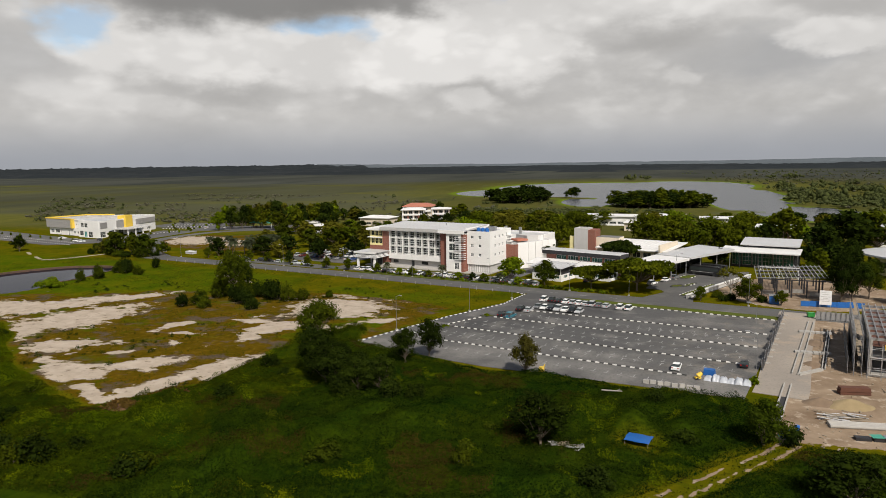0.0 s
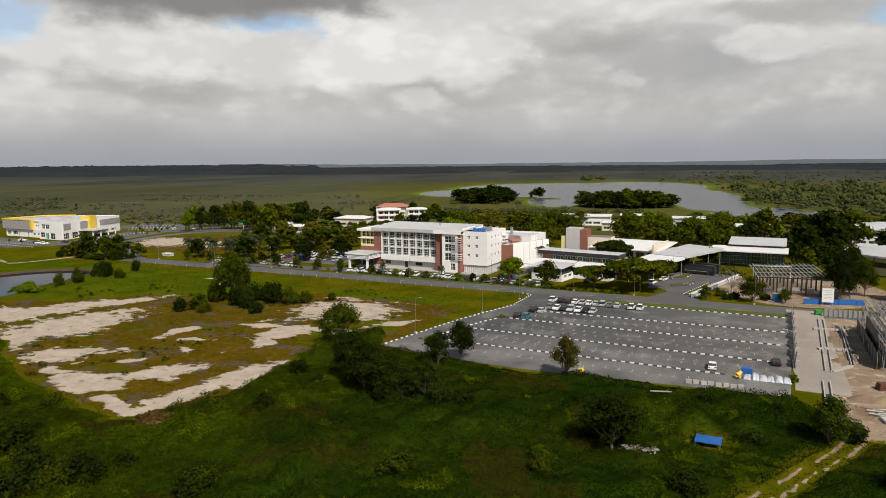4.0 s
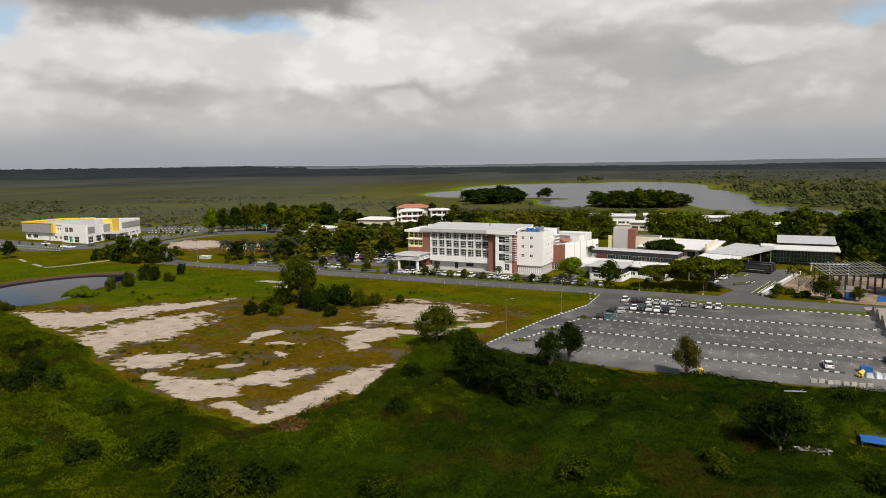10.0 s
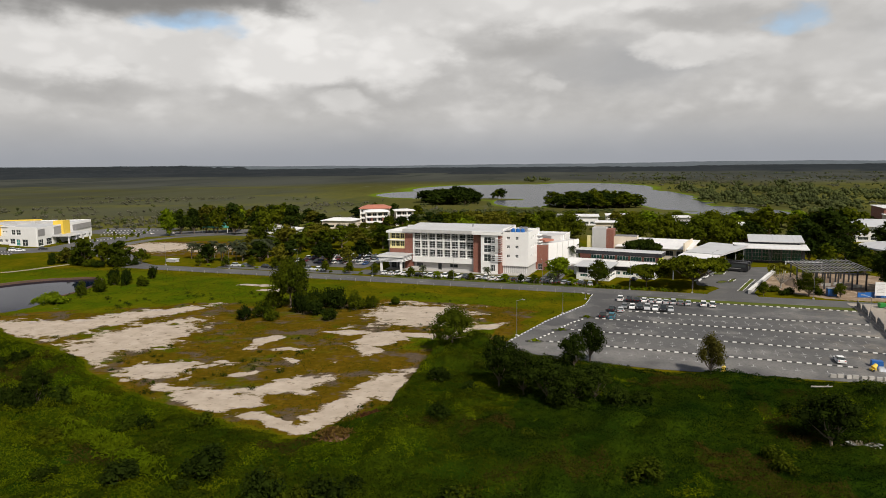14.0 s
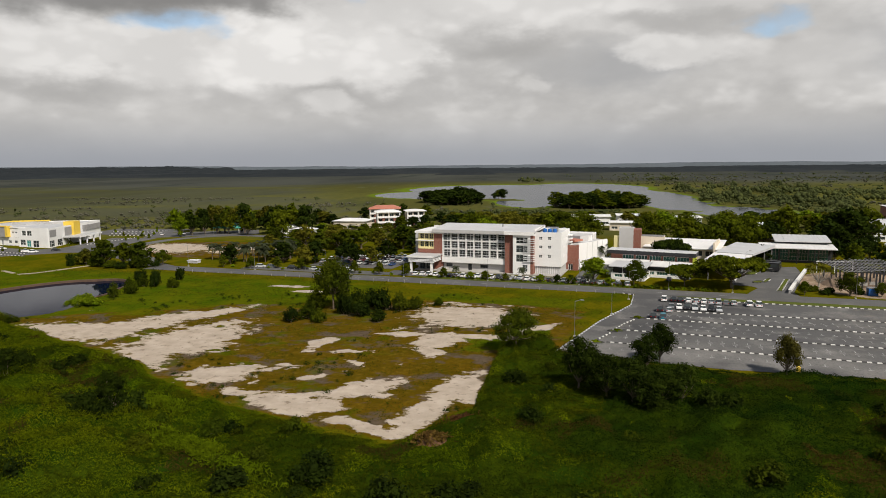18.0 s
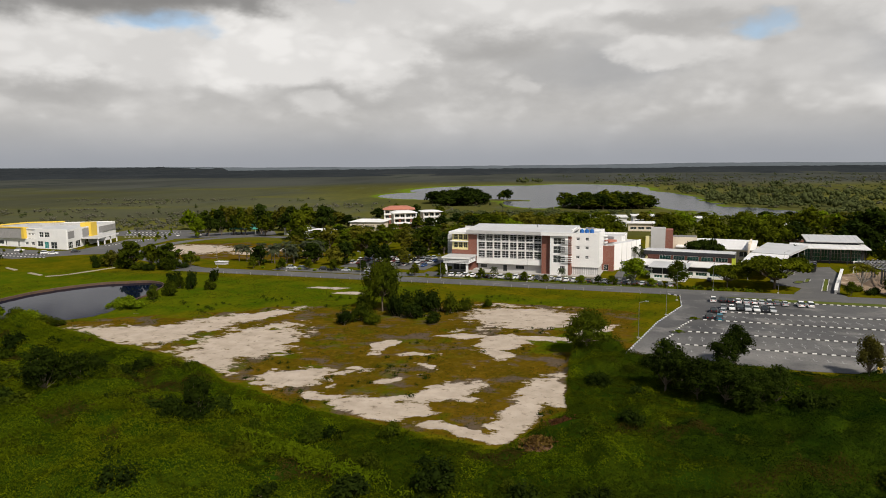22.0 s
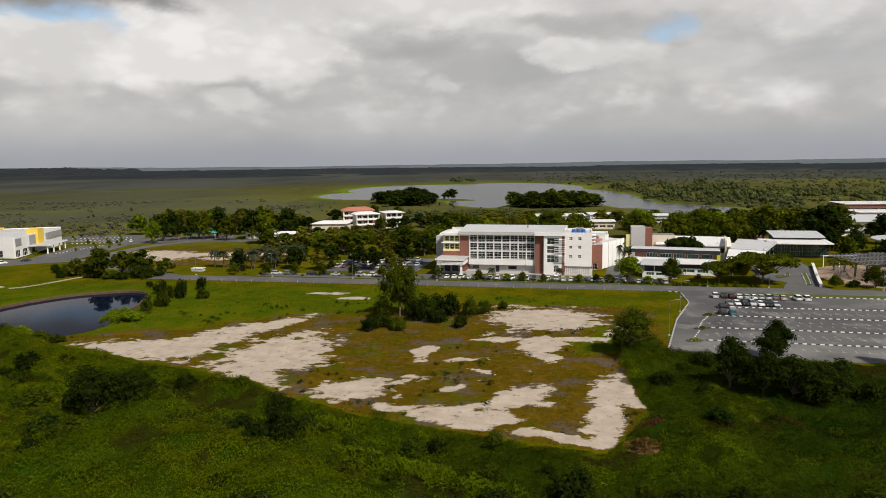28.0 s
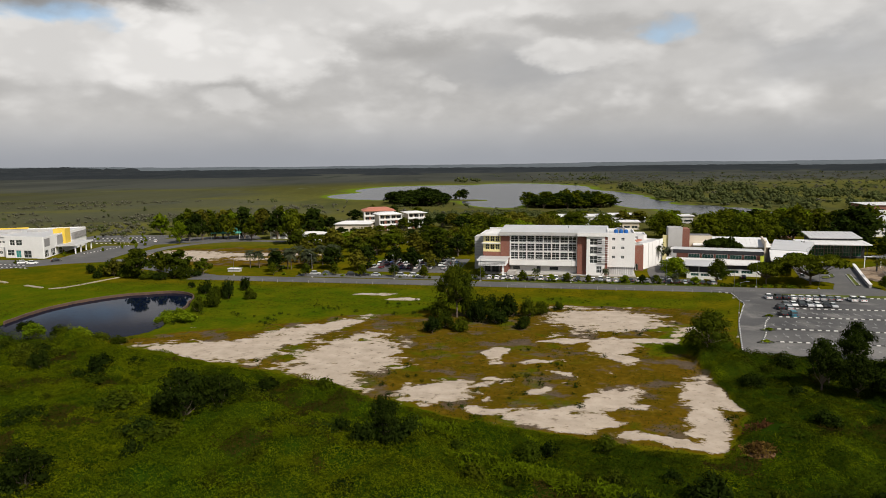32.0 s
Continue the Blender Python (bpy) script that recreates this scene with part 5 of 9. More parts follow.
# glazed hall
gh = thing("glazed_hall", "glass-walled hall with two stepped pale roofs", "building", m=at(40.0, 271.0, 0, -15))
holes = [(0.4 + i * 3.4, 3.5 + i * 3.4, 0.8, 5.2) for i in range(6)]
block(gh, 0, 21.6, 0, 15, 5.8, DARKM, holes, [(0.8 + i * 3.4, 3.9 + i * 3.4, 0.8, 5.2) for i in range(4)], glass=GLASSG, bars=(2, 2), frame=STEEL, roof=False)
sloped(gh, -3.2, 22.8, -4.4, 6.2, 6.0, 6.7, ROOFW, 0.35, label="lower white metal roof", ribs=1.1)
part("clerestory", Geo().box(3.2, 20.6, 5.2, 14, 5.8, 7.6), DARKM, gh)
sloped(gh, 2.4, 22.0, 4.0, 16.0, 7.8, 9.2, ROOFM, 0.4, label="upper pale metal roof", ribs=1.1)
for i in range(5):
    part("roof_post", Geo().tube((-2.4 + i * 5.9, -3.8, 0), (-2.4 + i * 5.9, -3.8, 6.0), 0.14), DARKM, gh)

# round pavilion
rp = thing("round_pavilion", "round pavilion with an overhanging pale disc roof", "building", m=at(98, 262, 0))
ring = [(math.cos(2 * math.pi * i / 40), math.sin(2 * math.pi * i / 40)) for i in range(40)]
part("wall", Geo().prism([(13 * c, 13 * s) for c, s in ring], 0, 6.4), YCREAM, rp)
part("window_band", Geo().prism([(13.06 * c, 13.06 * s) for c, s in ring], 2.6, 4.4), GLASS, rp)
g = Geo()
g.prism([(18 * c, 18 * s) for c, s in ring], 6.5, 7.1)
g.add([(18 * c, 18 * s, 7.1) for c, s in ring] + [(7 * c, 7 * s, 8.6) for c, s in ring], [(i, (i + 1) % 40, 40 + (i + 1) % 40, 40 + i) for i in range(40)] + [tuple(range(40, 80))])
part("disc_roof", g, ROOFM, rp)
for i in range(0, 40, 4):
    c, s = ring[i]
    part("post", Geo().tube((16 * c, 16 * s, 0), (16 * c, 16 * s, 6.5), 0.18), DARKM, rp)

# buildings further back
def shed(label, x, y, turn, L, W, z, zr, wall, roof, wins=0, glass=None):
    b = thing("campus_building", label, "building", "buildings behind the trees", at(x, y, 0, turn))
    hs = []
    for lv in range(max(1, int(z / 3.2))):
        hs += row(wins, 1.0, (L - 1.0) / max(wins, 1), (L - 1.0) / max(wins, 1) - 0.9, lv * 3.2 + 1.0, lv * 3.2 + 2.4) if wins else []
    block(b, 0, L, 0, W, z, wall, hs, roof=False, glass=glass)
    if zr > z + 0.5:
        hip(b, -0.8, L + 0.8, -0.8, W + 0.8, z + 0.15, zr, W * 0.4, roof)
    else:
        sloped(b, -0.7, L + 0.7, -0.8, W + 0.8, z + 0.2, zr + 0.4, roof, 0.25, ribs=1.5)
    return b


shed("white building with a long pale roof behind trees", -27, 424, -5, 30, 14, 5.4, 5.6, WHITE, ROOFW, 6)
shed("white-roofed hall by the lake trees", 10, 438, -4, 22, 12, 4.8, 5.0, WHITE, ROOFW, 4)
shed("small white roof among the trees", -2, 392, -10, 14, 9, 4.4, 4.6, CREAM, ROOFW, 3)
shed("pale grey low building among trees", 40, 425, -4, 18, 10, 4.6, 4.8, LGREY, ROOFW, 3)
shed("white-roofed two-storey campus building", 108, 340, -14, 48, 30, 7.2, 9.6, WHITE, ROOFM, 9)
shed("brick campus building with a white flat roof", 160, 408, -8, 40, 20, 11.2, 11.5, BRICK, ROOFW, 8)
shed("cream campus building with a flat roof", 152, 382, -8, 36, 16, 8.2, 8.4, CREAM, ROOFW, 7)
shed("brick and glass corner block", 138, 362, -8, 12, 12, 7.0, 7.2, BRICK, ROOFM, 3)
shed("brick-ended white hall among dark trees", 58, 340, -12, 16, 12, 7.6, 8.0, BRICK, ROOFW, 2)
shed("cream house with a white metal roof", -164, 398, -6, 20, 13, 5.0, 6.4, CREAM, ROOFW, 5)
shed("low white house among trees", -196, 372, -8, 18, 10, 4.0, 5.0, WHITE, ROOFW, 4)
shed("low white house with a pale roof", -178, 358, -4, 12, 9, 3.6, 4.6, WHITE, ROOFW, 3)


def flats(label, x, y, turn, L, W, storeys, roof, zr, roof_in=4.0):
    """A white block of flats with a gallery and railings on every storey."""
    b = thing("apartment_block", label, "building", "white apartment blocks", at(x, y, 0, turn))
    h = 3.1 * storeys
    hs = []
    for s in range(storeys):
        hs += row(int(L / 3.4), 0.7, 3.4, 2.4, s * 3.1 + 0.5, s * 3.1 + 2.5)
    block(b, 0, L, 0, W, h, CREAM, hs, row(3, 1.0, 3.6, 1.3, h - 2.2, h - 0.9), roof=False)
    for s in range(1, storeys):
        part("gallery", Geo().box(-0.2, L + 0.2, -1.3, 0, s * 3.1 - 0.2, s * 3.1), WHITE, b)
        part("railing", Geo().box(-0.2, L + 0.2, -1.3, -1.2, s * 3.1, s * 3.1 + 0.9), WHITE, b)
    for k in range(int(L / 6.8) + 1):
        part("pier", Geo().box(k * 6.8 - 0.2, k * 6.8 + 0.2, -1.35, 0, 0, h), WHITE, b)
    for k in range(int(L / 6.8)):
        part("brick_bay", Geo().box(k * 6.8 + 2.9, k * 6.8 + 4.2, -1.1, -0.02, 0, h - 3.1), BRICK, b, "red-brown brick stair bay")
    hip(b, -1.2, L + 1.2, -1.6, W + 1, h + 0.2, zr, roof_in, roof)
    return b


flats("white three-storey apartment block with a terracotta roof", -150, 440, 8, 19, 15, 3, ROOFR, 11.4, 5)
flats("white three-storey apartment block with open galleries", -139, 408, 16, 13.6, 12, 3, ROOFW, 10.6)
flats("white three-storey apartment block with dark galleries", -122, 418, 16, 11, 12, 3, ROOFW, 10.2)

# green-roofed shelter among the trees
gs = thing("shelter", "open shelter with a green pitched roof", "shelter", m=at(-228, 372, 0, 0))
g = Geo().prism([(0, 0), (16, 0), (16, 9), (0, 9)], 3.2, 3.4)
g.add([(0, 0, 3.4), (16, 0, 3.4), (16, 9, 3.4), (0, 9, 3.4), (8, 4.5, 8.6)], [(0, 1, 4), (1, 2, 4), (2, 3, 4), (3, 0, 4)])
part("roof", g, GREENR, gs)
for x in (0.5, 15.5):
    for y in (0.5, 8.5):
        part("post", Geo().tube((x, y, 0), (x, y, 3.3), 0.15), WHITE2, gs)
gd = thing("garden_dome", "green domed canopy beside the campus trees", "canopy", m=at(118, 352, 0))
g = Geo()
for k in range(6):
    a, b2 = math.pi / 2 * k / 6, math.pi / 2 * (k + 1) / 6
    g.add([(4 * math.cos(a) * c, 4 * math.cos(a) * s, 3 + 3.5 * math.sin(a)) for c, s in ring[::4]] + [(4 * math.cos(b2) * c, 4 * math.cos(b2) * s, 3 + 3.5 * math.sin(b2)) for c, s in ring[::4]],
          [(i, (i + 1) % 10, 10 + (i + 1) % 10, 10 + i) for i in range(10)])
part("dome", g, GREENR, gd)
part("drum_wall", Geo().prism([(3.8 * c, 3.8 * s) for c, s in ring[::4]], 0, 3.1), WHITE, gd)

# ---- yellow and grey building beyond the pond ----
yb = thing("training_centre", "two-storey white and grey building with yellow accents", "building", m=at(-334.0, 322.5, 0, -15))
L, W = 56.0, 46.0
facade(yb, 36, 0, 4.2, [(1.2, 4.6, 1.0, 3.0), (6.2, 10.6, 1.0, 3.0), (11.6, 12.6, 0.1, 3.0), (20, 21.4, 0.1, 2.8)] + row(2, 25, 4, 2.2, 1.2, 2.6), pose(0.8, 0.6, 0), WHITE, bars=(2, 0))
part("grey_panel", Geo().box(-0.6, 25, -0.4, 0.5, 4.2, 9.3), GREYR, yb, "dark grey corrugated upper panel")
for i in range(32):
    part("panel_rib", pane_mesh(("panel_rib", 1), lambda: Geo().box(0, 0.12, -0.08, 0, 4.3, 9.2), GREYR), None, yb).matrix_basis = pose(-0.3 + i * 0.78, -0.4, 0)
part("yellow_edge", Geo().box(-0.8, 26.2, -0.6, 0.3, 9.3, 9.9), YELLOW, yb, "yellow roof edge")
part("yellow_edge", Geo().box(-0.8, 0.1, 0.3, 24.6, 9.3, 9.9), YELLOW, yb, "yellow roof edge")
part("yellow_fin", Geo().box(25, 26.6, -0.5, 2.4, 4.2, 9.6), YELLOW, yb, "yellow fin wall")
facade(yb, 10, 4.2, 9.4, row(4, 1.0, 2.0, 1.5, 6.0, 6.9), pose(26.6, 1.2, 0), WHITE)
# white corner block
corner = [(1.0, 4.6, 1.0, 3.6), (5.4, 8.2, 0.2, 3.4), (9.5, 13.5, 0.2, 3.4), (2.5, 5.2, 5.6, 8.0), (5.8, 9.0, 5.6, 8.0)]
part("wall", wall_geo(20, 0, 9.6, 0.3, corner), WHITE, yb).matrix_basis = pose(36.6, -2.4, 0)
windows(yb, corner[:1] + corner[2:], pose(36.6, -2.4, 0), bars=(1, 1))
windows(yb, corner[1:2], pose(36.6, -2.4, 0), GLASST, bars=(1, 1))
# long flank, running back at a slant
FL = pose(56.6, -2.4, 0, 0, 0, 112)


def flank(name, x0, x1, out, inn, z0, z1, mat, label=""):
    """A box on the flank: x along it, out and inn metres before and behind its face."""
    part(name, Geo().box(x0, x1, -out, inn, z0, z1), mat, yb, label).matrix_basis = FL


w = facade(yb, 53, 0, 9.3, [(1, 5.5, 0.3, 3.4), (8, 13, 0.2, 3.4), (17, 21, 0.2, 3.2), (31, 35, 1.0, 3), (38, 41, 1.0, 3), (44, 47, 1.0, 3)], FL, WHITE, bars=(2, 1))
flank("window_band", 1.2, 7.0, 0.06, 0.1, 5.0, 8.4, GREYR, "grey louvred upper window")
flank("grey_panel", 15, 21.5, 0.25, 0.1, 4.6, 8.6, GREYR, "dark grey corrugated upper panel")
flank("grey_panel", 33, 52.5, 0.25, 0.1, 5.0, 8.0, GREYR, "dark grey corrugated upper panel")
for k in range(12):
    flank("panel_rib", 33.6 + k * 1.6, 33.72 + k * 1.6, 0.33, -0.25, 5.1, 7.9, GREYR)
flank("yellow_tower", 22.0, 28.5, 1.2, 4.0, 3.8, 11.0, YELLOW, "yellow box tower")
flank("entrance_roof", 13, 36, 8.5, -0.02, 3.7, 4.2, ROOFM)
flank("entrance_fascia", 12.9, 36.1, 8.7, -8.52, 3.6, 4.3, WHITE)
for x in (14, 21, 28, 35):
    flank("post", x - 0.25, x + 0.25, 8.2, -7.7, 0, 3.7, WHITE)
part("roof_deck", Geo().prism([(0.3, 0.9), (36.9, 0.9), (36.9, -2.0), (56.0, -2.0), (36.6, 46.0), (0.3, 24.0)], 8.7, 8.95), ROOFM, yb)
part("side_wall", Geo().box(0.0, 0.3, 0.9, 24, 0, 9.3), GREYR, yb)
part("back_wall", Geo().prism([(0.0, 24.0), (36.4, 46.2), (36.4, 46.5), (0.0, 24.3)], 0, 9.3), WHITE, yb)
part("yellow_edge", Geo().prism([(0.1, 23.6), (15.0, 32.7), (15.0, 33.7), (0.1, 24.6)], 9.3, 9.9), YELLOW, yb, "yellow roof edge")
part("roof_plant", Geo().box(14, 24, 12, 20, 8.95, 10.0), LGREY, yb)
part("roof_plant", Geo().box(27, 33, 20, 27, 8.95, 9.9), LGREY, yb)
# near-black fill stands for the unlit interior
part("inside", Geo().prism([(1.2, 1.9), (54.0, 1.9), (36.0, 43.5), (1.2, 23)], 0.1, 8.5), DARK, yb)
ribbon("car_park_west", [(-392, 322), (-330, 301), (-284, 287), (-262, 300), (-262, 350)], 25, ROADM, "grey paved forecourt of the training centre", 0.05, category="pavement")
ribbon("road_west", curve_points([(-262, 292), (-240, 296), (-222, 282), (-205, 262)]), 7, ROADM, "grey asphalt road to the training centre", 0.056)
ribbon("car_park_north", [(-262, 362), (-205, 384)], 26, ROADM, "pale paved car park behind the training centre", 0.048, category="pavement")

# ---- vegetation ----
LEAF = leaf_material("leaf_green", (0.058, 0.078, 0.003), (0.104, 0.112, 0.004), (0.034, 0.046, 0.004))
LEAFM = leaf_material("leaf_wild", (0.040, 0.060, 0.003), (0.076, 0.086, 0.004), (0.026, 0.037, 0.004))
LEAFD = leaf_material("leaf_dark", (0.0176, 0.0305, 0.0040), (0.0330, 0.0483, 0.0040), (0.0121, 0.0189, 0.0040))
LEAFB = leaf_material("leaf_bright", (0.1190, 0.1690, 0.0050), (0.1610, 0.1950, 0.0070), (0.0700, 0.1105, 0.0040))
LEAFO = leaf_material("leaf_olive", (0.0936, 0.0925, 0.0080), (0.1274, 0.1150, 0.0100), (0.0572, 0.0575, 0.0070))
LEAFW = leaf_material("leaf_brownish", (0.074, 0.070, 0.012), (0.104, 0.092, 0.016), (0.05, 0.046, 0.010))
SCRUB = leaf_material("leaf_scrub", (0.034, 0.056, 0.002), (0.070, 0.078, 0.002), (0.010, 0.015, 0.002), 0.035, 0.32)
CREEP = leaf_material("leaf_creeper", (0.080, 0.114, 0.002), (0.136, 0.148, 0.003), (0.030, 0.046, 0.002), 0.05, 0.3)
# passing cloud shade over the eastern scrub is put into this darker green
SCRUBSHADE = leaf_material("leaf_scrub_shade", (0.011, 0.030, 0.003), (0.036, 0.054, 0.003), (0.005, 0.010, 0.002), 0.07, 0.34)
DEADFERN = leaf_material("leaf_dead_fern", (0.058, 0.042, 0.008), (0.040, 0.036, 0.005), (0.026, 0.018, 0.005), 0.1, 0.3)
TURF = leaf_material("leaf_turf", (0.036, 0.060, 0.003), (0.066, 0.066, 0.004), (0.032, 0.034, 0.004), 0.05, 0.4)
LIME = leaf_material("leaf_lime", (0.0735, 0.1100, 0.0030), (0.0966, 0.1220, 0.0040), (0.0462, 0.0680, 0.0020), 0.08, 0.4)
# far leaves are paled: some haze of distance is put into their colour
FARLEAF = leaf_material("leaf_far", (0.076, 0.094, 0.030), (0.106, 0.122, 0.036), (0.064, 0.074, 0.032), 0.008, 0.25)
FARGREY = leaf_material("leaf_grey_far", (0.135, 0.128, 0.096), (0.150, 0.142, 0.108), (0.085, 0.088, 0.045), 0.01, 0.25)
# blue-grey because the distance haze is painted into the forest's leaves
FARHAZE = leaf_material("leaf_forest_haze", (0.038, 0.044, 0.048), (0.052, 0.057, 0.060), (0.030, 0.036, 0.040), 0.003, 0.2)


def rng_of(seed):
    return np.random.RandomState(seed)


def unit(v):
    return v / (np.linalg.norm(v, axis=-1, keepdims=True) + 1e-9)


def leaf_quads(p, n, size, r, long=1.6):
    """Diamond leaves at places p, facing n."""
    t = unit(np.cross(n, unit(r.normal(size=p.shape))))
    b = np.cross(n, t)
    s = size[:, None]
    v = np.stack([p - t * s * long / 2, p - b * s * 0.42 + n * s * 0.08, p + t * s * long / 2, p + b * s * 0.42 + n * s * 0.08], 1)
    return v.reshape(-1, 3), np.arange(len(p) * 4).reshape(-1, 4)


def blades(p, n, size, r, long=2.0):
    """Pointed leaves of one triangle at places p, facing n."""
    t = unit(np.cross(n, unit(r.normal(size=p.shape))))
    b = np.cross(n, t)
    s = size[:, None]
    v = np.stack([p - t * s * long / 2 - b * s * 0.4, p - t * s * long / 2 + b * s * 0.4, p + t * s * long / 2 + n * s * 0.1], 1)
    return v.reshape(-1, 3), np.arange(len(p) * 3).reshape(-1, 3)


def core_quads(c, rad, r, nu=7, nv=4):
    """A rough closed lump."""
    u = np.linspace(0, 2 * np.pi, nu, endpoint=False)
    w = np.linspace(-np.pi / 2 + 0.25, np.pi / 2 - 0.25, nv)
    uu, ww = np.meshgrid(u, w)
    k = 1 + 0.28 * (r.rand(nv, nu) - 0.5)
    v = np.stack([np.cos(ww) * np.cos(uu) * k * rad[0], np.cos(ww) * np.sin(uu) * k * rad[1], np.sin(ww) * k * rad[2]], -1) + c
    i = np.arange(nu * nv).reshape(nv, nu)
    q = np.stack([i[:-1], np.roll(i[:-1], -1, 1), np.roll(i[1:], -1, 1), i[1:]], -1).reshape(-1, 4)
    return v.reshape(-1, 3), q


def crown(name, lobes, leaves, leaf, mat, seed):
    """A crown of leaves over several lobes (x, y, z, rx, ry, rz)."""
    r = rng_of(seed)
    V, Q, n0 = [], [], 0
    lob = np.array(lobes, float)
    area = lob[:, 3] * lob[:, 4] + lob[:, 3] * lob[:, 5] + lob[:, 4] * lob[:, 5]
    for l in lob:
        v, q = core_quads(l[:3], l[3:] * 0.52, r)
        V.append(v), Q.append(q + n0)
        n0 += len(v)
    which = r.choice(len(lob), leaves, p=area / area.sum())
    d = unit(r.normal(size=(leaves, 3)) + (0, 0, 0.25))
    L = lob[which]
    p = L[:, :3] + d * L[:, 3:] * (0.55 + 0.68 * r.rand(leaves, 1) ** 0.8)
    n = unit(d + 0.7 * r.normal(size=d.shape) + (0, 0, 0.35))
    v, q = leaf_quads(p, n, leaf * (0.6 + 0.8 * r.rand(leaves)), r)
    V.append(v), Q.append(q + n0)
    return raw_mesh(name, np.concatenate(V), np.concatenate(Q), mat)


def make_tree(name, label, category, lobes, leaves, leaf, mat, seed, trunk=0.22, fork=0.4, bark=None):
    r = rng_of(seed + 500)
    ob = thing(name, label, category)
    g = Geo()
    top = min(l[2] for l in lobes)
    f = Vector((0.1 * r.randn(), 0.1 * r.randn(), max(top * fork, 0.15)))
    g.tube((0, 0, -0.3), f, trunk * 1.25, trunk, 7)
    for l in lobes:
        c = Vector(l[:3])
        mid = f.lerp(c, 0.55) + Vector((0.15 * r.randn(), 0.15 * r.randn(), -0.1 * abs(c.z - f.z)))
        g.tube(f, mid, trunk * 0.6, trunk * 0.38, 5)
        g.tube(mid, c, trunk * 0.38, trunk * 0.15, 5)
    part("trunk", g, bark or BARK, ob)
    part("crown", crown("crown", lobes, leaves, leaf, mat, seed), None, ob)
    return ob


def round_lobes(seed, w, h, n, base=0.24):
    """Lobes of an uneven rounded crown of that width and height."""
    r = rng_of(seed)
    out = [(0, 0, h * (base + 0.34), w * 0.27, w * 0.27, h * 0.26)]
    for i in range(n + 4):
        a = 2 * math.pi * (i * 0.618 + 0.15 * r.rand())
        z = base + 0.06 + (0.92 - base) * (i + 0.5) / (n + 4) + 0.05 * r.randn()
        reach = 0.36 * math.sin(math.pi * min(max((z - base + 0.16) / (1.12 - base), 0.05), 0.95)) * (0.75 + 0.5 * r.rand())
        s = w * (0.105 + 0.085 * r.rand())
        out.append((w * reach * math.cos(a), w * reach * math.sin(a), h * min(z, 0.93), s * 1.2, s * 1.2, s * (0.75 + 0.4 * r.rand())))
    return out


def bush_lobes(seed, w, h, n):
    r = rng_of(seed)
    out = [(0, 0, h * 0.40, w * 0.25, w * 0.25, h * 0.36)]
    for i in range(n + 5):
        a = 2 * math.pi * (i * 0.618 + 0.2 * r.rand())
        k = w * (0.12 + 0.26 * r.rand())
        s = w * (0.09 + 0.08 * r.rand())
        z = h * (0.16 + 0.62 * r.rand() * (1.1 - k / (0.45 * w)))
        out.append((k * math.cos(a), k * math.sin(a), z, s, s, h * (0.14 + 0.14 * r.rand())))
    return out


def flat_lobes(seed, w, h, n):
    """Lobes of a wide umbrella crown."""
    r = rng_of(seed)
    out = [(0, 0, h * 0.86, w * 0.20, w * 0.20, h * 0.11)]
    for i in range(n):
        a = 2 * math.pi * i * 0.618 + 0.5 * r.rand()
        k = w * (0.12 + 0.30 * math.sqrt((i + 0.5) / n))
        s = w * (0.095 + 0.05 * r.rand())
        out.append((k * math.cos(a), k * math.sin(a), h * (0.88 - 0.20 * (k / (0.42 * w)) ** 2 + 0.07 * r.randn()), s, s, h * (0.07 + 0.035 * r.rand())))
    return out


PALMLEAF = leaf_material("leaf_palm", (0.052, 0.064, 0.030), (0.082, 0.092, 0.050), (0.030, 0.036, 0.018), 0.2, 0.4)


def make_palm(seed, h=7.0, fronds=22, reach=2.6):
    r = rng_of(seed)
    ob = thing("palm_tree", "slim palm with a tuft of arching fronds", "palm")
    g = Geo()
    lean = Vector((0.3 * r.randn(), 0.3 * r.randn(), 0))
    for k in range(4):
        a, b = k / 4, (k + 1) / 4
        g.tube(Vector((0, 0, h * a - 0.2 * (k == 0))) + lean * a * a, Vector((0, 0, h * b)) + lean * b * b, 0.2 - 0.06 * a, 0.2 - 0.06 * b, 6)
    part("trunk", g, BARK, ob)
    V, Q = [], []
    top = np.array((lean.x, lean.y, h))
    for i in range(fronds):
        a = 2 * math.pi * i / fronds + 0.4 * r.rand()
        up = 0.9 - 1.3 * (i % 3) / 2 + 0.2 * r.randn()
        d = np.array((math.cos(a), math.sin(a), 0))
        side = np.array((-math.sin(a), math.cos(a), 0))
        for k in range(9):
            t0, t1 = k / 9, (k + 1) / 9
            c = [top + d * reach * t + np.array((0, 0, reach * (up * t - 0.95 * t * t))) for t in (t0, t1)]
            w = reach * 0.30 * math.sin(math.pi * (0.15 + 0.8 * t0))
            for sg in (-1, 1):
                q = [c[0], c[1] * 0.6 + c[0] * 0.4, c[1] + side * sg * w - np.array((0, 0, w * 0.5)) + d * 0.1, c[0] + side * sg * w * 0.8 - np.array((0, 0, w * 0.45)) + d * 0.12]
                Q.append(np.arange(4) + len(V) * 4)
                V.append(np.array(q))
    part("fronds", raw_mesh("fronds", np.concatenate(V), np.array(Q), PALMLEAF), None, ob)
    return ob


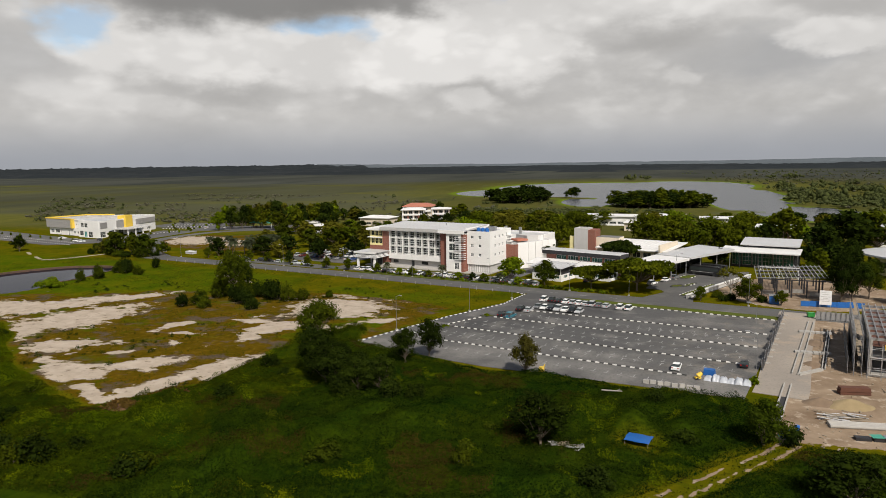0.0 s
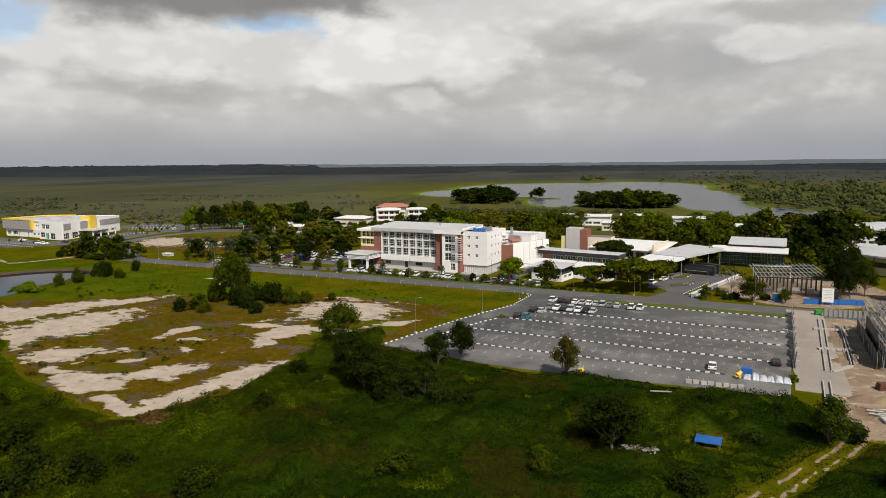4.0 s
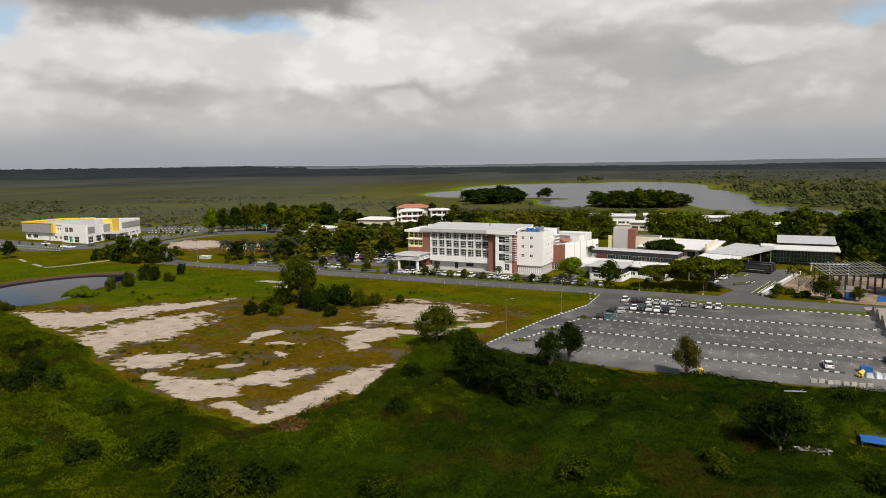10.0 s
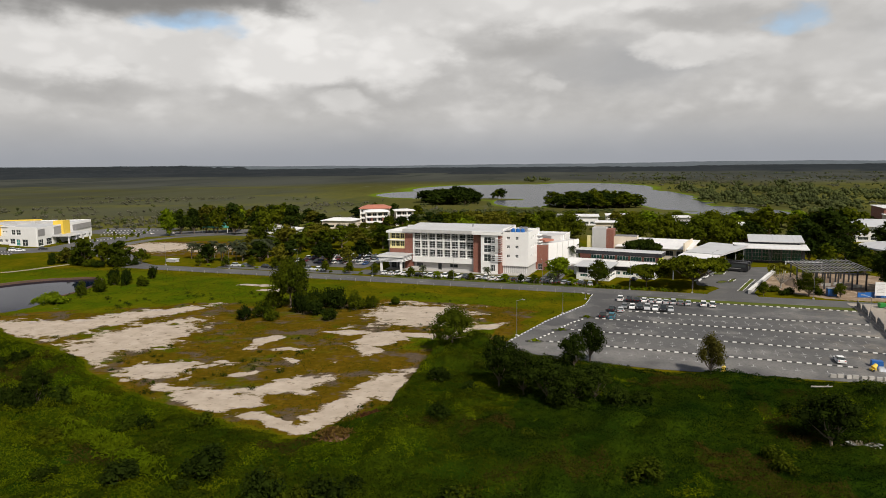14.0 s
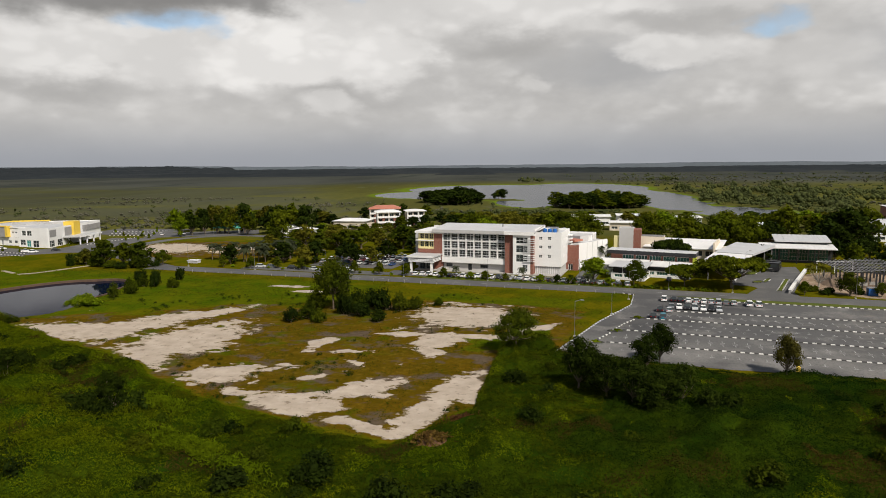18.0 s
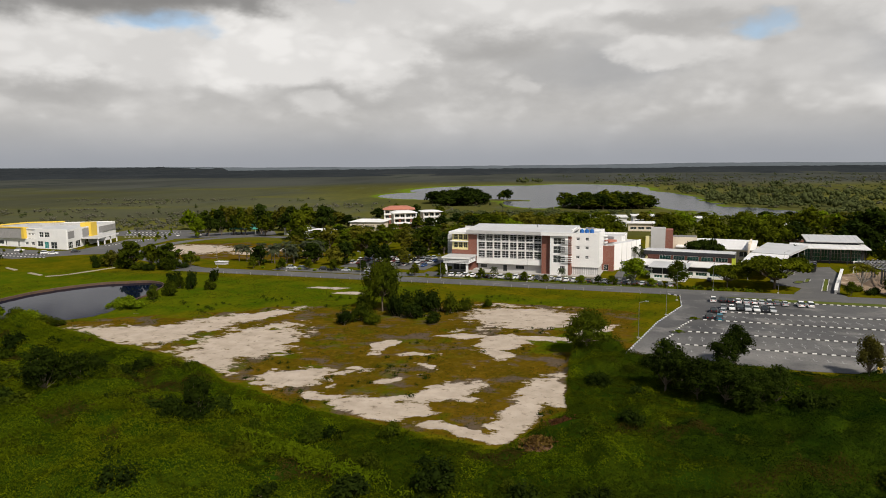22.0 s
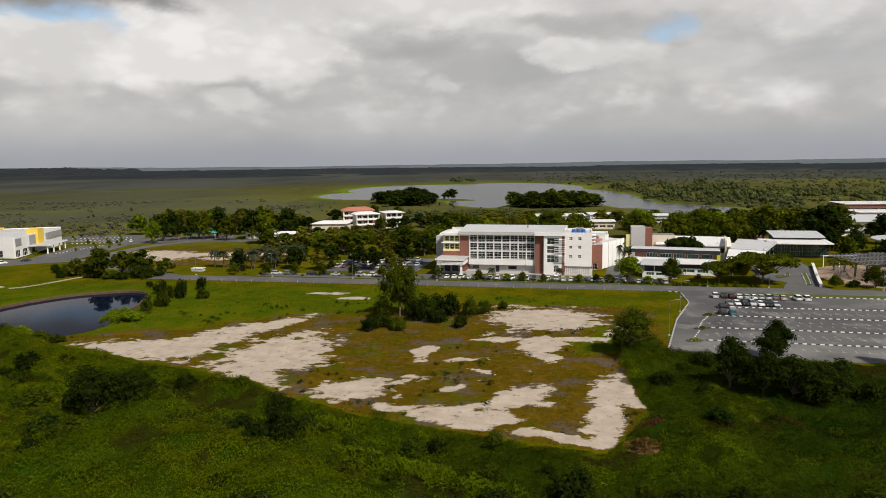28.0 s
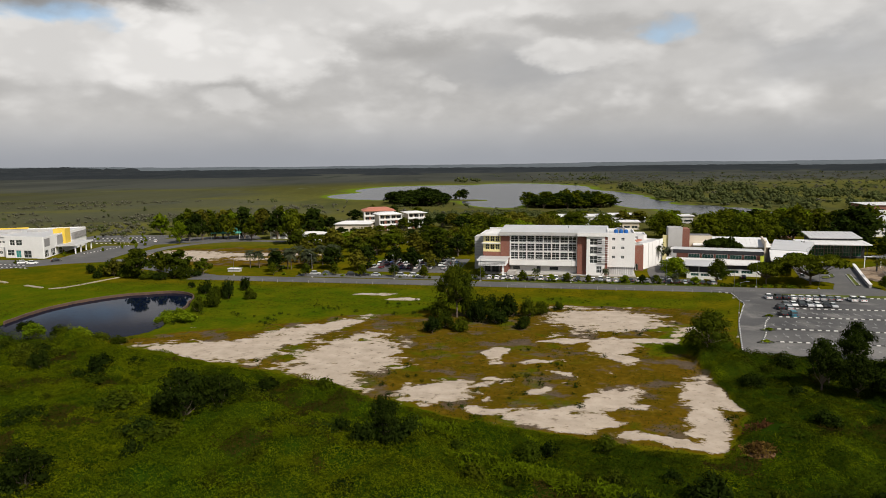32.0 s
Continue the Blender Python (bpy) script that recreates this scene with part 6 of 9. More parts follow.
BROAD = [Kind(lambda s=s, m=m: make_tree("broadleaf_tree", "leafy broadleaf tree with a rounded crown", "tree", round_lobes(s, 7, 8, 8), 620, 0.66, m, s)) for s, m in ((11, LEAF), (12, LEAFD), (13, LEAF), (14, LEAFD), (15, LEAFO))]
GROVE = [Kind(lambda s=s, m=m: make_tree("broadleaf_tree", "mixed leafy tree of the campus groves", "tree", round_lobes(s, 7, 8, 8), 480, 0.75, m, s)) for s, m in ((81, LEAF), (82, LEAFD), (83, LEAF), (84, LEAFO), (85, LEAFD), (86, LEAFM))]
FBROAD = [Kind(lambda s=s, m=m: make_tree("broadleaf_tree", "broad leafy tree in the campus woods", "tree", round_lobes(s, 7, 8, 8), 270, 1.0, m, s)) for s, m in ((16, LEAF), (17, LEAFD), (18, LEAF), (19, LEAFO), (20, LEAFB), (10, LEAFO))]
BRIGHT = [Kind(lambda s=s: make_tree("bright_tree", "tree with bright yellow-green leaves", "tree", round_lobes(s, 7, 8, 8), 1900, 0.42, LEAFB, s)) for s in (21, 22)]
BUSH = [Kind(lambda s=s, m=m: make_tree("bush", "dense wild bush with leaves to the ground", "bush", bush_lobes(s, 6, 5, 8), 1000, 0.33, m, s, 0.12, 0.2)) for s, m in ((31, LEAFM), (32, LEAFD), (33, LEAFM), (34, LEAFD), (35, LEAFD))]
GBUSH = [Kind(lambda s=s: make_tree("bush", "bright green bush with leaves to the ground", "bush", bush_lobes(s, 6, 5, 8), 1000, 0.36, LEAFB, s, 0.12, 0.2)) for s in (63, 64)]
RAIN = [Kind(lambda s=s, m=m: make_tree("rain_tree", "spreading umbrella-shaped tree with a flat crown", "tree", flat_lobes(s, 18, 9, 26), 3000, 0.74, m, s, 0.26, 0.45)) for s, m in ((41, LEAF), (42, LEAFD), (43, LEAF))]
BIG = [Kind(lambda s=s, m=m: make_tree("shade_tree", "large spreading shade tree of the campus", "tree", round_lobes(s, 16, 11, 20), 2000, 0.72, m, s, 0.3, 0.3)) for s, m in ((91, LEAF), (92, LEAFO), (93, LEAF), (94, LEAFB))]
NEAR = [Kind(lambda s=s, m=m: make_tree("field_tree", "leafy tree with a ragged open crown", "tree", round_lobes(s, 7, 8, 12), 3100, 0.25, m, s, 0.16)) for s, m in ((95, LEAFM), (96, LEAFD), (97, LEAFW))]
PALM = [Kind(lambda s=s, h=h: make_palm(s, h)) for s, h in ((51, 7.0), (52, 8.0))]
SBUSH = [Kind(lambda s=s, m=m: make_tree("scrub_bush", "low tangled bush rising out of the scrub", "bush", bush_lobes(s, 4, 2.6, 6), 430, 0.255, m, s, 0.08, 0.2)) for s, m in ((36, LEAFD), (37, LEAFM), (38, LEAFD), (39, LEAFM))]
LOW = [Kind(lambda s=s, m=m: make_tree("ornamental_shrub", "small clipped garden shrub", "shrub", bush_lobes(s, 2, 1.6, 5), 50, 0.50, m, s, 0.05, 0.2)) for s, m in ((61, LEAF), (62, LEAFB))]
BARE = Kind(lambda: make_tree("thin_tree", "thin grey tree with sparse open leaves", "tree", flat_lobes(71, 8, 8, 12), 420, 0.34, LEAFO, 71, 0.2, 0.3, PALEBARK))
PICK = random.Random(7)


def tree(kinds, x, y, w, h, w0, h0, label=""):
    if -172 < x < -92 and 312 < y < 405:
        h = min(h, max(3.6, 37 * (1 - y / 404)))
        w = min(w, 2.2 * h)
    k = kinds if isinstance(kinds, Kind) else kinds[PICK.randrange(len(kinds))]
    return k.place(at(x, y, 0, PICK.uniform(0, 360), (w / w0, w / w0, h / h0)), label)


LONE = [Kind(lambda s=s: make_tree("field_tree", "leafy tree with a broad open crown on a bare trunk", "tree", round_lobes(s, 8.6, 7.8, 15, 0.34), 3800, 0.25, LEAFM, s, 0.17, 0.8)) for s in (195, 196)]
# single trees of the field and the car park edge
for x, y, w, h, kind, label in (
        (-59.5, 137.4, 8.0, 9.0, LONE[0], "lone leafy tree at the edge of the sandy field"),
        (-32.0, 132.2, 6.2, 7.8, NEAR[1], "dark tree beside the car park corner"), (-35.4, 127.6, 6.2, 6.8, NEAR[1], "dark round tree beside the car park"),
        (-10.9, 125.4, 5.2, 7.4, NEAR[2], "olive-leaved tree at the car park edge"), (-108.0, 177.4, 8.6, 13.4, LONE[1], "tall bushy tree in the grassy field"),
        (-3.4, 94.5, 8.6, 7.4, NEAR[1], "dark tree above a small shack"), (26.2, 103.0, 6.6, 6.4, NEAR[0], "spreading tree at the building site corner"),
        (33.5, 87.5, 9.5, 6.0, NEAR[1], "dark tree at the edge of the scrub")):
    tree(kind, x, y, w, h, 7, 8, label)
def wild_growth(rows):
    spread = []
    for x, y, w, h in rows:
        if w <= 7.6:
            spread.append((x, y, w, h))
        else:
            for k in range(3):
                a = 2.1 * k + x
                spread.append((x + 0.26 * w * math.cos(a), y + 0.26 * w * math.sin(a), w * 0.56, h * (1.0, 0.8, 0.68)[k]))
    for x, y, w, h in spread:
        if -185 < x < -165 and 175 < y < 225 or -116 < x < -84 and 160 < y < 185 and h < 8:
            tree(GBUSH if y < 183 and x < -165 else BUSH, x, y, w, h * 1.1, 6, 5, "rounded bush with leaves to the ground")
        elif h >= 5.5:
            tree(NEAR[1:2] if y < 135 else NEAR[:2] if y < 200 else BROAD[:4], x, y, w * 1.05, h * 1.1, 7, 8, "wild bushy tree with a ragged crown")
        else:
            tree(BUSH, x, y, w, h * 1.15, 6, 5)


# thicket by the car park corner and clump in the field
wild_growth((
    (-49.4, 115.2, 6.6, 8.4), (-46.4, 118.0, 5.0, 5.8), (-45.0, 112.0, 6.6, 6.4), (-41.4, 109.6, 7.2, 6.6), (-37.2, 108.4, 6.0, 5.6), (-33.4, 109.6, 6.2, 6.0),
    (-39.0, 106.0, 5.0, 4.4), (-30.4, 106.4, 5.4, 4.4), (-26.4, 107.6, 4.8, 3.2), (-43, 122.5, 5, 3.6), (-49, 128, 5, 3.4), (-38, 113, 7, 5), (-93.2, 163.2, 4.8, 4.0), (-89.7, 176.2, 6.2, 6.0),
    (-85.8, 178.4, 5.0, 4.2), (-94.6, 177.4, 7.5, 7.0), (-102.6, 173, 8.5, 6.6), (-98.7, 169.2, 6.5, 4.6), (-115.0, 162.2, 5, 4.4)
))
# bushes about the pond and the road
wild_growth((
    (-111.5, 166, 6.5, 4.8), (-108.0, 163, 5.5, 3.8), (-104.5, 179.5, 8.5, 9.0), (-112.5, 176, 7, 7.0), (-99, 180, 7, 6), (-80, 184, 3.6, 2.4),
    (-176.5, 209.0, 8.6, 7.0), (-173.0, 221.5, 4.6, 5.2), (-176, 196.0, 5.8, 6.0), (-177.8, 189.8, 4.0, 5.6), (-182.2, 180.3, 9.0, 3.6), (-178, 178.5, 7, 3.0),
    (-168, 206, 5, 4), (-184, 216, 5, 5), (-194.9, 139.1, 8.0, 5.0), (-178.6, 133.2, 6.6, 5.2), (-153.0, 110.6, 13.0, 8.0)
))
# bushes in the scrub
wild_growth((
    (-147, 114, 8, 5.5), (-159, 113, 7, 5), (-124.3, 96.6, 8.4, 6.4), (-120, 99, 6, 4.6), (-167.0, 86.5, 6, 5.6), (-127.5, 81, 4.2, 3.6),
    (-122.7, 75.3, 7, 4.6), (-73.0, 69.5, 10.5, 5.4), (-68, 72, 7, 4.4), (-85.3, 78.4, 6.6, 4.3), (-53.1, 72, 5.8, 3.4), (-205, 150, 9, 4.2),
    (-214, 155, 10, 4.6), (-226, 164, 9, 4.6), (-200, 146, 7, 4), (-232, 158, 8, 5), (-215, 128, 6, 3.6)
))
# scattered bushes
wild_growth((
    (-186, 110, 5, 3.2), (-30, 82, 6, 3.4), (5, 84, 6, 3.2), (12, 116, 4, 2.6), (-8, 112, 4, 2.2), (-60, 118, 5, 3.0),
    (-58, 100, 5, 3), (-104, 92, 5, 3), (-140, 92, 5, 3.2), (30, 104, 4, 3), (-275.6, 251.4, 6.5, 6.7), (-240, 262, 5, 4),
    (-232, 250, 4, 3), (-192, 228, 3, 2.2)
))
# campus trees
def spreading_trees(rows):
    for x, y, w, h, kind in rows:
        if y < 270:
            tree(kind, x, y, w, h, 18, 9)
        else:
            tree(BIG, x, y, w * 0.85, min(h, 26 * (1 - y / 640)), 16, 11)


# umbrella trees and shade trees of the campus
spreading_trees((
    (7.6, 213.6, 21, 9.4, RAIN[0]), (-6.0, 215.0, 12.5, 7.0, RAIN[2]), (0.9, 260.6, 14.5, 9.6, RAIN[1]), (-70, 305, 22, 12, RAIN[0]), (-95, 300, 20, 11, RAIN[1]), (-110, 320, 20, 12, RAIN[0]),
    (-55, 330, 22, 12, RAIN[2]), (-30, 320, 20, 12, RAIN[0]), (-75, 350, 22, 12, RAIN[1]), (-20, 350, 22, 12, RAIN[2]), (10, 345, 22, 12, RAIN[0]), (-140, 310, 18, 10, RAIN[1]),
    (-150, 335, 18, 11, RAIN[0]), (-128, 345, 20, 11, RAIN[2]), (36, 315, 24, 15, RAIN[0]), (22, 322, 22, 14, RAIN[1]), (48, 318, 20, 15, RAIN[0])
))
# shade trees behind the halls
spreading_trees((
    (-95, 385, 22, 11, RAIN[1]), (-60, 380, 24, 11, RAIN[0]), (-28, 385, 22, 11, RAIN[2]), (25, 385, 24, 12, RAIN[0]), (60, 385, 24, 13, RAIN[1])
))
tree(BRIGHT, -33.0, 224.0, 10.0, 7.4, 7, 8, "bright green roadside tree")
tree(NEAR[0], -20.7, 217.6, 8.0, 7.8, 7, 8, "green roadside tree beside the front wing")
tree(BROAD[1], 35.7, 265.4, 6.6, 6.8, 7, 8, "dark round tree beside the entrance canopy")
for x, y, h in ((-24.0, 262.0, 1.0), (-21.5, 259.5, 0.85), (-26.0, 257.5, 0.9)):
    tree(PALM, x, y, 1, h, 1, 1, "tall palm between the campus buildings")
for x, y, w, h in ((67, 327, 16.5, 17), (88.6, 313, 22, 17), (101, 320, 18, 16), (77, 305, 14, 13), (72, 246, 10, 9), (77, 293, 13, 10), (58, 318, 14, 11), (112, 305, 14, 13), (36, 274, 6.5, 5.6), (90, 214, 10, 6.5), (99, 219, 10, 6)):
    tree(BROAD[:4], x, y, w, h, 7, 8, "large dark shade tree near the campus halls")
for x, y in ((36.8, 201.9), (45, 201), (24.8, 203.0)):
    tree(NEAR[0], x, y, 7.5 if 30 < x < 40 else 4, 6.8 if 30 < x < 40 else 4, 7, 8, "young green tree beside the road")
TALL = [Kind(lambda s=s, m=m: make_tree("roadside_tree", "tall leafy tree beside the works and the round pavilion", "tree", round_lobes(s, 9, 14, 16), 5200, 0.30, m, s, 0.2, 0.5)) for s, m in ((87, LEAFD), (88, LEAFM))]
for x, y, w, h, k in ((60.5, 206.5, 8.5, 13.5, 0), (64.5, 211.5, 9.0, 14.5, 0), (78.0, 208.0, 8.5, 11.5, 1), (86.5, 212.0, 9.0, 11.0, 1), (69.5, 215.0, 6.5, 10.5, 1)):
    tree(TALL[k], x, y, w, h, 9, 14)
for x, y, w, h in ((67, 262, 8, 7.5), (73, 268, 9, 9), (66, 274, 8, 8), (80, 250, 7, 6.5), (70, 240, 7, 6), (62, 250, 6, 5), (82, 280, 9, 9)):
    tree(BROAD[:4], x, y, w, h, 7, 8, "leafy tree between the glazed hall and the round pavilion")
tree(BARE, 33.9, 214.7, 8.6, 7.9, 8, 8)
# low trees at the feet of the apartment blocks
for x, y, w, h in ((-152, 398, 7, 4.6), (-145, 396, 6, 4.0), (-138, 399, 7, 4.4), (-131, 402, 6, 4.2), (-124, 406, 7, 4.8), (-117, 408, 6, 4.6), (-110, 411, 7, 5.0), (-160, 392, 7, 4.4), (-168, 388, 8, 5.0)):
    tree(BROAD[:4], x, y, w * 1.35, h * 1.45, 7, 8, "low leafy tree at the foot of the apartment blocks")
# groves west of the office building
PICK = random.Random(19)
def grove_trees(rows):
    for x, y, w, h in rows:
        tree(GROVE, x, y, w, h, 7, 8)


# tall trees along the loop road
grove_trees((
    (-246.8, 384, 9, 13), (-239, 385, 9, 12), (-222, 376, 12, 12.5), (-211, 377, 12, 15.5), (-192, 371, 15, 15), (-180, 374, 14, 13),
    (-181, 346, 12, 15), (-168, 340, 12, 14), (-158, 350, 12, 13), (-172, 368, 13, 15), (-150, 362, 13, 14), (-186, 385, 14, 15),
    (-205, 396, 13, 13), (-140, 372, 14, 16), (-128, 382, 14, 14), (-120, 368, 14, 13), (-108, 400, 14, 13)
))
# small trees west of the offices
grove_trees((
    (-100, 360, 14, 12), (-112, 345, 13, 12), (-143, 292, 10, 9), (-119.6, 255.5, 8, 8.5), (-136.6, 261, 9, 8), (-126, 266.5, 8, 7.5),
    (-108.5, 266, 9, 8.5), (-113, 258, 7, 6.5), (-152, 280, 9, 8), (-160, 270, 8, 7), (-150, 262, 9, 7.5), (-140, 258, 8, 7),
    (-164, 288, 9, 8), (-170, 258, 8, 7), (-135, 300, 10, 9), (-128, 308, 12, 10), (-118, 300, 10, 9)
))
# trees by the road bend
grove_trees((
    (-108, 306, 12, 11), (-100, 292, 9, 9), (-155, 310, 11, 10), (-172, 318, 10, 9), (-146, 325, 11, 11), (-217.5, 249.0, 9.5, 10.5),
    (-211, 252, 8, 9), (-203.6, 251.8, 9.5, 9.5), (-222, 256, 7, 7), (-196, 254, 6, 6), (-228, 254, 6, 6), (-212, 262, 6, 7)
))
for i in range(17):
    tree(PALM, -184 + 36 * PICK.random(), 262 + 20 * PICK.random(), 1, PICK.uniform(0.7, 1.0), 1, 1)
# trees along the belts behind the campus
for i in range(84):
    x, y = PICK.uniform(-125, 150), PICK.uniform(330, 455)
    if y > 400 and -60 < x < 60 and PICK.random() < 0.4:
        continue
    if (-35 < x < 65 and 368 < y < 424) or (104 < x < 160 and 338 < y < 376) or (-160 < x < -105 and y > 395) or (150 < x and y > 375):
        continue
    tree(FBROAD, x, y, PICK.uniform(9, 14), min(PICK.uniform(6, 11), 27 * (1 - y / 600)), 7, 8)
for i in range(46):
    x, y = PICK.uniform(-270, -110), PICK.uniform(400, 470)
    if -166 < x < -104 and y < 445:
        continue
    tree(FBROAD, x, y, PICK.uniform(8, 13), PICK.uniform(7, 12), 7, 8)
for i in range(40):
    x, y = PICK.uniform(125, 300), PICK.uniform(290, 470)
    if x < 205 and (y > 355 or y > 0.6 * x + 215):
        continue
    tree(FBROAD[:4], x, y, PICK.uniform(10, 17), PICK.uniform(8, 13), 7, 8)
# planting before the office building and along the road
PICK = random.Random(23)
for i in range(11):
    s = -62 + i * 5.6 + PICK.uniform(-1, 1)
    x, y = fr(s, 11.3)
    if i % 4 == 1:
        tree(PALM, x, y, 0.62, PICK.uniform(0.45, 0.62), 1, 1, "young palm in the planting strip")
    else:
        tree(BRIGHT if i % 4 == 2 else BROAD[:3], x, y, PICK.uniform(2.2, 3.4), PICK.uniform(2.4, 3.6), 7, 8, "young tree in the planting strip")
for i in range(64):
    s = -66 + i * 1.05
    x, y = fr(s + PICK.uniform(-0.3, 0.3), 11.0 + PICK.uniform(-0.9, 0.9))
    tree(LOW, x, y, PICK.uniform(0.9, 1.7), PICK.uniform(0.5, 1.2), 2, 1.6)
for i in range(20):
    x, y = fr(2 + i * 1.2 + PICK.uniform(-0.4, 0.4), 10.6 + PICK.uniform(-0.5, 0.5))
    if 38 < 2 + i * 1.2 < 52:
        continue
    tree(LOW, x, y, PICK.uniform(1.2, 2.4), PICK.uniform(0.8, 1.5), 2, 1.6)
for i in range(24):
    x, y = fr(-150 + i * 3.6 + PICK.uniform(-1, 1), 12 + PICK.uniform(0, 4))
    tree(LOW if i % 3 else BROAD[:3], x, y, *((1.6, 1.1, 2, 1.6) if i % 3 else (3.6, 4.2, 7, 8)))
for x, y in ((31, 204), (33, 206), (41, 205), (30, 209)):
    tree(BUSH, x, y, 4.2, 2.4, 6, 5)
for x, y in ((28.5, 130.3),):
    tree(LOW, x, y, 2.4, 1.6, 2, 1.6, "shrub growing in the car park corner")
for x, y in ((-28.6, 170.6), (-36.2, 157.2), (-42.4, 146.6)):
    tree(LOW, x, y, 2.2, 0.8, 2, 1.6, "low shrub on a kerbed island")
for x, y, n in ((-284, 283, 9),):
    for i in range(n):
        tree(LOW, -372 + i * 11, 318 - i * 3.4, 1.6, 2.0, 2, 1.6, "small shrub in the forecourt")

PICK = random.Random(29)
made = 0
while made < 125:
    x, y = PICK.uniform(-260, 40), PICK.uniform(68, 170)
    if scrub_depth(np.array(x), np.array(y)) < 2.5 or pond_in(np.array(x), np.array(y)) > -0.15 or site_at(np.array(x), np.array(y)) > 0.2 or abs(x - 9.6) + abs(y - 98.8) < 7:
        continue
    k = PICK.random() ** 2
    tree(SBUSH, x, y, 2.6 + 3.2 * k, 1.8 + 1.8 * k, 4, 2.6)
    made += 1

made = 0
while made < 45:
    x, y = PICK.uniform(-240, -95), PICK.uniform(70, 165)
    if scrub_depth(np.array(x), np.array(y)) < 3 or pond_in(np.array(x), np.array(y)) > -0.15:
        continue
    tree(SBUSH, x, y, PICK.uniform(3.5, 7.5), PICK.uniform(2.4, 3.8), 4, 2.6)
    made += 1

# ---- undergrowth ----
def scrub_height(x, y):
    tall = smooth(fbm(x, y, 15, 81), 0.38, 0.72)
    return 0.25 + 4.1 * tall * vnoise(x, y, 4.2, 83) ** 1.3 + 1.25 * vnoise(x, y, 1.7, 87) ** 1.5


r = rng_of(91)
n_try = 2150000
sx, sy = r.uniform(-285, 62, n_try).astype(np.float32), r.uniform(64, 178, n_try).astype(np.float32)
wide = (sx > -112 - 0.86 * sy) & (sx < 8 + 0.52 * sy)
sx, sy = sx[wide].astype(float), sy[wide].astype(float)
n_try = len(sx)
dep = scrub_depth(sx, sy)
ok = (dep > 0.2) & (pond_in(sx, sy) < -0.05) & (site_at(sx, sy) < 0.3)
ok &= ~((np.abs(track_off(sx, sy)) < 1.9) & (sx > 7) & (sx < 36) & (r.rand(n_try) < 0.85)) & (np.hypot(sx - 9.6, sy - 98.8) > 1.5)
ok &= (np.hypot(sx + 68, sy - 98.6) > 3.2) & (np.hypot(sx + 72.3, sy - 92) > 2.8)
sx, sy, dep = sx[ok], sy[ok], dep[ok]
low = np.maximum(smooth(np.abs(track_off(sx, sy)), 4.0, 2.0) * smooth(sx, 4, 9) * smooth(sx, 38, 34), smooth(np.hypot(sx - 9.6, sy - 98.8), 5.0, 2.5))
hh = scrub_height(sx, sy) * smooth(dep, 0.0, 3.0) * (1 - 0.8 * low)
slope_x = (scrub_height(sx + 0.5, sy) - scrub_height(sx - 0.5, sy)).clip(-1.6, 1.6)
slope_y = (scrub_height(sx, sy + 0.5) - scrub_height(sx, sy - 0.5)).clip(-1.6, 1.6)
lean = r.normal(size=(len(sx), 3)) * (0.55, 0.55, 0.25) + np.stack([-slope_x, -slope_y, 0 * sx + 0.9], -1) * 0.8
size = 0.084 + 0.138 * r.rand(len(sx)) ** 2
base_p = np.stack([sx, sy, hh * (0.55 + 0.5 * r.rand(len(sx)))], -1)
# bright leaves thin out eastward, part of the cloud shade painted there
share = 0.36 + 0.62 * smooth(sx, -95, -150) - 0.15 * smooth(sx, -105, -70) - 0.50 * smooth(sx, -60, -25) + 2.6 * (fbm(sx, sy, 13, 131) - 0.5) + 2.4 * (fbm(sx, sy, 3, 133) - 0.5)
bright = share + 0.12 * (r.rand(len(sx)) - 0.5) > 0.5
# past a ragged line to the east the leaves carry painted cloud shade
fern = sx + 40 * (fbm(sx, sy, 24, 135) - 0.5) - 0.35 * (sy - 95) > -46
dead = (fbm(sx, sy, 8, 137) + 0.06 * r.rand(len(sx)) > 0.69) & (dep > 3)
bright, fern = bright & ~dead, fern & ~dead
for name, pick, mat, label in (("dead_ferns", dead, DEADFERN, "patches of brown dead fern in the scrub"), ("fern_thicket", ~bright & fern, SCRUBSHADE, "deep green scrub below the car park with cloud shade in its leaf colour"), ("undergrowth", ~bright & ~fern & ~dead, SCRUB, "thick tangled dark green undergrowth of ferns"), ("creepers", bright, CREEP, "bright yellow-green creepers spread over the scrub")):
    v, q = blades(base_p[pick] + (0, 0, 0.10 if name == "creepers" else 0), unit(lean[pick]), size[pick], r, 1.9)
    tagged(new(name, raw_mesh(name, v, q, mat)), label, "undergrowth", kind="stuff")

for x, y, w, h in ((-209, 166, 7, 4), (-203, 166.5, 6, 3.4), (-197, 163.5, 7, 3.6), (-191, 160, 6, 3), (-213, 171, 6, 3.6), (-186, 157.5, 5, 2.6)):
    tree(GBUSH if w > 6 else BUSH, x, y, w, h, 6, 5, "leafy bush crowding the near shore of the pond")
for x, y, w, h in ((-167.8, 115.4, 7, 4.2), (-144.9, 122.2, 5.5, 3.4), (-143.9, 85.1, 5, 3.6), (-190, 121, 6, 3.8), (-112, 86, 5, 3.2), (-95, 76, 6, 3.6)):
    tree(BUSH, x, y, w, h, 6, 5, "dark bush rising out of the scrub")
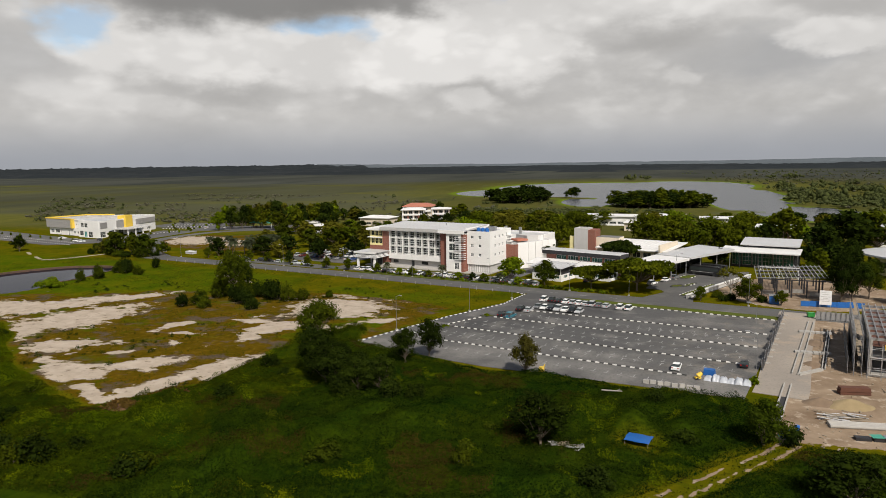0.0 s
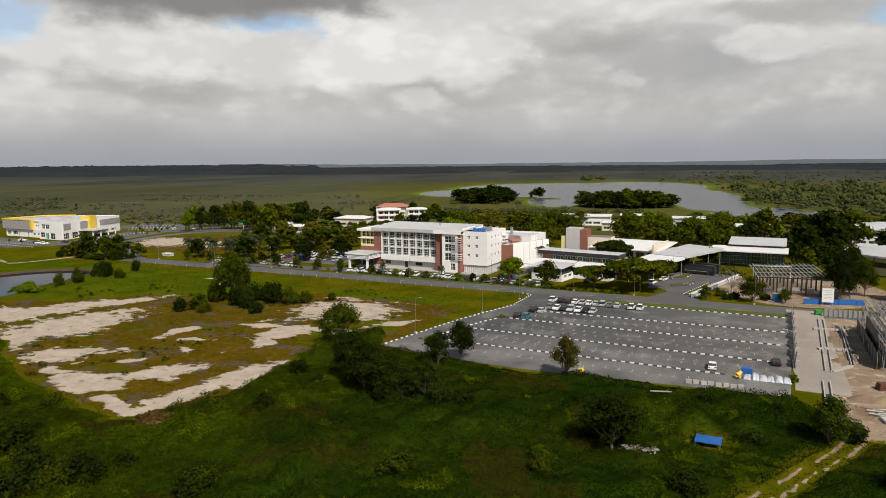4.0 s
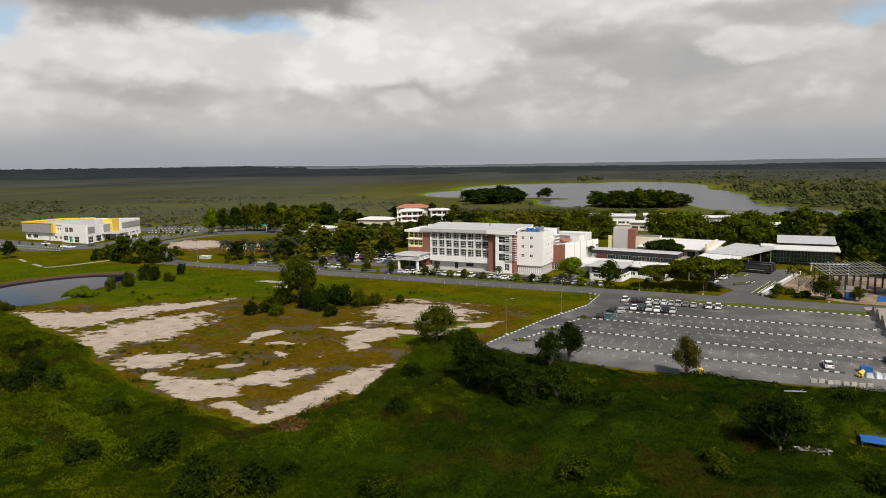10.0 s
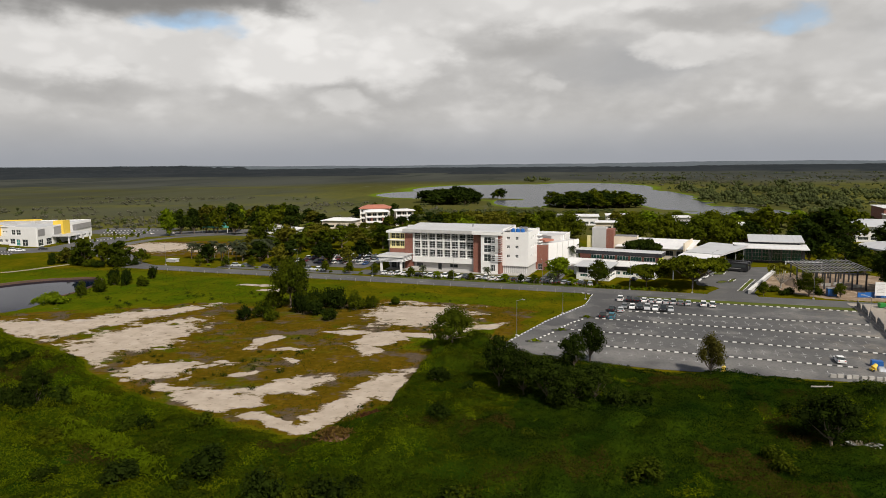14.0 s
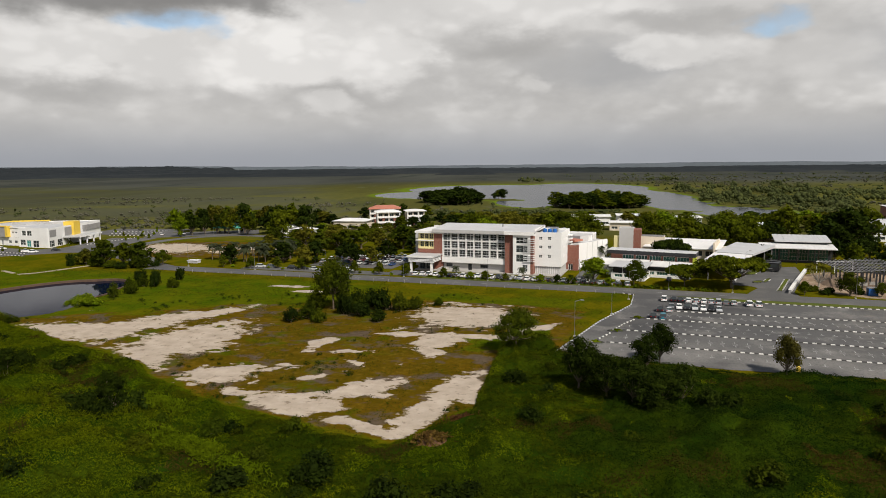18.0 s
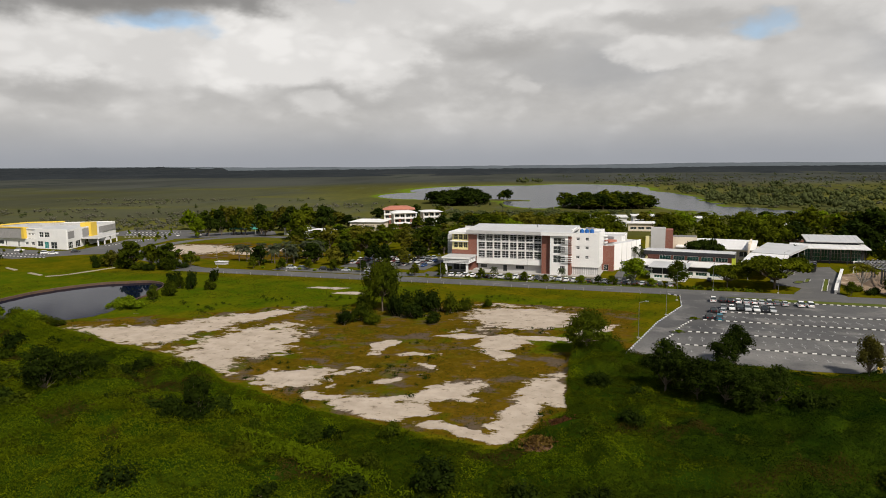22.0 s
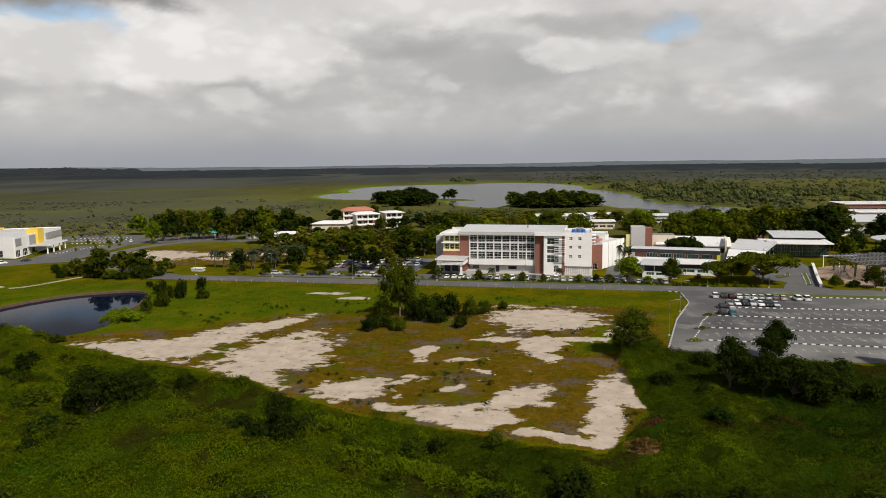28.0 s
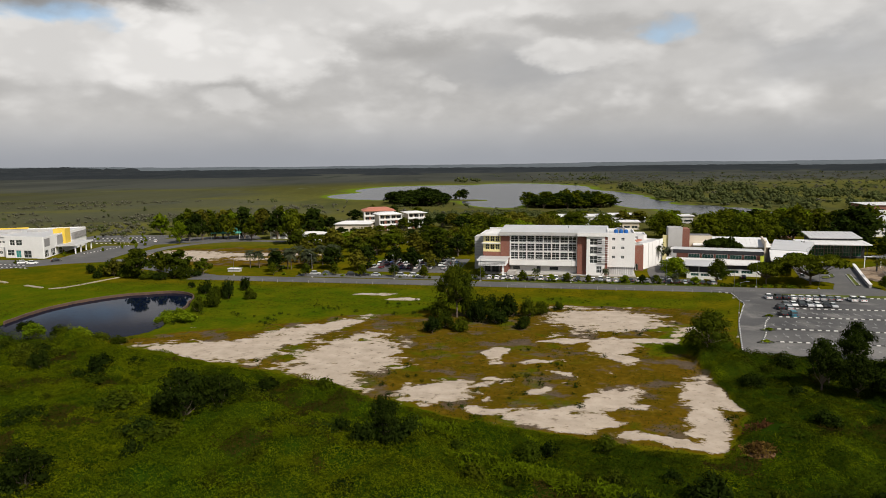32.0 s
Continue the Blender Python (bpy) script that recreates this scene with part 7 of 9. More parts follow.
# thicket at the road's bend and trees along the loop road
PICK = random.Random(31)
for x, y, w, h in ((-230.5, 255.8, 8, 7.5), (-226, 258, 6, 7), (-224, 253, 6, 4), (-220.3, 250, 7, 3.6), (-216, 248.5, 6, 3.2), (-213, 246.8, 7, 4), (-209, 246, 6, 3), (-207.5, 244.5, 5, 3.4), (-204, 247, 6, 4.5), (-200.7, 246.3, 8, 6.4), (-197.5, 250.5, 5, 3), (-227, 261, 5, 4), (-233, 252, 4, 3)):
    tree(BUSH, x, y, w, h, 6, 5, "dense thicket bush beside the road bend")
for x, y, w, h in ((-237, 365.8, 8, 11.5), (-231.2, 369.7, 8, 10.5), (-225.8, 373.7, 9, 11), (-218.7, 372.5, 10, 13), (-204.5, 365.2, 9, 11), (-101, 424, 13, 8), (-94, 416, 12, 8), (-112, 398, 9, 4.5), (-158, 402, 9, 5), (-168, 412, 12, 8)):
    tree(GROVE, x, y, w, h, 7, 8, "tall leafy tree along the campus road")
tree(BRIGHT, -239.2, 357.0, 9, 11, 7, 8, "bright lime-green tree by the loop road")

# tufts on the field
r = rng_of(93)
n_try = 110000
sx, sy = r.uniform(-240, -24, n_try), r.uniform(92, 245, n_try)
keep = (scrub_depth(sx, sy) < 0.5) & (sand_at(sx, sy) < -0.25) & (pond_in(sx, sy) < -0.1) & ((sx - O.x) * N.x + (sy - O.y) * N.y < -0.8)
keep &= sx < -52 + (sy - 138) * 0.42
keep &= fbm(sx, sy, 7, 95) > 0.46
sx, sy = sx[keep], sy[keep]
n = unit(r.normal(size=(len(sx), 3)) * (0.6, 0.6, 0.2) + (0, -0.3, 0.6))
v, q = leaf_quads(np.stack([sx, sy, 0.15 + 0.2 * r.rand(len(sx))], -1), n, 0.08 + 0.15 * r.rand(len(sx)), r, 1.5)
tagged(new("grass_tufts", raw_mesh("grass_tufts", v, q, TURF)), "rough tufts of field grass", "grass", kind="stuff")

# small dark bushes dotted over the dry turf
r = rng_of(95)
sx, sy = r.uniform(-185, -55, 900), r.uniform(98, 200, 900)
keep = (scrub_depth(sx, sy) < -1) & (sand_at(sx, sy) < -0.1) & (fbm(sx, sy, 12, 97) > 0.5) & (sx < -54 + (sy - 138) * 0.42)
sx, sy = sx[keep], sy[keep]
cnt = 60
i = np.repeat(np.arange(len(sx)), cnt)
d = unit(r.normal(size=(len(i), 3)) + (0, 0, 0.6))
rad = (0.35 + 0.75 * r.rand(len(sx)) ** 2)[i]
p = np.stack([sx[i], sy[i], 0 * rad], -1) + d * rad[:, None] * (1, 1, 0.8) * r.rand(len(i), 1) ** 0.5 + (0, 0, 0.1)
v, q = leaf_quads(p, unit(d + 0.5 * r.normal(size=d.shape)), rad * 0.24, r, 1.4)
tagged(new("low_bushes", raw_mesh("low_bushes", v, q, LEAFD)), "small dark bushes dotted over the dry field", "bushes", kind="stuff")

# tall lime-green grass in the scrub
r = rng_of(99)
sx, sy = r.uniform(-200, -70, 150000), r.uniform(66, 125, 150000)
patch = np.maximum(ellipse(sx, sy, -102, 84.5, 15, -9, 1.4, 2.6), ellipse(sx, sy, -118, 102.5, 7, -4, 1.2, 2.4))
patch = np.maximum(patch, ellipse(sx, sy, -165, 122, 10, -6, 1.4, 3)) + 0.7 * (fbm(sx, sy, 6, 77) - 0.5)
keep = (patch > 0.55 * r.rand(len(sx)) - 0.05) & (scrub_depth(sx, sy) > 0.5)
sx, sy = sx[keep], sy[keep]
n = unit(r.normal(size=(len(sx), 3)) * (0.9, 0.9, 0.25) + (0, -0.5, 0.35))
hh = scrub_height(sx, sy)
v, q = blades(np.stack([sx, sy, 0.35 + hh * (0.6 + 0.5 * r.rand(len(sx)))], -1), n, 0.16 + 0.16 * r.rand(len(sx)), r, 2.8)
tagged(new("tall_grass", raw_mesh("tall_grass", v, q, LIME)), "tall lime-green grass among the scrub", "grass", kind="stuff")


# ---- far woods ----
def lumps(name, x, y, w, h, seed, mat, label, leaves=10):
    """Many far trees as lumpy crowns with loose leaves round them."""
    r = rng_of(seed)
    ph = (1 + 5**0.5) / 2
    ico = unit(np.array([(-1, ph, 0), (1, ph, 0), (-1, -ph, 0), (1, -ph, 0), (0, -1, ph), (0, 1, ph), (0, -1, -ph), (0, 1, -ph), (ph, 0, -1), (ph, 0, 1), (-ph, 0, -1), (-ph, 0, 1)], float))
    tri = np.array([(0, 11, 5), (0, 5, 1), (0, 1, 7), (0, 7, 10), (0, 10, 11), (1, 5, 9), (5, 11, 4), (11, 10, 2), (10, 7, 6), (7, 1, 8), (3, 9, 4), (3, 4, 2), (3, 2, 6), (3, 6, 8), (3, 8, 9), (4, 9, 5), (2, 4, 11), (6, 2, 10), (8, 6, 7), (9, 8, 1)])
    V, T, n0 = [], [], 0
    n = len(x)
    for k in range(3):
        c = np.stack([x + w * 0.26 * r.randn(n), y + w * 0.26 * r.randn(n), h * (0.45 + 0.12 * k + 0.08 * r.randn(n))], -1)
        rad = np.stack([w * 0.21, w * 0.21, h * 0.24], -1) * (0.75 + 0.5 * r.rand(n, 1))
        v = c[:, None] + ico[None] * rad[:, None] * (0.75 + 0.5 * r.rand(n, 12, 1))
        V.append(v.reshape(-1, 3))
        T.append((tri[None] + 12 * np.arange(n)[:, None, None]).reshape(-1, 3) + n0)
        n0 += n * 12
    m = n * leaves
    i = np.repeat(np.arange(n), leaves)
    d = unit(r.normal(size=(m, 3)) + (0, 0, 0.3))
    p = np.stack([x[i], y[i], h[i] * 0.58], -1) + d * np.stack([w[i] * 0.5, w[i] * 0.5, h[i] * 0.44], -1) * (0.35 + 0.8 * r.rand(m, 1))
    s = (w[i] * (0.10 if leaves > 16 else 0.20))[:, None]
    v = np.stack([p + s * unit(r.normal(size=(m, 3))) for _ in range(3)], 1)
    V.append(v.reshape(-1, 3))
    T.append(np.arange(m * 3).reshape(-1, 3) + n0)
    me = raw_mesh(name, np.concatenate(V), np.concatenate(T), mat)
    return tagged(new(name, me), label, "woodland", kind="stuff")


def scatter(seed, n, x0, x1, y0, y1, keep):
    r = rng_of(seed)
    x, y = r.uniform(x0, x1, n), r.uniform(y0, y1, n)
    k = keep(x, y, r)
    return x[k], y[k], r


# wooded islands
PICK = random.Random(101)
for cx, cy, ax_, ay_, bx_, by_, n in ((-112, 676, 30, 4, -6, 56, 46), (20, 603, 40, -8, 10, 34, 50)):
    for k in range(n):
        rad, ang = math.sqrt((k + 0.5) / n), 2.4 * k
        u, v = 0.95 * rad * math.cos(ang), 0.95 * rad * math.sin(ang)
        tree(FBROAD[1:2] if cx < -50 else FBROAD[:2], cx + ax_ * u + bx_ * v + PICK.uniform(-2, 2), cy + ay_ * u + by_ * v + PICK.uniform(-2, 2), PICK.uniform(12, 19), PICK.uniform(8, 15) * (1.15 - 0.35 * rad), 7, 8, "dark tree in the dense woods of a lake island")
for x, y, h in ((-68, 738, 9), (-64, 736, 11), (-72, 735, 7)):
    tree(FBROAD[:2], x, y, h, h, 7, 8, "tree on a small grassy spit")
# open woodland east of the lake
dry_land = lambda x, y: lake_in(x, y) < -0.12
x, y, r = scatter(105, 2000, 60, 1500, 470, 2100, lambda x, y, r: dry_land(x, y) & (fbm(x, y, 130, 7) + 0.5 * (fbm(x, y, 38, 15) - 0.5) > 0.47 + 0.06 * smooth(y, 600, 1800)) & (x > 120 - 0.02 * y) & (x < 0.85 * y + 150))
lumps("open_woodland", x, y, 3.0 + 10 * r.rand(len(x)) ** 3, 1.8 + 5.5 * r.rand(len(x)) ** 3, 106, FARLEAF, "scattered trees over the plain beyond the lake", 30)
x, y, r = scatter(107, 900, 100, 1500, 470, 1700, lambda x, y, r: dry_land(x, y) & (x > 140) & (x < 0.85 * y + 150))
lumps("grey_scrub_east", x, y, 4 + 5 * r.rand(len(x)), 2 + 3 * r.rand(len(x)), 108, FARGREY, "pale dry scrub on the plain", 30)
x, y, r = scatter(119, 900, 130, 520, 500, 900, lambda x, y, r: dry_land(x, y) & (x < 0.62 * y) & (fbm(x, y, 70, 29) > 0.52))
lumps("lakeside_trees", x, y, 5 + 6 * r.rand(len(x)), 3.5 + 4.5 * r.rand(len(x)), 120, FARLEAF, "groups of trees beyond the east shore of the lake", 60)
# clumps of trees along the east shore
CL = rng_of(121)
clump = [(150, 706, 15, 14), (176, 694, 12, 9), (200, 636, 14, 14), (160, 895, 13, 9), (256, 1433, 22, 12), (-4, 1333, 16, 9), (245, 949, 20, 9), (239, 832, 18, 11), (318, 1040, 22, 10), (222, 690, 15, 9), (268, 742, 18, 10), (300, 860, 22, 11), (196, 560, 14, 8)]
x = np.concatenate([cx + sp * CL.randn(n) for cx, cy, sp, n in clump])
y = np.concatenate([cy + 1.3 * sp * CL.randn(n) for cx, cy, sp, n in clump])
k = dry_land(x, y)
x, y = x[k], y[k]
lumps("shore_clumps", x, y, 7 + 7 * CL.rand(len(x)), 5 + 7 * CL.rand(len(x)), 122, FARLEAF, "dark clumps of trees behind the east shore", 60)
# swamp bush west of the lake
west = lambda x, y: dry_land(x, y) & (x > -0.95 * y - 60) & ((y > 440) | (x < -275))
x, y, r = scatter(109, 4500, -1000, -60, 390, 760, lambda x, y, r: west(x, y) & (fbm(x, y * 1.6, 110, 17) + 0.22 * (r.rand(len(x)) - 0.5) > 0.47 + 0.22 * smooth(y, 450, 640)))
lumps("swamp_scrub", x, y, 2.2 + 3.2 * r.rand(len(x)), 1.4 + 2.4 * r.rand(len(x)), 110, FARGREY, "pale thin swamp scrub on the plain", 18)
x, y, r = scatter(111, 3000, -1000, -20, 385, 760, lambda x, y, r: west(x, y) & (fbm(x, y * 1.5, 90, 27) + 0.2 * (r.rand(len(x)) - 0.5) > 0.50 + 0.22 * smooth(y, 450, 660)))
lumps("swamp_bushes", x, y, 3 + 4.5 * r.rand(len(x)) ** 2, 1.8 + 3.4 * r.rand(len(x)) ** 2, 112, FARLEAF, "dark bushes on the marshy plain", 22)
x, y, r = scatter(113, 420, -130, 160, 460, 545, lambda x, y, r: dry_land(x, y) & (fbm(x, y, 50, 37) > 0.45))
lumps("shore_trees", x, y, 4 + 4 * r.rand(len(x)), 1.2 + 2.0 * r.rand(len(x)), 114, FARLEAF, "belt of trees along the near lake shore", 36)
# far forest: one bumpy canopy, and thin belts of wood in front of the skyline
def canopy(name, x0, x1, dx, y0, y1, dy, rise, mat, label):
    """A closed canopy over the places where rise is positive."""
    X, Y = np.meshgrid(np.arange(x0, x1 + dx, dx), np.arange(y0, y1 + dy, dy))
    Z = rise(X, Y)
    keep = (Z[:-1, :-1] > 0) | (Z[1:, :-1] > 0) | (Z[:-1, 1:] > 0) | (Z[1:, 1:] > 0)
    k = np.arange(X.size).reshape(X.shape)
    q = np.stack([k[:-1, :-1], k[:-1, 1:], k[1:, 1:], k[1:, :-1]], -1)[keep]
    me = raw_mesh(name, np.stack([X, Y, np.maximum(Z, -1.0)], -1).reshape(-1, 3), q, mat, True)
    return tagged(new(name, me), label, "woodland", kind="stuff")


def forest_rise(x, y):
    on = smooth(-0.42 * y - 180 + 700 * (fbm(x, y, 500, 49) - 0.5) - 500 * smooth(y, 2600, 1900) - x, -60, 60)
    on = on * smooth(y, 1900, 2120)
    return on * (9 + 9 * fbm(x, y, 60, 119, 3) + 12 * (vnoise(x, y, 17, 121) - 0.5)) * (0.9 + 1.0 * smooth(y, 2600, 4300)) - 1.5


# both canopies wear the leaf colour with haze painted in
canopy("far_forest", -4600, -500, 11, 1900, 4440, 34, forest_rise, FARHAZE, "dark forest far across the plain")
canopy("far_woodland", -2300, 3300, 12, 2100, 4300, 46, lambda x, y: smooth(y, 2100, 2300) * smooth(fbm(x, y * 3.2, 900, 47), 0.50, 0.56) * (5 + 6 * vnoise(x, y, 18, 123) + 5 * fbm(x, y, 90, 125)) - 1.5, FARHAZE, "thin dark woodland belts far across the plain")
# hills on the skyline
hx = np.linspace(-4600, 4600, 460)
hz = 16 + 12 * fbm(hx, hx * 0, 900, 57) + 5 * fbm(hx, hx * 0, 90, 59) + 12 * smooth(hx, -1500, -2400) + 8 * smooth(hx, 500, 1500)
hv = np.concatenate([np.stack([hx, 4550 + 0 * hx, 0 * hx - 3], -1), np.stack([hx, 4560 + 0 * hx, hz], -1), np.stack([hx, 4640 + 0 * hx, 0 * hx - 3], -1)])
k = np.arange(459)
hq_ = np.concatenate([np.stack([k, k + 1, k + 461, k + 460], -1), np.stack([k + 460, k + 461, k + 921, k + 920], -1)])
# the hills' blue-grey is distance haze put into the base colour
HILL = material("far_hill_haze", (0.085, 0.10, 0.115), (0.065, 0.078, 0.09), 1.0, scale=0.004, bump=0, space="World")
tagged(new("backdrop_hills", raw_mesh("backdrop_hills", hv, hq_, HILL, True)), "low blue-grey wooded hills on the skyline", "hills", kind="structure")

# ---- vehicles ----
PAINT = {}
for nm, c in dict(white=(0.78, 0.78, 0.77), silver=(0.45, 0.46, 0.47), black=(0.02, 0.02, 0.022), grey=(0.16, 0.165, 0.17), red=(0.10, 0.012, 0.012), teal=(0.03, 0.16, 0.22), blue=(0.03, 0.07, 0.20)).items():
    PAINT[nm] = material("car_paint_" + nm, c, tuple(v * 0.9 for v in c), 0.34, 0.0, scale=1.5, bump=0, spec=0.35)


def extruded(profile, y0, y1, tuck=0.0):
    """A side outline (x, z) drawn across from y0 to y1, narrower towards the top by tuck."""
    g = Geo()
    zs = [z for _, z in profile]
    lo, hi = min(zs), max(zs)
    n = len(profile)
    k = lambda z: tuck * (z - lo) / (hi - lo + 1e-6)
    g.add([(x, y0 + k(z), z) for x, z in profile] + [(x, y1 - k(z), z) for x, z in profile],
          [tuple(range(n)), tuple(range(2 * n - 1, n - 1, -1))] + [(i, n + i, n + (i + 1) % n, (i + 1) % n) for i in range(n)])
    return g


def make_car(colour, tall):
    ob = thing("parked_car", f"{colour} parked {'people carrier' if tall else 'saloon car'} on asphalt", "car", "cars parked at the campus")
    L, hw = (4.5, 0.88) if not tall else (4.6, 0.92)
    belt, top = (0.88, 1.42) if not tall else (1.0, 1.72)
    h = L / 2
    body = [(-h, 0.32), (-h + 0.1, 0.25), (h - 0.1, 0.25), (h, 0.38), (h - 0.03, 0.66), (h - 0.25, 0.78), (0.95, belt), (-h + 0.35, belt + 0.03), (-h, 0.78)]
    part("body", extruded(body, -hw, hw, 0.05), PAINT[colour], ob)
    back = -1.75 if not tall else -2.15
    cab = [(0.95, belt - 0.02), (0.35, top - 0.06), (back + 0.65, top - 0.05), (back, belt)]
    part("cabin_glass", extruded(cab, -hw + 0.06, hw - 0.06, 0.14), GLASS, ob)
    part("roof", extruded([(0.38, top - 0.06), (0.25, top), (back + 0.7, top + 0.01), (back + 0.6, top - 0.06)], -hw + 0.2, hw - 0.2, 0.05), PAINT[colour], ob)
    for x in (-1.35, 1.38):
        for y in (-hw + 0.08, hw - 0.08):
            w = part("wheel", pane_mesh(("tyre", 1), lambda: Geo().tube((0, -0.11, 0), (0, 0.11, 0), 0.32, 0.32, 12), RUBBER), None, ob)
            w.matrix_basis = pose(x, y, 0.32)
            part("rim", pane_mesh(("rim", 1), lambda: Geo().tube((0, -0.125, 0), (0, 0.125, 0), 0.19, 0.19, 8), STEEL), None, w)
    for y in (-0.62, 0.62):
        part("headlight", pane_mesh(("headlight", 1), lambda: Geo().box(-0.04, 0.05, -0.18, 0.18, 0, 0.14), LAMPW), None, ob).matrix_basis = pose(h - 0.12, y, 0.62)
        part("tail_light", pane_mesh(("tail_light", 1), lambda: Geo().box(-0.05, 0.04, -0.16, 0.16, 0, 0.2), LAMPR), None, ob).matrix_basis = pose(-h + 0.02, y, 0.68)
    return ob


CARS = {(c, t): Kind(lambda c=c, t=t: make_car(c, t)) for c in PAINT for t in (False, True)}
CPICK = random.Random(41)


def car(colour, x, y, turn, tall=None, z=0.05):
    tall = CPICK.random() < 0.45 if tall is None else tall
    CARS[(colour, tall)].place(at(x, y, z, turn + CPICK.uniform(-2, 2), 0.86))


AXD = math.degrees(AX)
W, S, B, K = "white", "silver", "black", "grey"
for x, c in zip((-17.2, -14.9, -13.0, -11.0, -9.1, -7.2, -5.4, -3.6, -1.8, 0.1, 3.8, 6.0), (W, B, B, W, S, W, S, S, K, S, W, W)):
    car(c, x, 192.9 - 0.285 * (x + 17.2), AXD + 90)
for x, c in zip((-17.6, -15.7, -13.8, -12.0, -10.0, -8.1, -6.3), (K, W, B, S, W, B, S)):
    car(c, x, 183.0 - 0.29 * (x + 17.6), AXD - 90)
for x, y, c in ((-21.4, 179.0, B), (-19.3, 178.4, S), (-24.8, 171.4, B)):
    car(c, x, y, AXD + 90, c == B)
car("teal", -22.6, 170.6, AXD + 90, True)
car(W, 16.0, 136.0, AXD + 95, False)
for i in range(20):
    if i in (4, 13):
        continue
    x, y = fr(-50 + i * 2.45, 15.2)
    car(CPICK.choice((W, W, W, W, S, W, B, K)), x, y, AXD + 90 + (180 if i % 3 == 0 else 0))
for i in range(9):
    x, y = fr(-72.5 + i * 2.5, 15.2)
    car(CPICK.choice((W, W, S, W, B, W)), x, y, AXD + 90)
for i in range(6):
    x, y = fr(-14 + i * 2.7, 13.6)
    car(CPICK.choice((B, K, S, W, B)), x, y, AXD + CPICK.choice((80, 100)))
ribbon("forecourt", [fr(s, 17.5) for s in range(-84, 6, 10)], 9.5, ROADM, "asphalt forecourt before the office building", 0.052, category="pavement")
ribbon("car_park_staff", [fr(s, 43) for s in (-121, -110, -100, -86)], 36, ROADM, "asphalt staff car park among trees", 0.05, category="pavement")
for d in (33.5, 41, 46.5, 54):
    for i in range(12):
        if CPICK.random() < 0.1:
            continue
        x, y = fr(-119 + i * 2.7, d)
        car(CPICK.choice((W, W, S, S, K, B, B, "red", "blue")), x, y, AXD + 90 + 180 * (i % 2), z=0.052)
for i in range(9):
    x, y = fr(-136 + i * 4.6, 15.5)
    if i not in (2, 6):
        car(CPICK.choice((B, K, S, W)), x, y, AXD + CPICK.uniform(-10, 10), z=0.0)
ribbon("service_bay", [fr(s, 14.5) for s in (-142, -120, -98, -84)], 7, ROADM, "asphalt lay-by beside the road", 0.047, category="pavement")
for x, y, c, a in ((12.1, 225.5, W, 60), (16.3, 232.6, W, 60), (19.2, 238, K, 60), (28.4, 140.8, B, 80), (-281, 291, W, 20), (-276, 289, W, 15), (-270, 296, B, 40), (-300, 300, W, 10), (86, 207, "blue", 0), (92, 209, B, 10), (-8, 226, B, 70)):
    car(c, x, y, a, z=0.06 if x < -250 or x > 8 else 0.02)
for i in (1, 4, 5, 9, 12):
    car(CPICK.choice((W, S, K)), -258 + i * 3.6, 364 + i * 1.4, 110, z=0.05)
for a, b in (((-352, 306), (-277, 285)), ((-342, 297), (-271, 277)), ((-296, 384), (-262, 388)), ((-290, 372), (-260, 377)), ((-284, 360), (-258, 362)), ((-270, 318), (-262, 352))):
    kerb_line("black and white kerb of the western car park", [a, b], 0.06, 1.1, 0.8)
ribbon("car_park_far", [(-304, 386), (-255, 382)], 34, ROADM, "grey paved car park beside the training centre", 0.043, category="pavement")
for i in range(26):
    x, y = CPICK.uniform(-300, -252), CPICK.uniform(312, 392)
    tree(LOW, x, y, 1.8, CPICK.uniform(1.6, 2.8), 2, 1.6, "young tree in a paved car park")


def make_bus():
    ob = thing("coach", "long black coach parked under the entrance canopy", "bus", "parked coaches")
    part("body", extruded([(-5.4, 0.4), (5.3, 0.4), (5.45, 1.2), (5.2, 3.2), (-5.4, 3.25)], -1.25, 1.25, 0.08), PAINT["black"], ob)
    part("side_windows", Geo().box(-5.0, 4.6, -1.24, 1.24, 1.6, 2.7), GLASS, ob)
    part("windscreen", Geo().box(5.22, 5.42, -1.05, 1.05, 1.3, 2.8), GLASS, ob)
    part("stripe", Geo().box(-4.6, 3.2, -1.268, -1.24, 1.1, 1.28), LINEW, ob)
    for x in (-3.4, 3.4):
        for y in (-1.1, 1.1):
            part("wheel", Geo().tube((x, y - 0.15, 0.5), (x, y + 0.15, 0.5), 0.5, 0.5, 12), RUBBER, ob)
    return ob


BUS = Kind(make_bus)
for x, y, a in ((29.5, 247.5, -28), (31.5, 251.6, -28)):
    BUS.place(at(x, y, 0.05, a))


# ---- street lamps and posts ----
LAMPPOLE = material("dull_lamp_steel", (0.20, 0.20, 0.20), (0.14, 0.14, 0.14), 0.6, 0.3, scale=1.2)


def make_lamp():
    ob = thing("street_lamp", "slim grey street lamp with one bent arm", "street lamp", "street lamps")
    part("base", Geo().box(-0.25, 0.25, -0.25, 0.25, 0, 0.3), CONC, ob)
    part("pole", Geo().tube((0, 0, 0.2), (0, 0, 8.2), 0.055, 0.035, 7), LAMPPOLE, ob)
    part("arm", Geo().tube((0, 0, 8.1), (1.5, 0, 8.6), 0.05, 0.04, 6), STEEL, ob)
    h = part("lamp_head", Geo().box(1.3, 2.1, -0.14, 0.14, 8.5, 8.66, 0.03), STEEL, ob)
    part("lens", Geo().box(1.4, 2.0, -0.1, 0.1, 8.47, 8.5), LAMPW, h)
    return ob


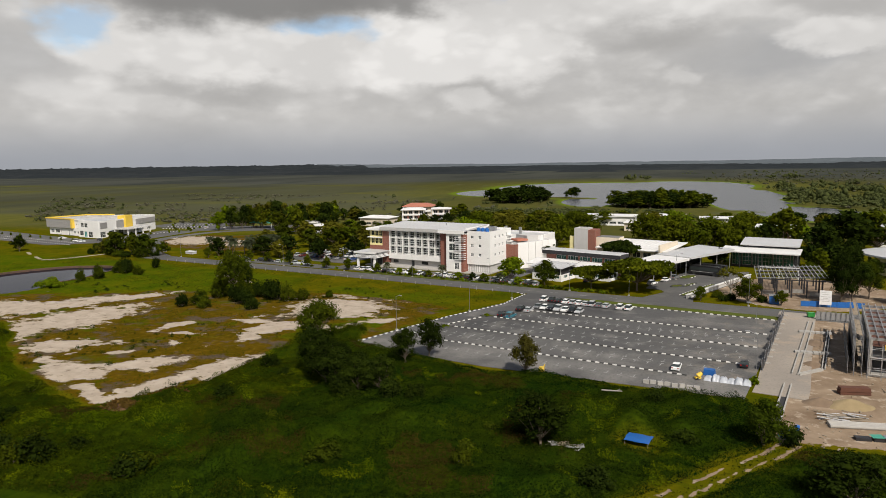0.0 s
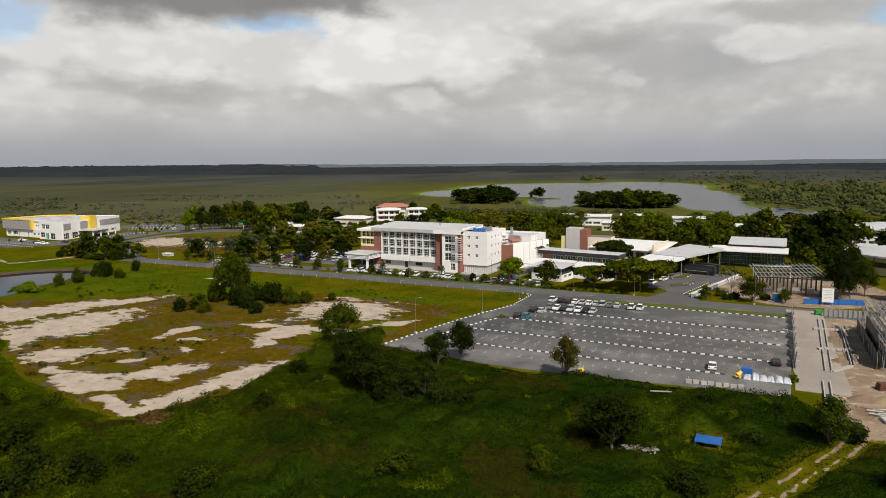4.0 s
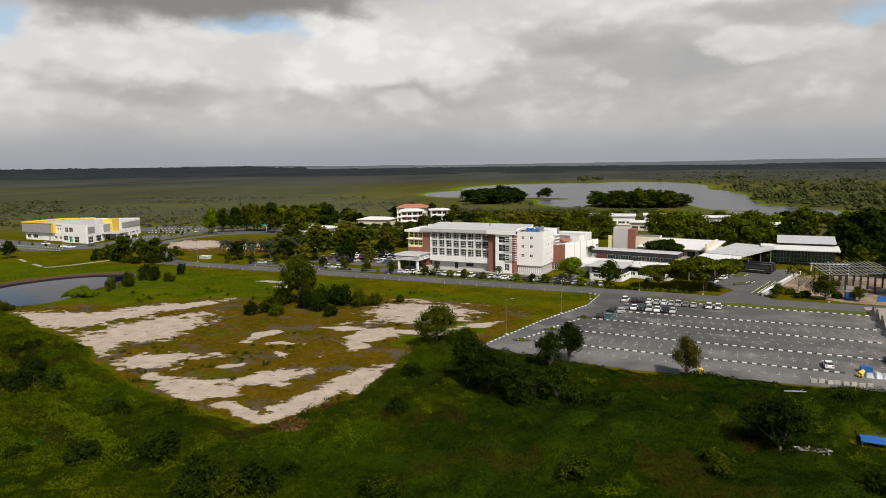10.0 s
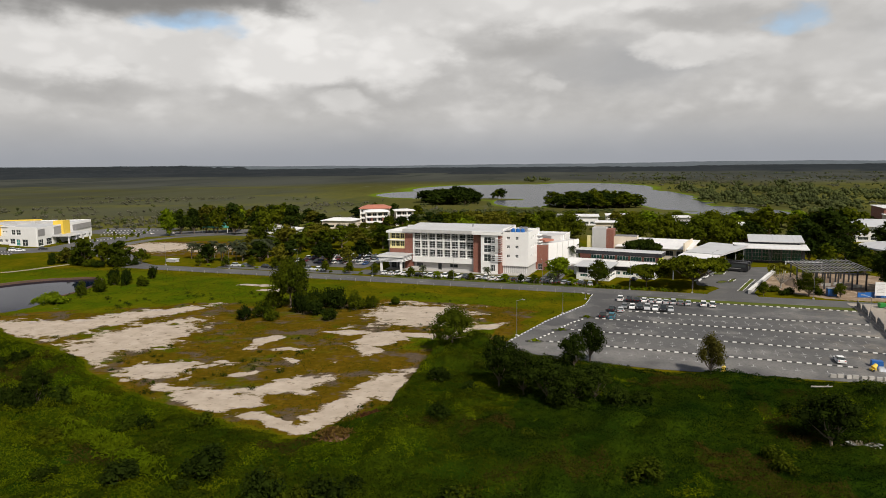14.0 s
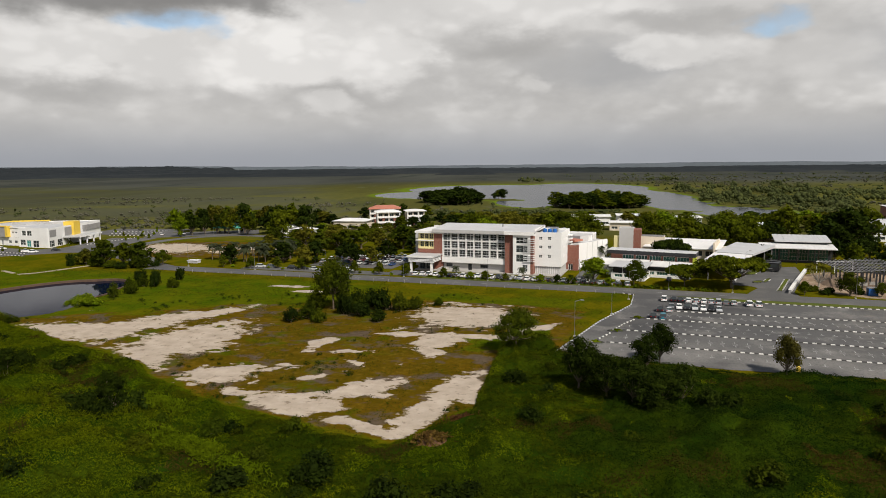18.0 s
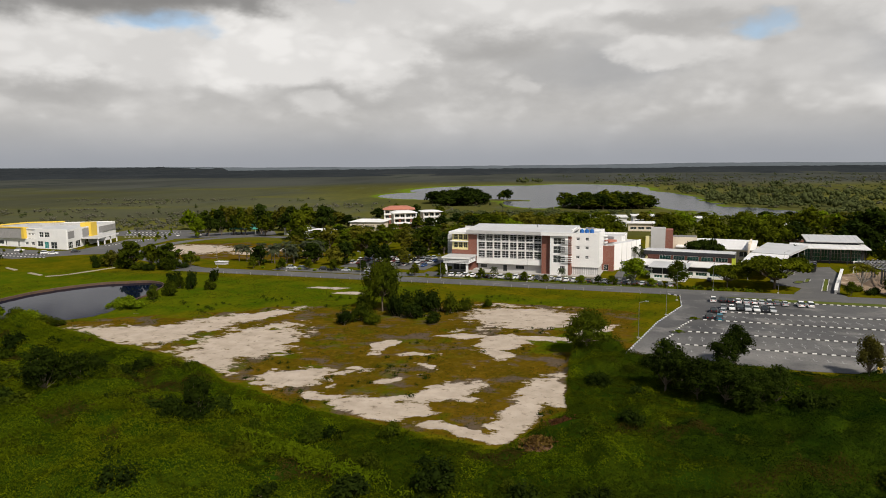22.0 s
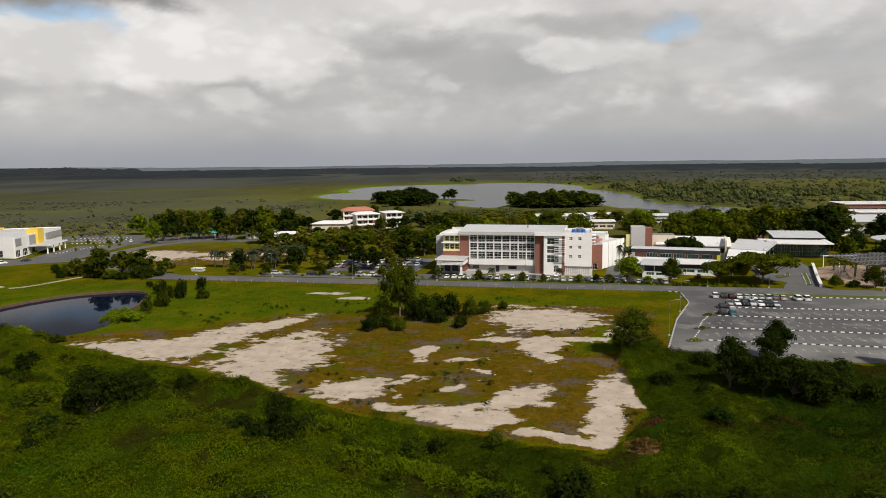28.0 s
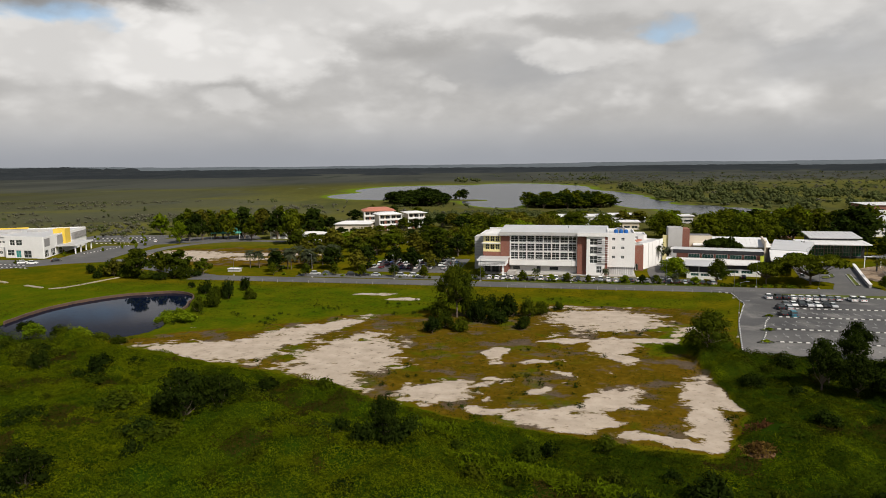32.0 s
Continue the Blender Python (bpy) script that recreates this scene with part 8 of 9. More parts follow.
LAMP = Kind(make_lamp)
for x, y, a in ((-46.3, 151.5, -30), (-34.5, 175, -30), (-26.8, 194, -30), (29.4, 133.5, 160), (33, 160, 160)):
    LAMP.place(at(x, y, 0, a))
LAMP.place(at(19.6, 236.5, 0, 20))
for s in (-165, -135, -105, -75, -45, -15, 12, 30, 62, 95):
    x, y = fr(s, 9.9)
    LAMP.place(at(x, y, 0, AXD - 90))
POST = Kind(lambda: (lambda o: (part("stake", Geo().box(-0.05, 0.05, -0.05, 0.05, -0.2, 0.95), CONC, o), part("cap", Geo().box(-0.06, 0.06, -0.06, 0.06, 0.95, 1.02), KERBB, o), o)[-1])(thing("marker_post", "short grey concrete roadside marker post", "post", "roadside posts")))
for i in range(40):
    x, y = fr(-160 + i * 5.6, -0.9)
    if x < -27:
        POST.place(at(x, y, 0, AXD))

# verges and islands
def island(label, ring, z=0.2):
    ob = thing("grass_island", label, "island", kind="structure")
    part("turf", Geo().prism(ring, -0.1, z - 0.05), VERGE, ob)
    for a, b in zip(ring, ring[1:] + ring[:1]):
        a, b = Vector(a), Vector(b)
        w = b - a
        c = max(1, int(w.length / 0.86))
        for i in range(c):
            p = a + w * ((i + 0.5) / c)
            k = new("kerb_block", kerb_mesh["white" if i % 2 else "black"])
            k.parent = ob
            k.matrix_basis = at(p.x, p.y, 0, math.degrees(math.atan2(w.y, w.x)))
    return ob


VERGE = material("verge_turf", (0.058, 0.085, 0.010), (0.095, 0.10, 0.015), 0.95, scale=0.25, fine_scale=3, bump=0.4, space="World", spec=0.1)
strip = tagged(new("planting_strip", Geo().prism([fr(-68, 9.5), fr(-2, 9.5), fr(-2, 12.3), fr(-68, 12.3)], -0.1, 0.16).mesh("planting_strip")), "raised planting strip of turf between road and forecourt", "verge", kind="structure")
strip.data.materials.append(VERGE)
for cx, cy, rx, ry, a in ((23.6, 242.0, 4.2, 1.8, 58), (19.4, 224.2, 2.6, 1.3, 50), (23.4, 227.2, 4.4, 0.7, 60)):
    ca, sa = math.cos(math.radians(a)), math.sin(math.radians(a))
    island("kerbed grass island in the entrance drive", [(cx + rx * math.cos(t) * ca - ry * math.sin(t) * sa, cy + rx * math.cos(t) * sa + ry * math.sin(t) * ca) for t in np.linspace(0, 2 * math.pi, 12, endpoint=False)])
island("long hedge strip beside the entrance drive", [(19.6, 209.2), (20.8, 208.6), (31.2, 229.2), (30.0, 229.9)])
tagged(new("verge", Geo().prism([fr(14, -0.4), fr(30, -4.6), fr(70, -4.4), fr(70, -0.3), fr(40, -0.3)], -0.1, 0.09).mesh("verge")), "strip of mown grass between road and car park", "verge", kind="structure").data.materials.append(VERGE)
for (x, y), r0 in (((-28.6, 170.6), 1.2), ((-36.2, 157.2), 1.2), ((-42.4, 146.6), 1.2)):
    island("small kerbed island at the end of a parking row", [(x + r0 * 1.6 * math.cos(t), y + r0 * 0.6 * math.sin(t)) for t in np.linspace(0, 2 * math.pi, 8, endpoint=False)])

# ---- building site ----
def channel(label, a, b, gap=1.1):
    """A twin-walled precast drain."""
    ob = thing("concrete_drain", label, "drain", "site drains")
    a, b = Vector(a), Vector(b)
    w = b - a
    ob.matrix_basis = at(a.x, a.y, 0, math.degrees(math.atan2(w.y, w.x)))
    n = int(w.length / 2.4)
    l = w.length / n
    me = pane_mesh(("drain_wall", round(l, 2)), lambda: Geo().box(0.03, l - 0.03, -0.09, 0.09, 0, 0.42), CONC)
    for i in range(n):
        for sd in (-1, 1):
            part("drain_wall", me, None, ob).matrix_basis = pose(i * l, sd * gap / 2, 0)
    part("drain_floor", Geo().box(0, w.length, -gap / 2 + 0.09, gap / 2 - 0.09, -0.05, 0.06), DARK, ob)
    return ob


channel("precast concrete drain beside the dusty lane", (48.3, 181.8), (36.6, 137.6))
channel("precast concrete drain at the site edge", (34.2, 131.0), (29.2, 112.0))
channel("low concrete wall round a dug plot", (50.2, 173.5), (42.2, 142.2), 0.5)
channel("low concrete wall round a dug plot", (41.8, 141.6), (37.0, 137.2), 0.5)
for (x, y), a in (((46.8, 171.0), -4), ((42.6, 153.2), -2)):
    ob = thing("concrete_slab_bridge", "row of pale concrete slabs across the drain", "slab", m=at(x, y, 0, a))
    for i in range(6):
        part("slab", Geo().box(-3.2 + i * 1.1, -2.2 + i * 1.1, -0.7, 0.7, 0.05, 0.4 + 0.03 * (i % 2)), CONC, ob)

fence = thing("site_fence", "leaning dark mesh fence panels along the car park", "fence")
fa, fb = Vector((43.4, 188.0)), Vector((31.2, 138.4))
n = 20
for i in range(n):
    p0, p1 = fa.lerp(fb, i / n), fa.lerp(fb, (i + 0.96) / n)
    lean = 0.35 * math.sin(i * 2.1)
    sheet_geo = Geo().add([(p0.x, p0.y, 0.1), (p1.x, p1.y, 0.1), (p1.x - lean * 0.9, p1.y, 1.75), (p0.x - lean * 0.9, p0.y, 1.75), (p0.x + 0.03, p0.y, 0.1), (p1.x + 0.03, p1.y, 0.1), (p1.x + 0.03 - lean * 0.9, p1.y, 1.75), (p0.x + 0.03 - lean * 0.9, p0.y, 1.75)],
                          [(0, 1, 2, 3), (7, 6, 5, 4), (0, 4, 5, 1), (3, 2, 6, 7), (0, 3, 7, 4), (1, 5, 6, 2)])
    pn = part("fence_panel", sheet_geo, DARKM, fence)
    for k in range(0, 9, 2):
        q0 = p0.lerp(p1, k / 8)
        part("upright", Geo().tube((q0.x, q0.y, 0.05), (q0.x - lean, q0.y, 1.9), 0.035, 0.035, 4), STEEL, pn)
    for z in (0.2, 1.0, 1.85):
        part("rail", Geo().tube((p0.x - lean * z / 1.9, p0.y, z), (p1.x - lean * z / 1.9, p1.y, z), 0.035, 0.035, 4), STEEL, pn)
    if i % 2 == 0:
        part("fence_foot", Geo().box(p0.x - 0.5, p0.x + 0.9, p0.y - 0.2, p0.y + 0.2, 0.05, 0.3), CONC, fence)
gate = thing("site_gate", "pale corrugated gate panels at the site entrance", "gate")
for i in range(9):
    x = 50.2 + i * 1.05
    part("gate_panel", Geo().box(x, x + 0.95, 185.6 - i * 0.16, 185.7 - i * 0.16, 0.1, 2.0), STEEL, gate)
    part("gate_post", Geo().tube((x - 0.04, 185.5 - i * 0.16, 0), (x - 0.04, 185.5 - i * 0.16, 2.2), 0.05), STEEL, gate)
bn = thing("waste_bin", "green wheeled waste bin by the site gate", "bin", m=at(49.3, 187.4, 0, 10))
part("tub", Geo().box(-0.7, 0.7, -0.5, 0.5, 0.2, 1.2, -0.08), material("green_plastic", (0.03, 0.26, 0.05), None, 0.5), bn)
part("lid", Geo().box(-0.8, 0.8, -0.6, 0.6, 1.2, 1.32), MATS["green_plastic"], bn)
hoard = thing("blue_hoarding", "blue sheet hoarding round the works", "hoarding")
for i in range(7):
    x = 49.8 + i * 2.15
    part("sheet", Geo().box(x, x + 2.1, 201.2 + 0.1 * (i % 2), 201.3 + 0.1 * (i % 2), 0.05, 1.45 + 0.08 * (i % 3)), BLUEP, hoard)
    part("prop", Geo().tube((x, 201.4, 0), (x, 201.4, 1.6), 0.05), STEEL, hoard)
bb = thing("notice_board", "large white notice board on two posts", "sign", m=at(55.4, 200.4, 0, -8))
part("board", Geo().box(-1.4, 1.4, -0.06, 0.06, 0.8, 4.6), WHITE2, bb)
for i, (wd, z) in enumerate(((2.0, 4.0), (1.6, 3.5), (2.2, 2.9), (1.2, 2.5), (2.0, 2.1), (1.8, 1.7))):
    part("text_bar", Geo().box(-wd / 2, wd / 2, -0.075, -0.06, z, z + 0.12), LGREY, bb)
for x in (-1.2, 1.2):
    part("leg", Geo().box(x - 0.06, x + 0.06, 0.06, 0.18, 0, 4.4), STEEL, bb)
bxs = thing("site_cabin", "small blue site cabin by the road", "cabin", m=at(43.6, 203.2, 0, -8))
part("wall", Geo().box(-1.2, 1.2, -1.0, 1.0, 0.1, 2.2), BLUEP, bxs)
part("roof", Geo().box(-1.3, 1.3, -1.1, 1.1, 2.2, 2.32), STEEL, bxs)

# steel frame of a hall
DIRT = material("trodden_earth", (0.24, 0.17, 0.11), (0.13, 0.09, 0.06), 0.95, scale=0.25, bump=0.4, space="World")
sf = thing("steel_frame", "bare steel frame of a hall under construction", "building frame", m=at(42.0, 213.5, 0, -6))
for i in range(5):
    for j in range(4):
        part("column", Geo().box(i * 3.8 - 0.2, i * 3.8 + 0.2, j * 7 - 0.2, j * 7 + 0.2, 0, 4.9), DARKM, sf)
for j in range(4):
    part("beam", Geo().box(-0.8, 16.0, j * 7 - 0.12, j * 7 + 0.12, 4.9, 5.2), DARKM, sf)
for j in range(4):
    part("rafter", Geo().prism([(-1.6, j * 7 - 0.07), (16.8, j * 7 - 0.07), (16.8, j * 7 + 0.07), (-1.6, j * 7 + 0.07)], lambda x, y: 5.22 + 0.05 * x, lambda x, y: 5.42 + 0.05 * x), STEEL, sf)
for k in range(17):
    x = -1.5 + k * 1.12
    part("purlin", Geo().box(x, x + 0.16, -2.4 + 0.6 * ((k * 5) % 3), 22.2 + 0.7 * ((k * 7) % 4) - 0.25 * (k > 11), 5.44 + 0.05 * x, 5.58 + 0.05 * x), STEEL, sf)
part("floor_slab", Geo().box(-1, 16, -0.5, 22, 0.0, 0.1), DIRT, sf, "trodden earth floor strewn with dust")
for k in range(4):
    part("low_wall", Geo().box(0.5 + 4 * k, 3.3 + 4 * k, 3 + 2 * (k % 3), 3.2 + 2 * (k % 3), 0.18, 1.2), CONC, sf)
ga = thing("white_portal", "white steel portal beside the new frame", "gantry", m=at(46, 243.5, 0, -10))
for x in (0, 5.5, 11):
    part("post", Geo().box(x - 0.12, x + 0.12, -0.12, 0.12, 0, 3.9), WHITE2, ga)
part("lintel", Geo().box(-0.3, 11.3, -0.15, 0.15, 3.9, 4.25), WHITE2, ga)
rw = thing("retaining_wall", "pale concrete retaining wall beside the drive", "wall")
part("wall_run", Geo().prism([(21.2, 204.9), (21.7, 204.6), (28.2, 217.0), (43.4, 245.2), (42.9, 245.5), (27.6, 217.2)], -0.2, 1.1), LGREY, rw)
part("coping", Geo().prism([(21.0, 204.9), (21.9, 204.5), (28.4, 217.0), (43.6, 245.2), (42.7, 245.6), (27.4, 217.2)], 1.1, 1.22), KERBW, rw)

# scaffolded shell
sc = thing("scaffolded_shell", "concrete shell of a new building wrapped in scaffold", "building", m=at(48.0, 139.5, 0, 77.5))
SL, SW = 33.0, 20.0
for z in (0.1, 3.4):
    part("floor_slab", Geo().box(0.5, SL - 0.5, -SW, -0.8, z, z + 0.3), CONC, sc)
for i in range(8):
    for j in range(4):
        part("column", Geo().box(0.8 + i * 4.4, 1.2 + i * 4.4, -1.2 - j * 6, -0.8 - j * 6, 0, 6.6), CONC, sc)
for i in range(8):
    part("roof_truss", Geo().box(0.9 + i * 4.4, 1.1 + i * 4.4, -SW, -0.6, 6.6, 7.1), STEEL, sc)
for k in range(16):
    part("roof_purlin", Geo().box(0, SL, -0.8 - k * 1.25, -0.66 - k * 1.25, 7.1, 7.28), STEEL, sc)
part("ceiling_deck", Geo().box(0.8, SL - 1, -SW + 0.3, -1.2, 5.6, 5.75), RUST, sc, "rust-red metal deck")
part("yellow_formwork", Geo().box(-0.6, 0.3, -9, -3.0, 5.4, 6.1), YELLOW, sc, "yellow formwork boards")
part("wall_infill", Geo().box(0.3, 0.6, -14, -6, 0.4, 3.4), LGREY, sc)
for i in range(15):
    x = i * 2.3
    for y in (0.3, 1.5):
        part("standard", Geo().tube((x, y, 0), (x, y, 8.0), 0.045, 0.045, 5), STEEL, sc)
for z in (1.9, 3.8, 5.7, 7.6):
    for y in (0.3, 1.5):
        part("ledger", Geo().tube((0, y, z), (SL - 0.8, y, z), 0.04, 0.04, 5), STEEL, sc)
    for k in range(7):
        if (k * 3 + int(z)) % 4:
            part("deck_board", Geo().box(k * 4.6, k * 4.6 + 4.2, 0.5, 1.0, z - 0.1, z - 0.05), TIMBER, sc)
for i in range(7):
    part("brace", Geo().tube((i * 4.6, 1.55, 0.2), (i * 4.6 + 4.4, 1.55, 7.6), 0.035, 0.035, 5), STEEL, sc)
for j in range(10):
    y = -0.5 - j * 2.1
    for x in (-0.5, -1.8):
        part("standard", Geo().tube((x, y, 0), (x, y, 7.4 - (j % 3)), 0.045, 0.045, 5), STEEL, sc)
for z in (1.9, 3.8, 5.6):
    for x in (-0.5, -1.8):
        part("ledger", Geo().tube((x, -0.5, z), (x, -19.5, z), 0.04, 0.04, 5), STEEL, sc)
part("debris_net", Geo().box(8, 24, 1.62, 1.66, 0.2, 5.6), DARKM, sc, "dark debris netting")
dn = thing("debris_screen", "dark netting screen beside the scaffold", "screen", m=at(45.9, 141.0, 0, 77.5))
part("net", Geo().box(0, 30, 0, 0.05, 0.0, 3.0), DARKM, dn)
for i in range(9):
    part("pole", Geo().tube((i * 3.7, 0.1, 0), (i * 3.7, 0.1, 3.3), 0.05), STEEL, dn)


def heap(name, label, category, x, y, w, d, h, mat, seed, turn=0):
    n = 18
    X, Y = np.meshgrid(np.linspace(-1, 1, n), np.linspace(-1, 1, n))
    rad = np.sqrt(X**2 + Y**2)
    Z = np.clip(1 - rad, 0, 1) * (0.8 + 0.5 * fbm(X * 3 + seed, Y * 3, 1, seed)) - 0.08
    k = np.arange(n * n).reshape(n, n)
    q = np.stack([k[:-1, :-1], k[:-1, 1:], k[1:, 1:], k[1:, :-1]], -1).reshape(-1, 4)
    me = raw_mesh(name, np.stack([X * w / 2, Y * d / 2, Z * h], -1).reshape(-1, 3), q, mat, True)
    ob = tagged(new(name, me), label, category)
    ob.matrix_basis = at(x, y, 0, turn)
    return ob


SOIL = material("orange_soil", (0.13, 0.06, 0.024), (0.075, 0.04, 0.018), 0.95, scale=0.6, bump=0.6)
YSAND = material("building_sand", (0.29, 0.22, 0.12), (0.22, 0.165, 0.085), 0.95, scale=0.6, bump=0.4)
DSOIL = material("dug_earth", (0.22, 0.155, 0.10), (0.13, 0.09, 0.06), 0.95, scale=0.5, bump=0.8)
heap("sand_mound", "pile of yellow building sand", "sand mound", 41.5, 122.3, 8, 5, 1.5, YSAND, 3, 10)
heap("earth_mound", "pile of dug brown earth", "earth mound", 37.5, 122.6, 6, 4, 1.1, DSOIL, 4)
heap("earth_mound", "mound of brown earth beside the frame", "earth mound", 40.5, 222, 5, 16, 2.2, DSOIL, 5, -8)
heap("earth_mound", "heap of spoil in the dug plot", "earth mound", 41.0, 145, 4, 4, 0.9, DSOIL, 6)
heap("earth_mound", "heap of spoil in the dug plot", "earth mound", 45, 162, 4, 8, 0.7, DSOIL, 7, -15)
DRYLEAF = leaf_material("leaf_dry", (0.22, 0.15, 0.03), (0.15, 0.085, 0.02), (0.10, 0.055, 0.02), 0.5, 0.5)
RUSTLEAF = leaf_material("leaf_rust", (0.13, 0.055, 0.02), (0.09, 0.04, 0.015), (0.06, 0.03, 0.014), 0.5, 0.5)
for label, x, y, w, d, h, mat, seed in (("low heap of cut yellowing brush at the field tip", -72.3, 92.0, 5.4, 4.0, 1.0, DRYLEAF, 8), ("low heap of dead rust-brown brush at the scrub edge", -68.0, 98.6, 6.4, 4.8, 1.0, RUSTLEAF, 9)):
    ob = heap("brush_mound", label, "brush pile", x, y, w, d, h, SOIL, seed, 25)
    r = rng_of(seed)
    q = r.normal(size=(420, 2)) * (w * 0.24, d * 0.24)
    z = h * np.exp(-(q[:, 0] / (w * 0.34)) ** 2 - (q[:, 1] / (d * 0.34)) ** 2) + 0.15 + 0.3 * r.rand(420)
    v, f = blades(np.concatenate([q, z[:, None]], 1), unit(r.normal(size=(420, 3)) + (0, 0, 0.8)), 0.16 + 0.3 * r.rand(420), r, 2.6)
    tagged(part("dry_litter", raw_mesh("dry_litter", v, f, mat), None, ob), kind="stuff")
rt = thing("rusty_tank", "rusty steel box tank lying on the ground", "tank", m=at(43.8, 128.9, 0, 8))
part("shell", Geo().box(-2.4, 2.4, -0.75, 0.75, 0.05, 1.2, 0.1), RUST, rt)
part("rim", Geo().box(-2.45, 2.45, -0.8, 0.8, 0.55, 0.65), RUST, rt)
SITE = random.Random(5)
rb = thing("timber_stack", "jumbled stack of formwork timber", "timber")
for i in range(26):
    x, y = 39.2 + SITE.uniform(-2.4, 2.4), 116.0 + SITE.uniform(-1.6, 1.6)
    o = part("board", pane_mesh(("board", i % 4), lambda: Geo().box(-1.2 - 0.2 * (i % 4), 1.2, -0.14, 0.14, 0, 0.06), TIMBER if i % 2 else LGREY), None, rb)
    o.matrix_basis = pose(x, y, 0.03 + 0.07 * (i // 4), 0, 0, SITE.uniform(-35, 35))
pp = thing("pipe_stack", "row of long grey concrete pipes", "pipes")
for i in range(4):
    part("pipe", Geo().tube((36.4, 112.0 + i * 0.55, 0.27), (46.5, 113.0 + i * 0.55, 0.27), 0.26, 0.26, 9), CONC, pp)
gc = thing("site_store", "low scrap store with green and grey roof sheets", "shed", m=at(41.2, 108.4, 0, 5))
part("box", Geo().box(-2.6, -0.6, -0.5, 0.5, 0, 0.45), DARKM, gc)
part("green_sheet", Geo().prism([(-0.5, -0.7), (1.0, -0.6), (0.9, 0.7), (-0.6, 0.6)], 0.62, lambda x, y: 0.68 + 0.05 * x), GREENR, gc)
part("grey_sheet", Geo().prism([(1.1, -0.8), (2.6, -0.7), (2.6, 0.6), (1.2, 0.7)], 0.55, lambda x, y: 0.62 + 0.04 * y), STEEL, gc)
part("stand", Geo().box(-0.3, 2.4, -0.5, 0.5, 0, 0.55), DARKM, gc)
for x, y in ((28.9, 106.6), (29.6, 106.2), (31.5, 109.1), (30.2, 107.0)):
    d = thing("blue_drum", "blue plastic drum at the scrub edge", "drum", "blue drums", at(x, y, 0, 0))
    part("shell", Geo().tube((0, 0, 0), (0, 0, 0.95), 0.34, 0.34, 12), BLUEP, d)
    part("lid", Geo().tube((0, 0, 0.95), (0, 0, 1.0), 0.3, 0.28, 12), BLUEP, d)
def wrapped_load(seed, w, d, h):
    """A load under a slack plastic sheet: uneven top, skirts out to the ground."""
    r = rng_of(seed)
    n, k = 9, 7
    X, Y = np.meshgrid(np.linspace(-w, w, n), np.linspace(-d, d, k))
    edge = np.minimum(1, 3.2 * np.minimum(1 - np.abs(X) / w, 1 - np.abs(Y) / d))
    Z = h * edge * (0.78 + 0.34 * r.rand(k, n)) + 0.02
    X, Y = X + 0.05 * r.randn(k, n), Y + 0.05 * r.randn(k, n)
    i = np.arange(n * k).reshape(k, n)
    q = np.stack([i[:-1, :-1], i[:-1, 1:], i[1:, 1:], i[1:, :-1]], -1).reshape(-1, 4)
    return raw_mesh("load", np.stack([X, Y, Z], -1).reshape(-1, 3), q, WRAP)


for i in range(6):
    b = thing("wrapped_pallet", "pallet of goods under slack white plastic", "pallet", "wrapped pallets", at(21.2 + i * 1.25, 130.9 - i * 0.24, 0.05, AXD + 4 * ((i * 5) % 3 - 1)))
    part("load", wrapped_load(300 + i, 0.70, 1.15, 0.5 + 0.16 * ((i * 2) % 3)), None, b)
    part("base", Geo().box(-0.55, 0.55, -1.0, 1.0, 0, 0.12), TIMBER, b)
bt = thing("blue_crate", "blue tarpaulin-covered crate in the car park", "crate", m=at(21.6, 133.6, 0.05, AXD))
part("load", Geo().box(-1.0, 1.0, -0.7, 0.7, 0, 1.1, 0.08), BLUET, bt)
ym = thing("concrete_mixer", "small yellow concrete mixer by the pallets", "machine", m=at(19.4, 130.4, 0.05, 20))
part("drum", Geo().tube((0, 0, 0.6), (0.7, 0, 1.2), 0.5, 0.3, 10), YELLOW, ym)
part("frame", Geo().box(-0.5, 0.5, -0.35, 0.35, 0.2, 0.5), YELLOW, ym)
for y in (-0.4, 0.4):
    part("wheel", Geo().tube((-0.2, y - 0.06, 0.22), (-0.2, y + 0.06, 0.22), 0.22, 0.22, 10), RUBBER, ym)
for i in range(8):
    c = thing("concrete_block", "loose grey concrete block at the car park edge", "block", "loose concrete blocks", at(10.5 + i * 1.2, 126.0 - i * 0.22 + 0.3 * (i % 2), 0.05, AXD + 12 * (i % 3)))
    part("block_body", Geo().box(-0.5, 0.5, -0.3, 0.3, 0, 0.6, 0.04), CONC, c)
    part("lifting_eye", Geo().box(-0.08, 0.08, -0.03, 0.03, 0.6, 0.68), STEEL, c)
yt = thing("yellow_excavator", "small yellow digger parked behind a tree", "digger", m=at(-8.2, 127.2, 0.05, 70, 0.72))
part("tracks", Geo().box(-0.9, 0.9, -0.7, -0.4, 0, 0.45).box(-0.9, 0.9, 0.4, 0.7, 0, 0.45), DARKM, yt)
part("cab", Geo().box(-0.8, 0.5, -0.55, 0.55, 0.45, 1.7, 0.08), YELLOW, yt)
part("boom", Geo().tube((0.5, 0, 0.9), (1.5, 0, 1.9), 0.1), YELLOW, yt)
part("stick", Geo().tube((1.5, 0, 1.9), (1.9, 0, 0.7), 0.08), YELLOW, yt)
rub = thing("site_rubble", "scattered broken boards and rubble on the bare earth", "rubble", kind="stuff")
g = Geo()
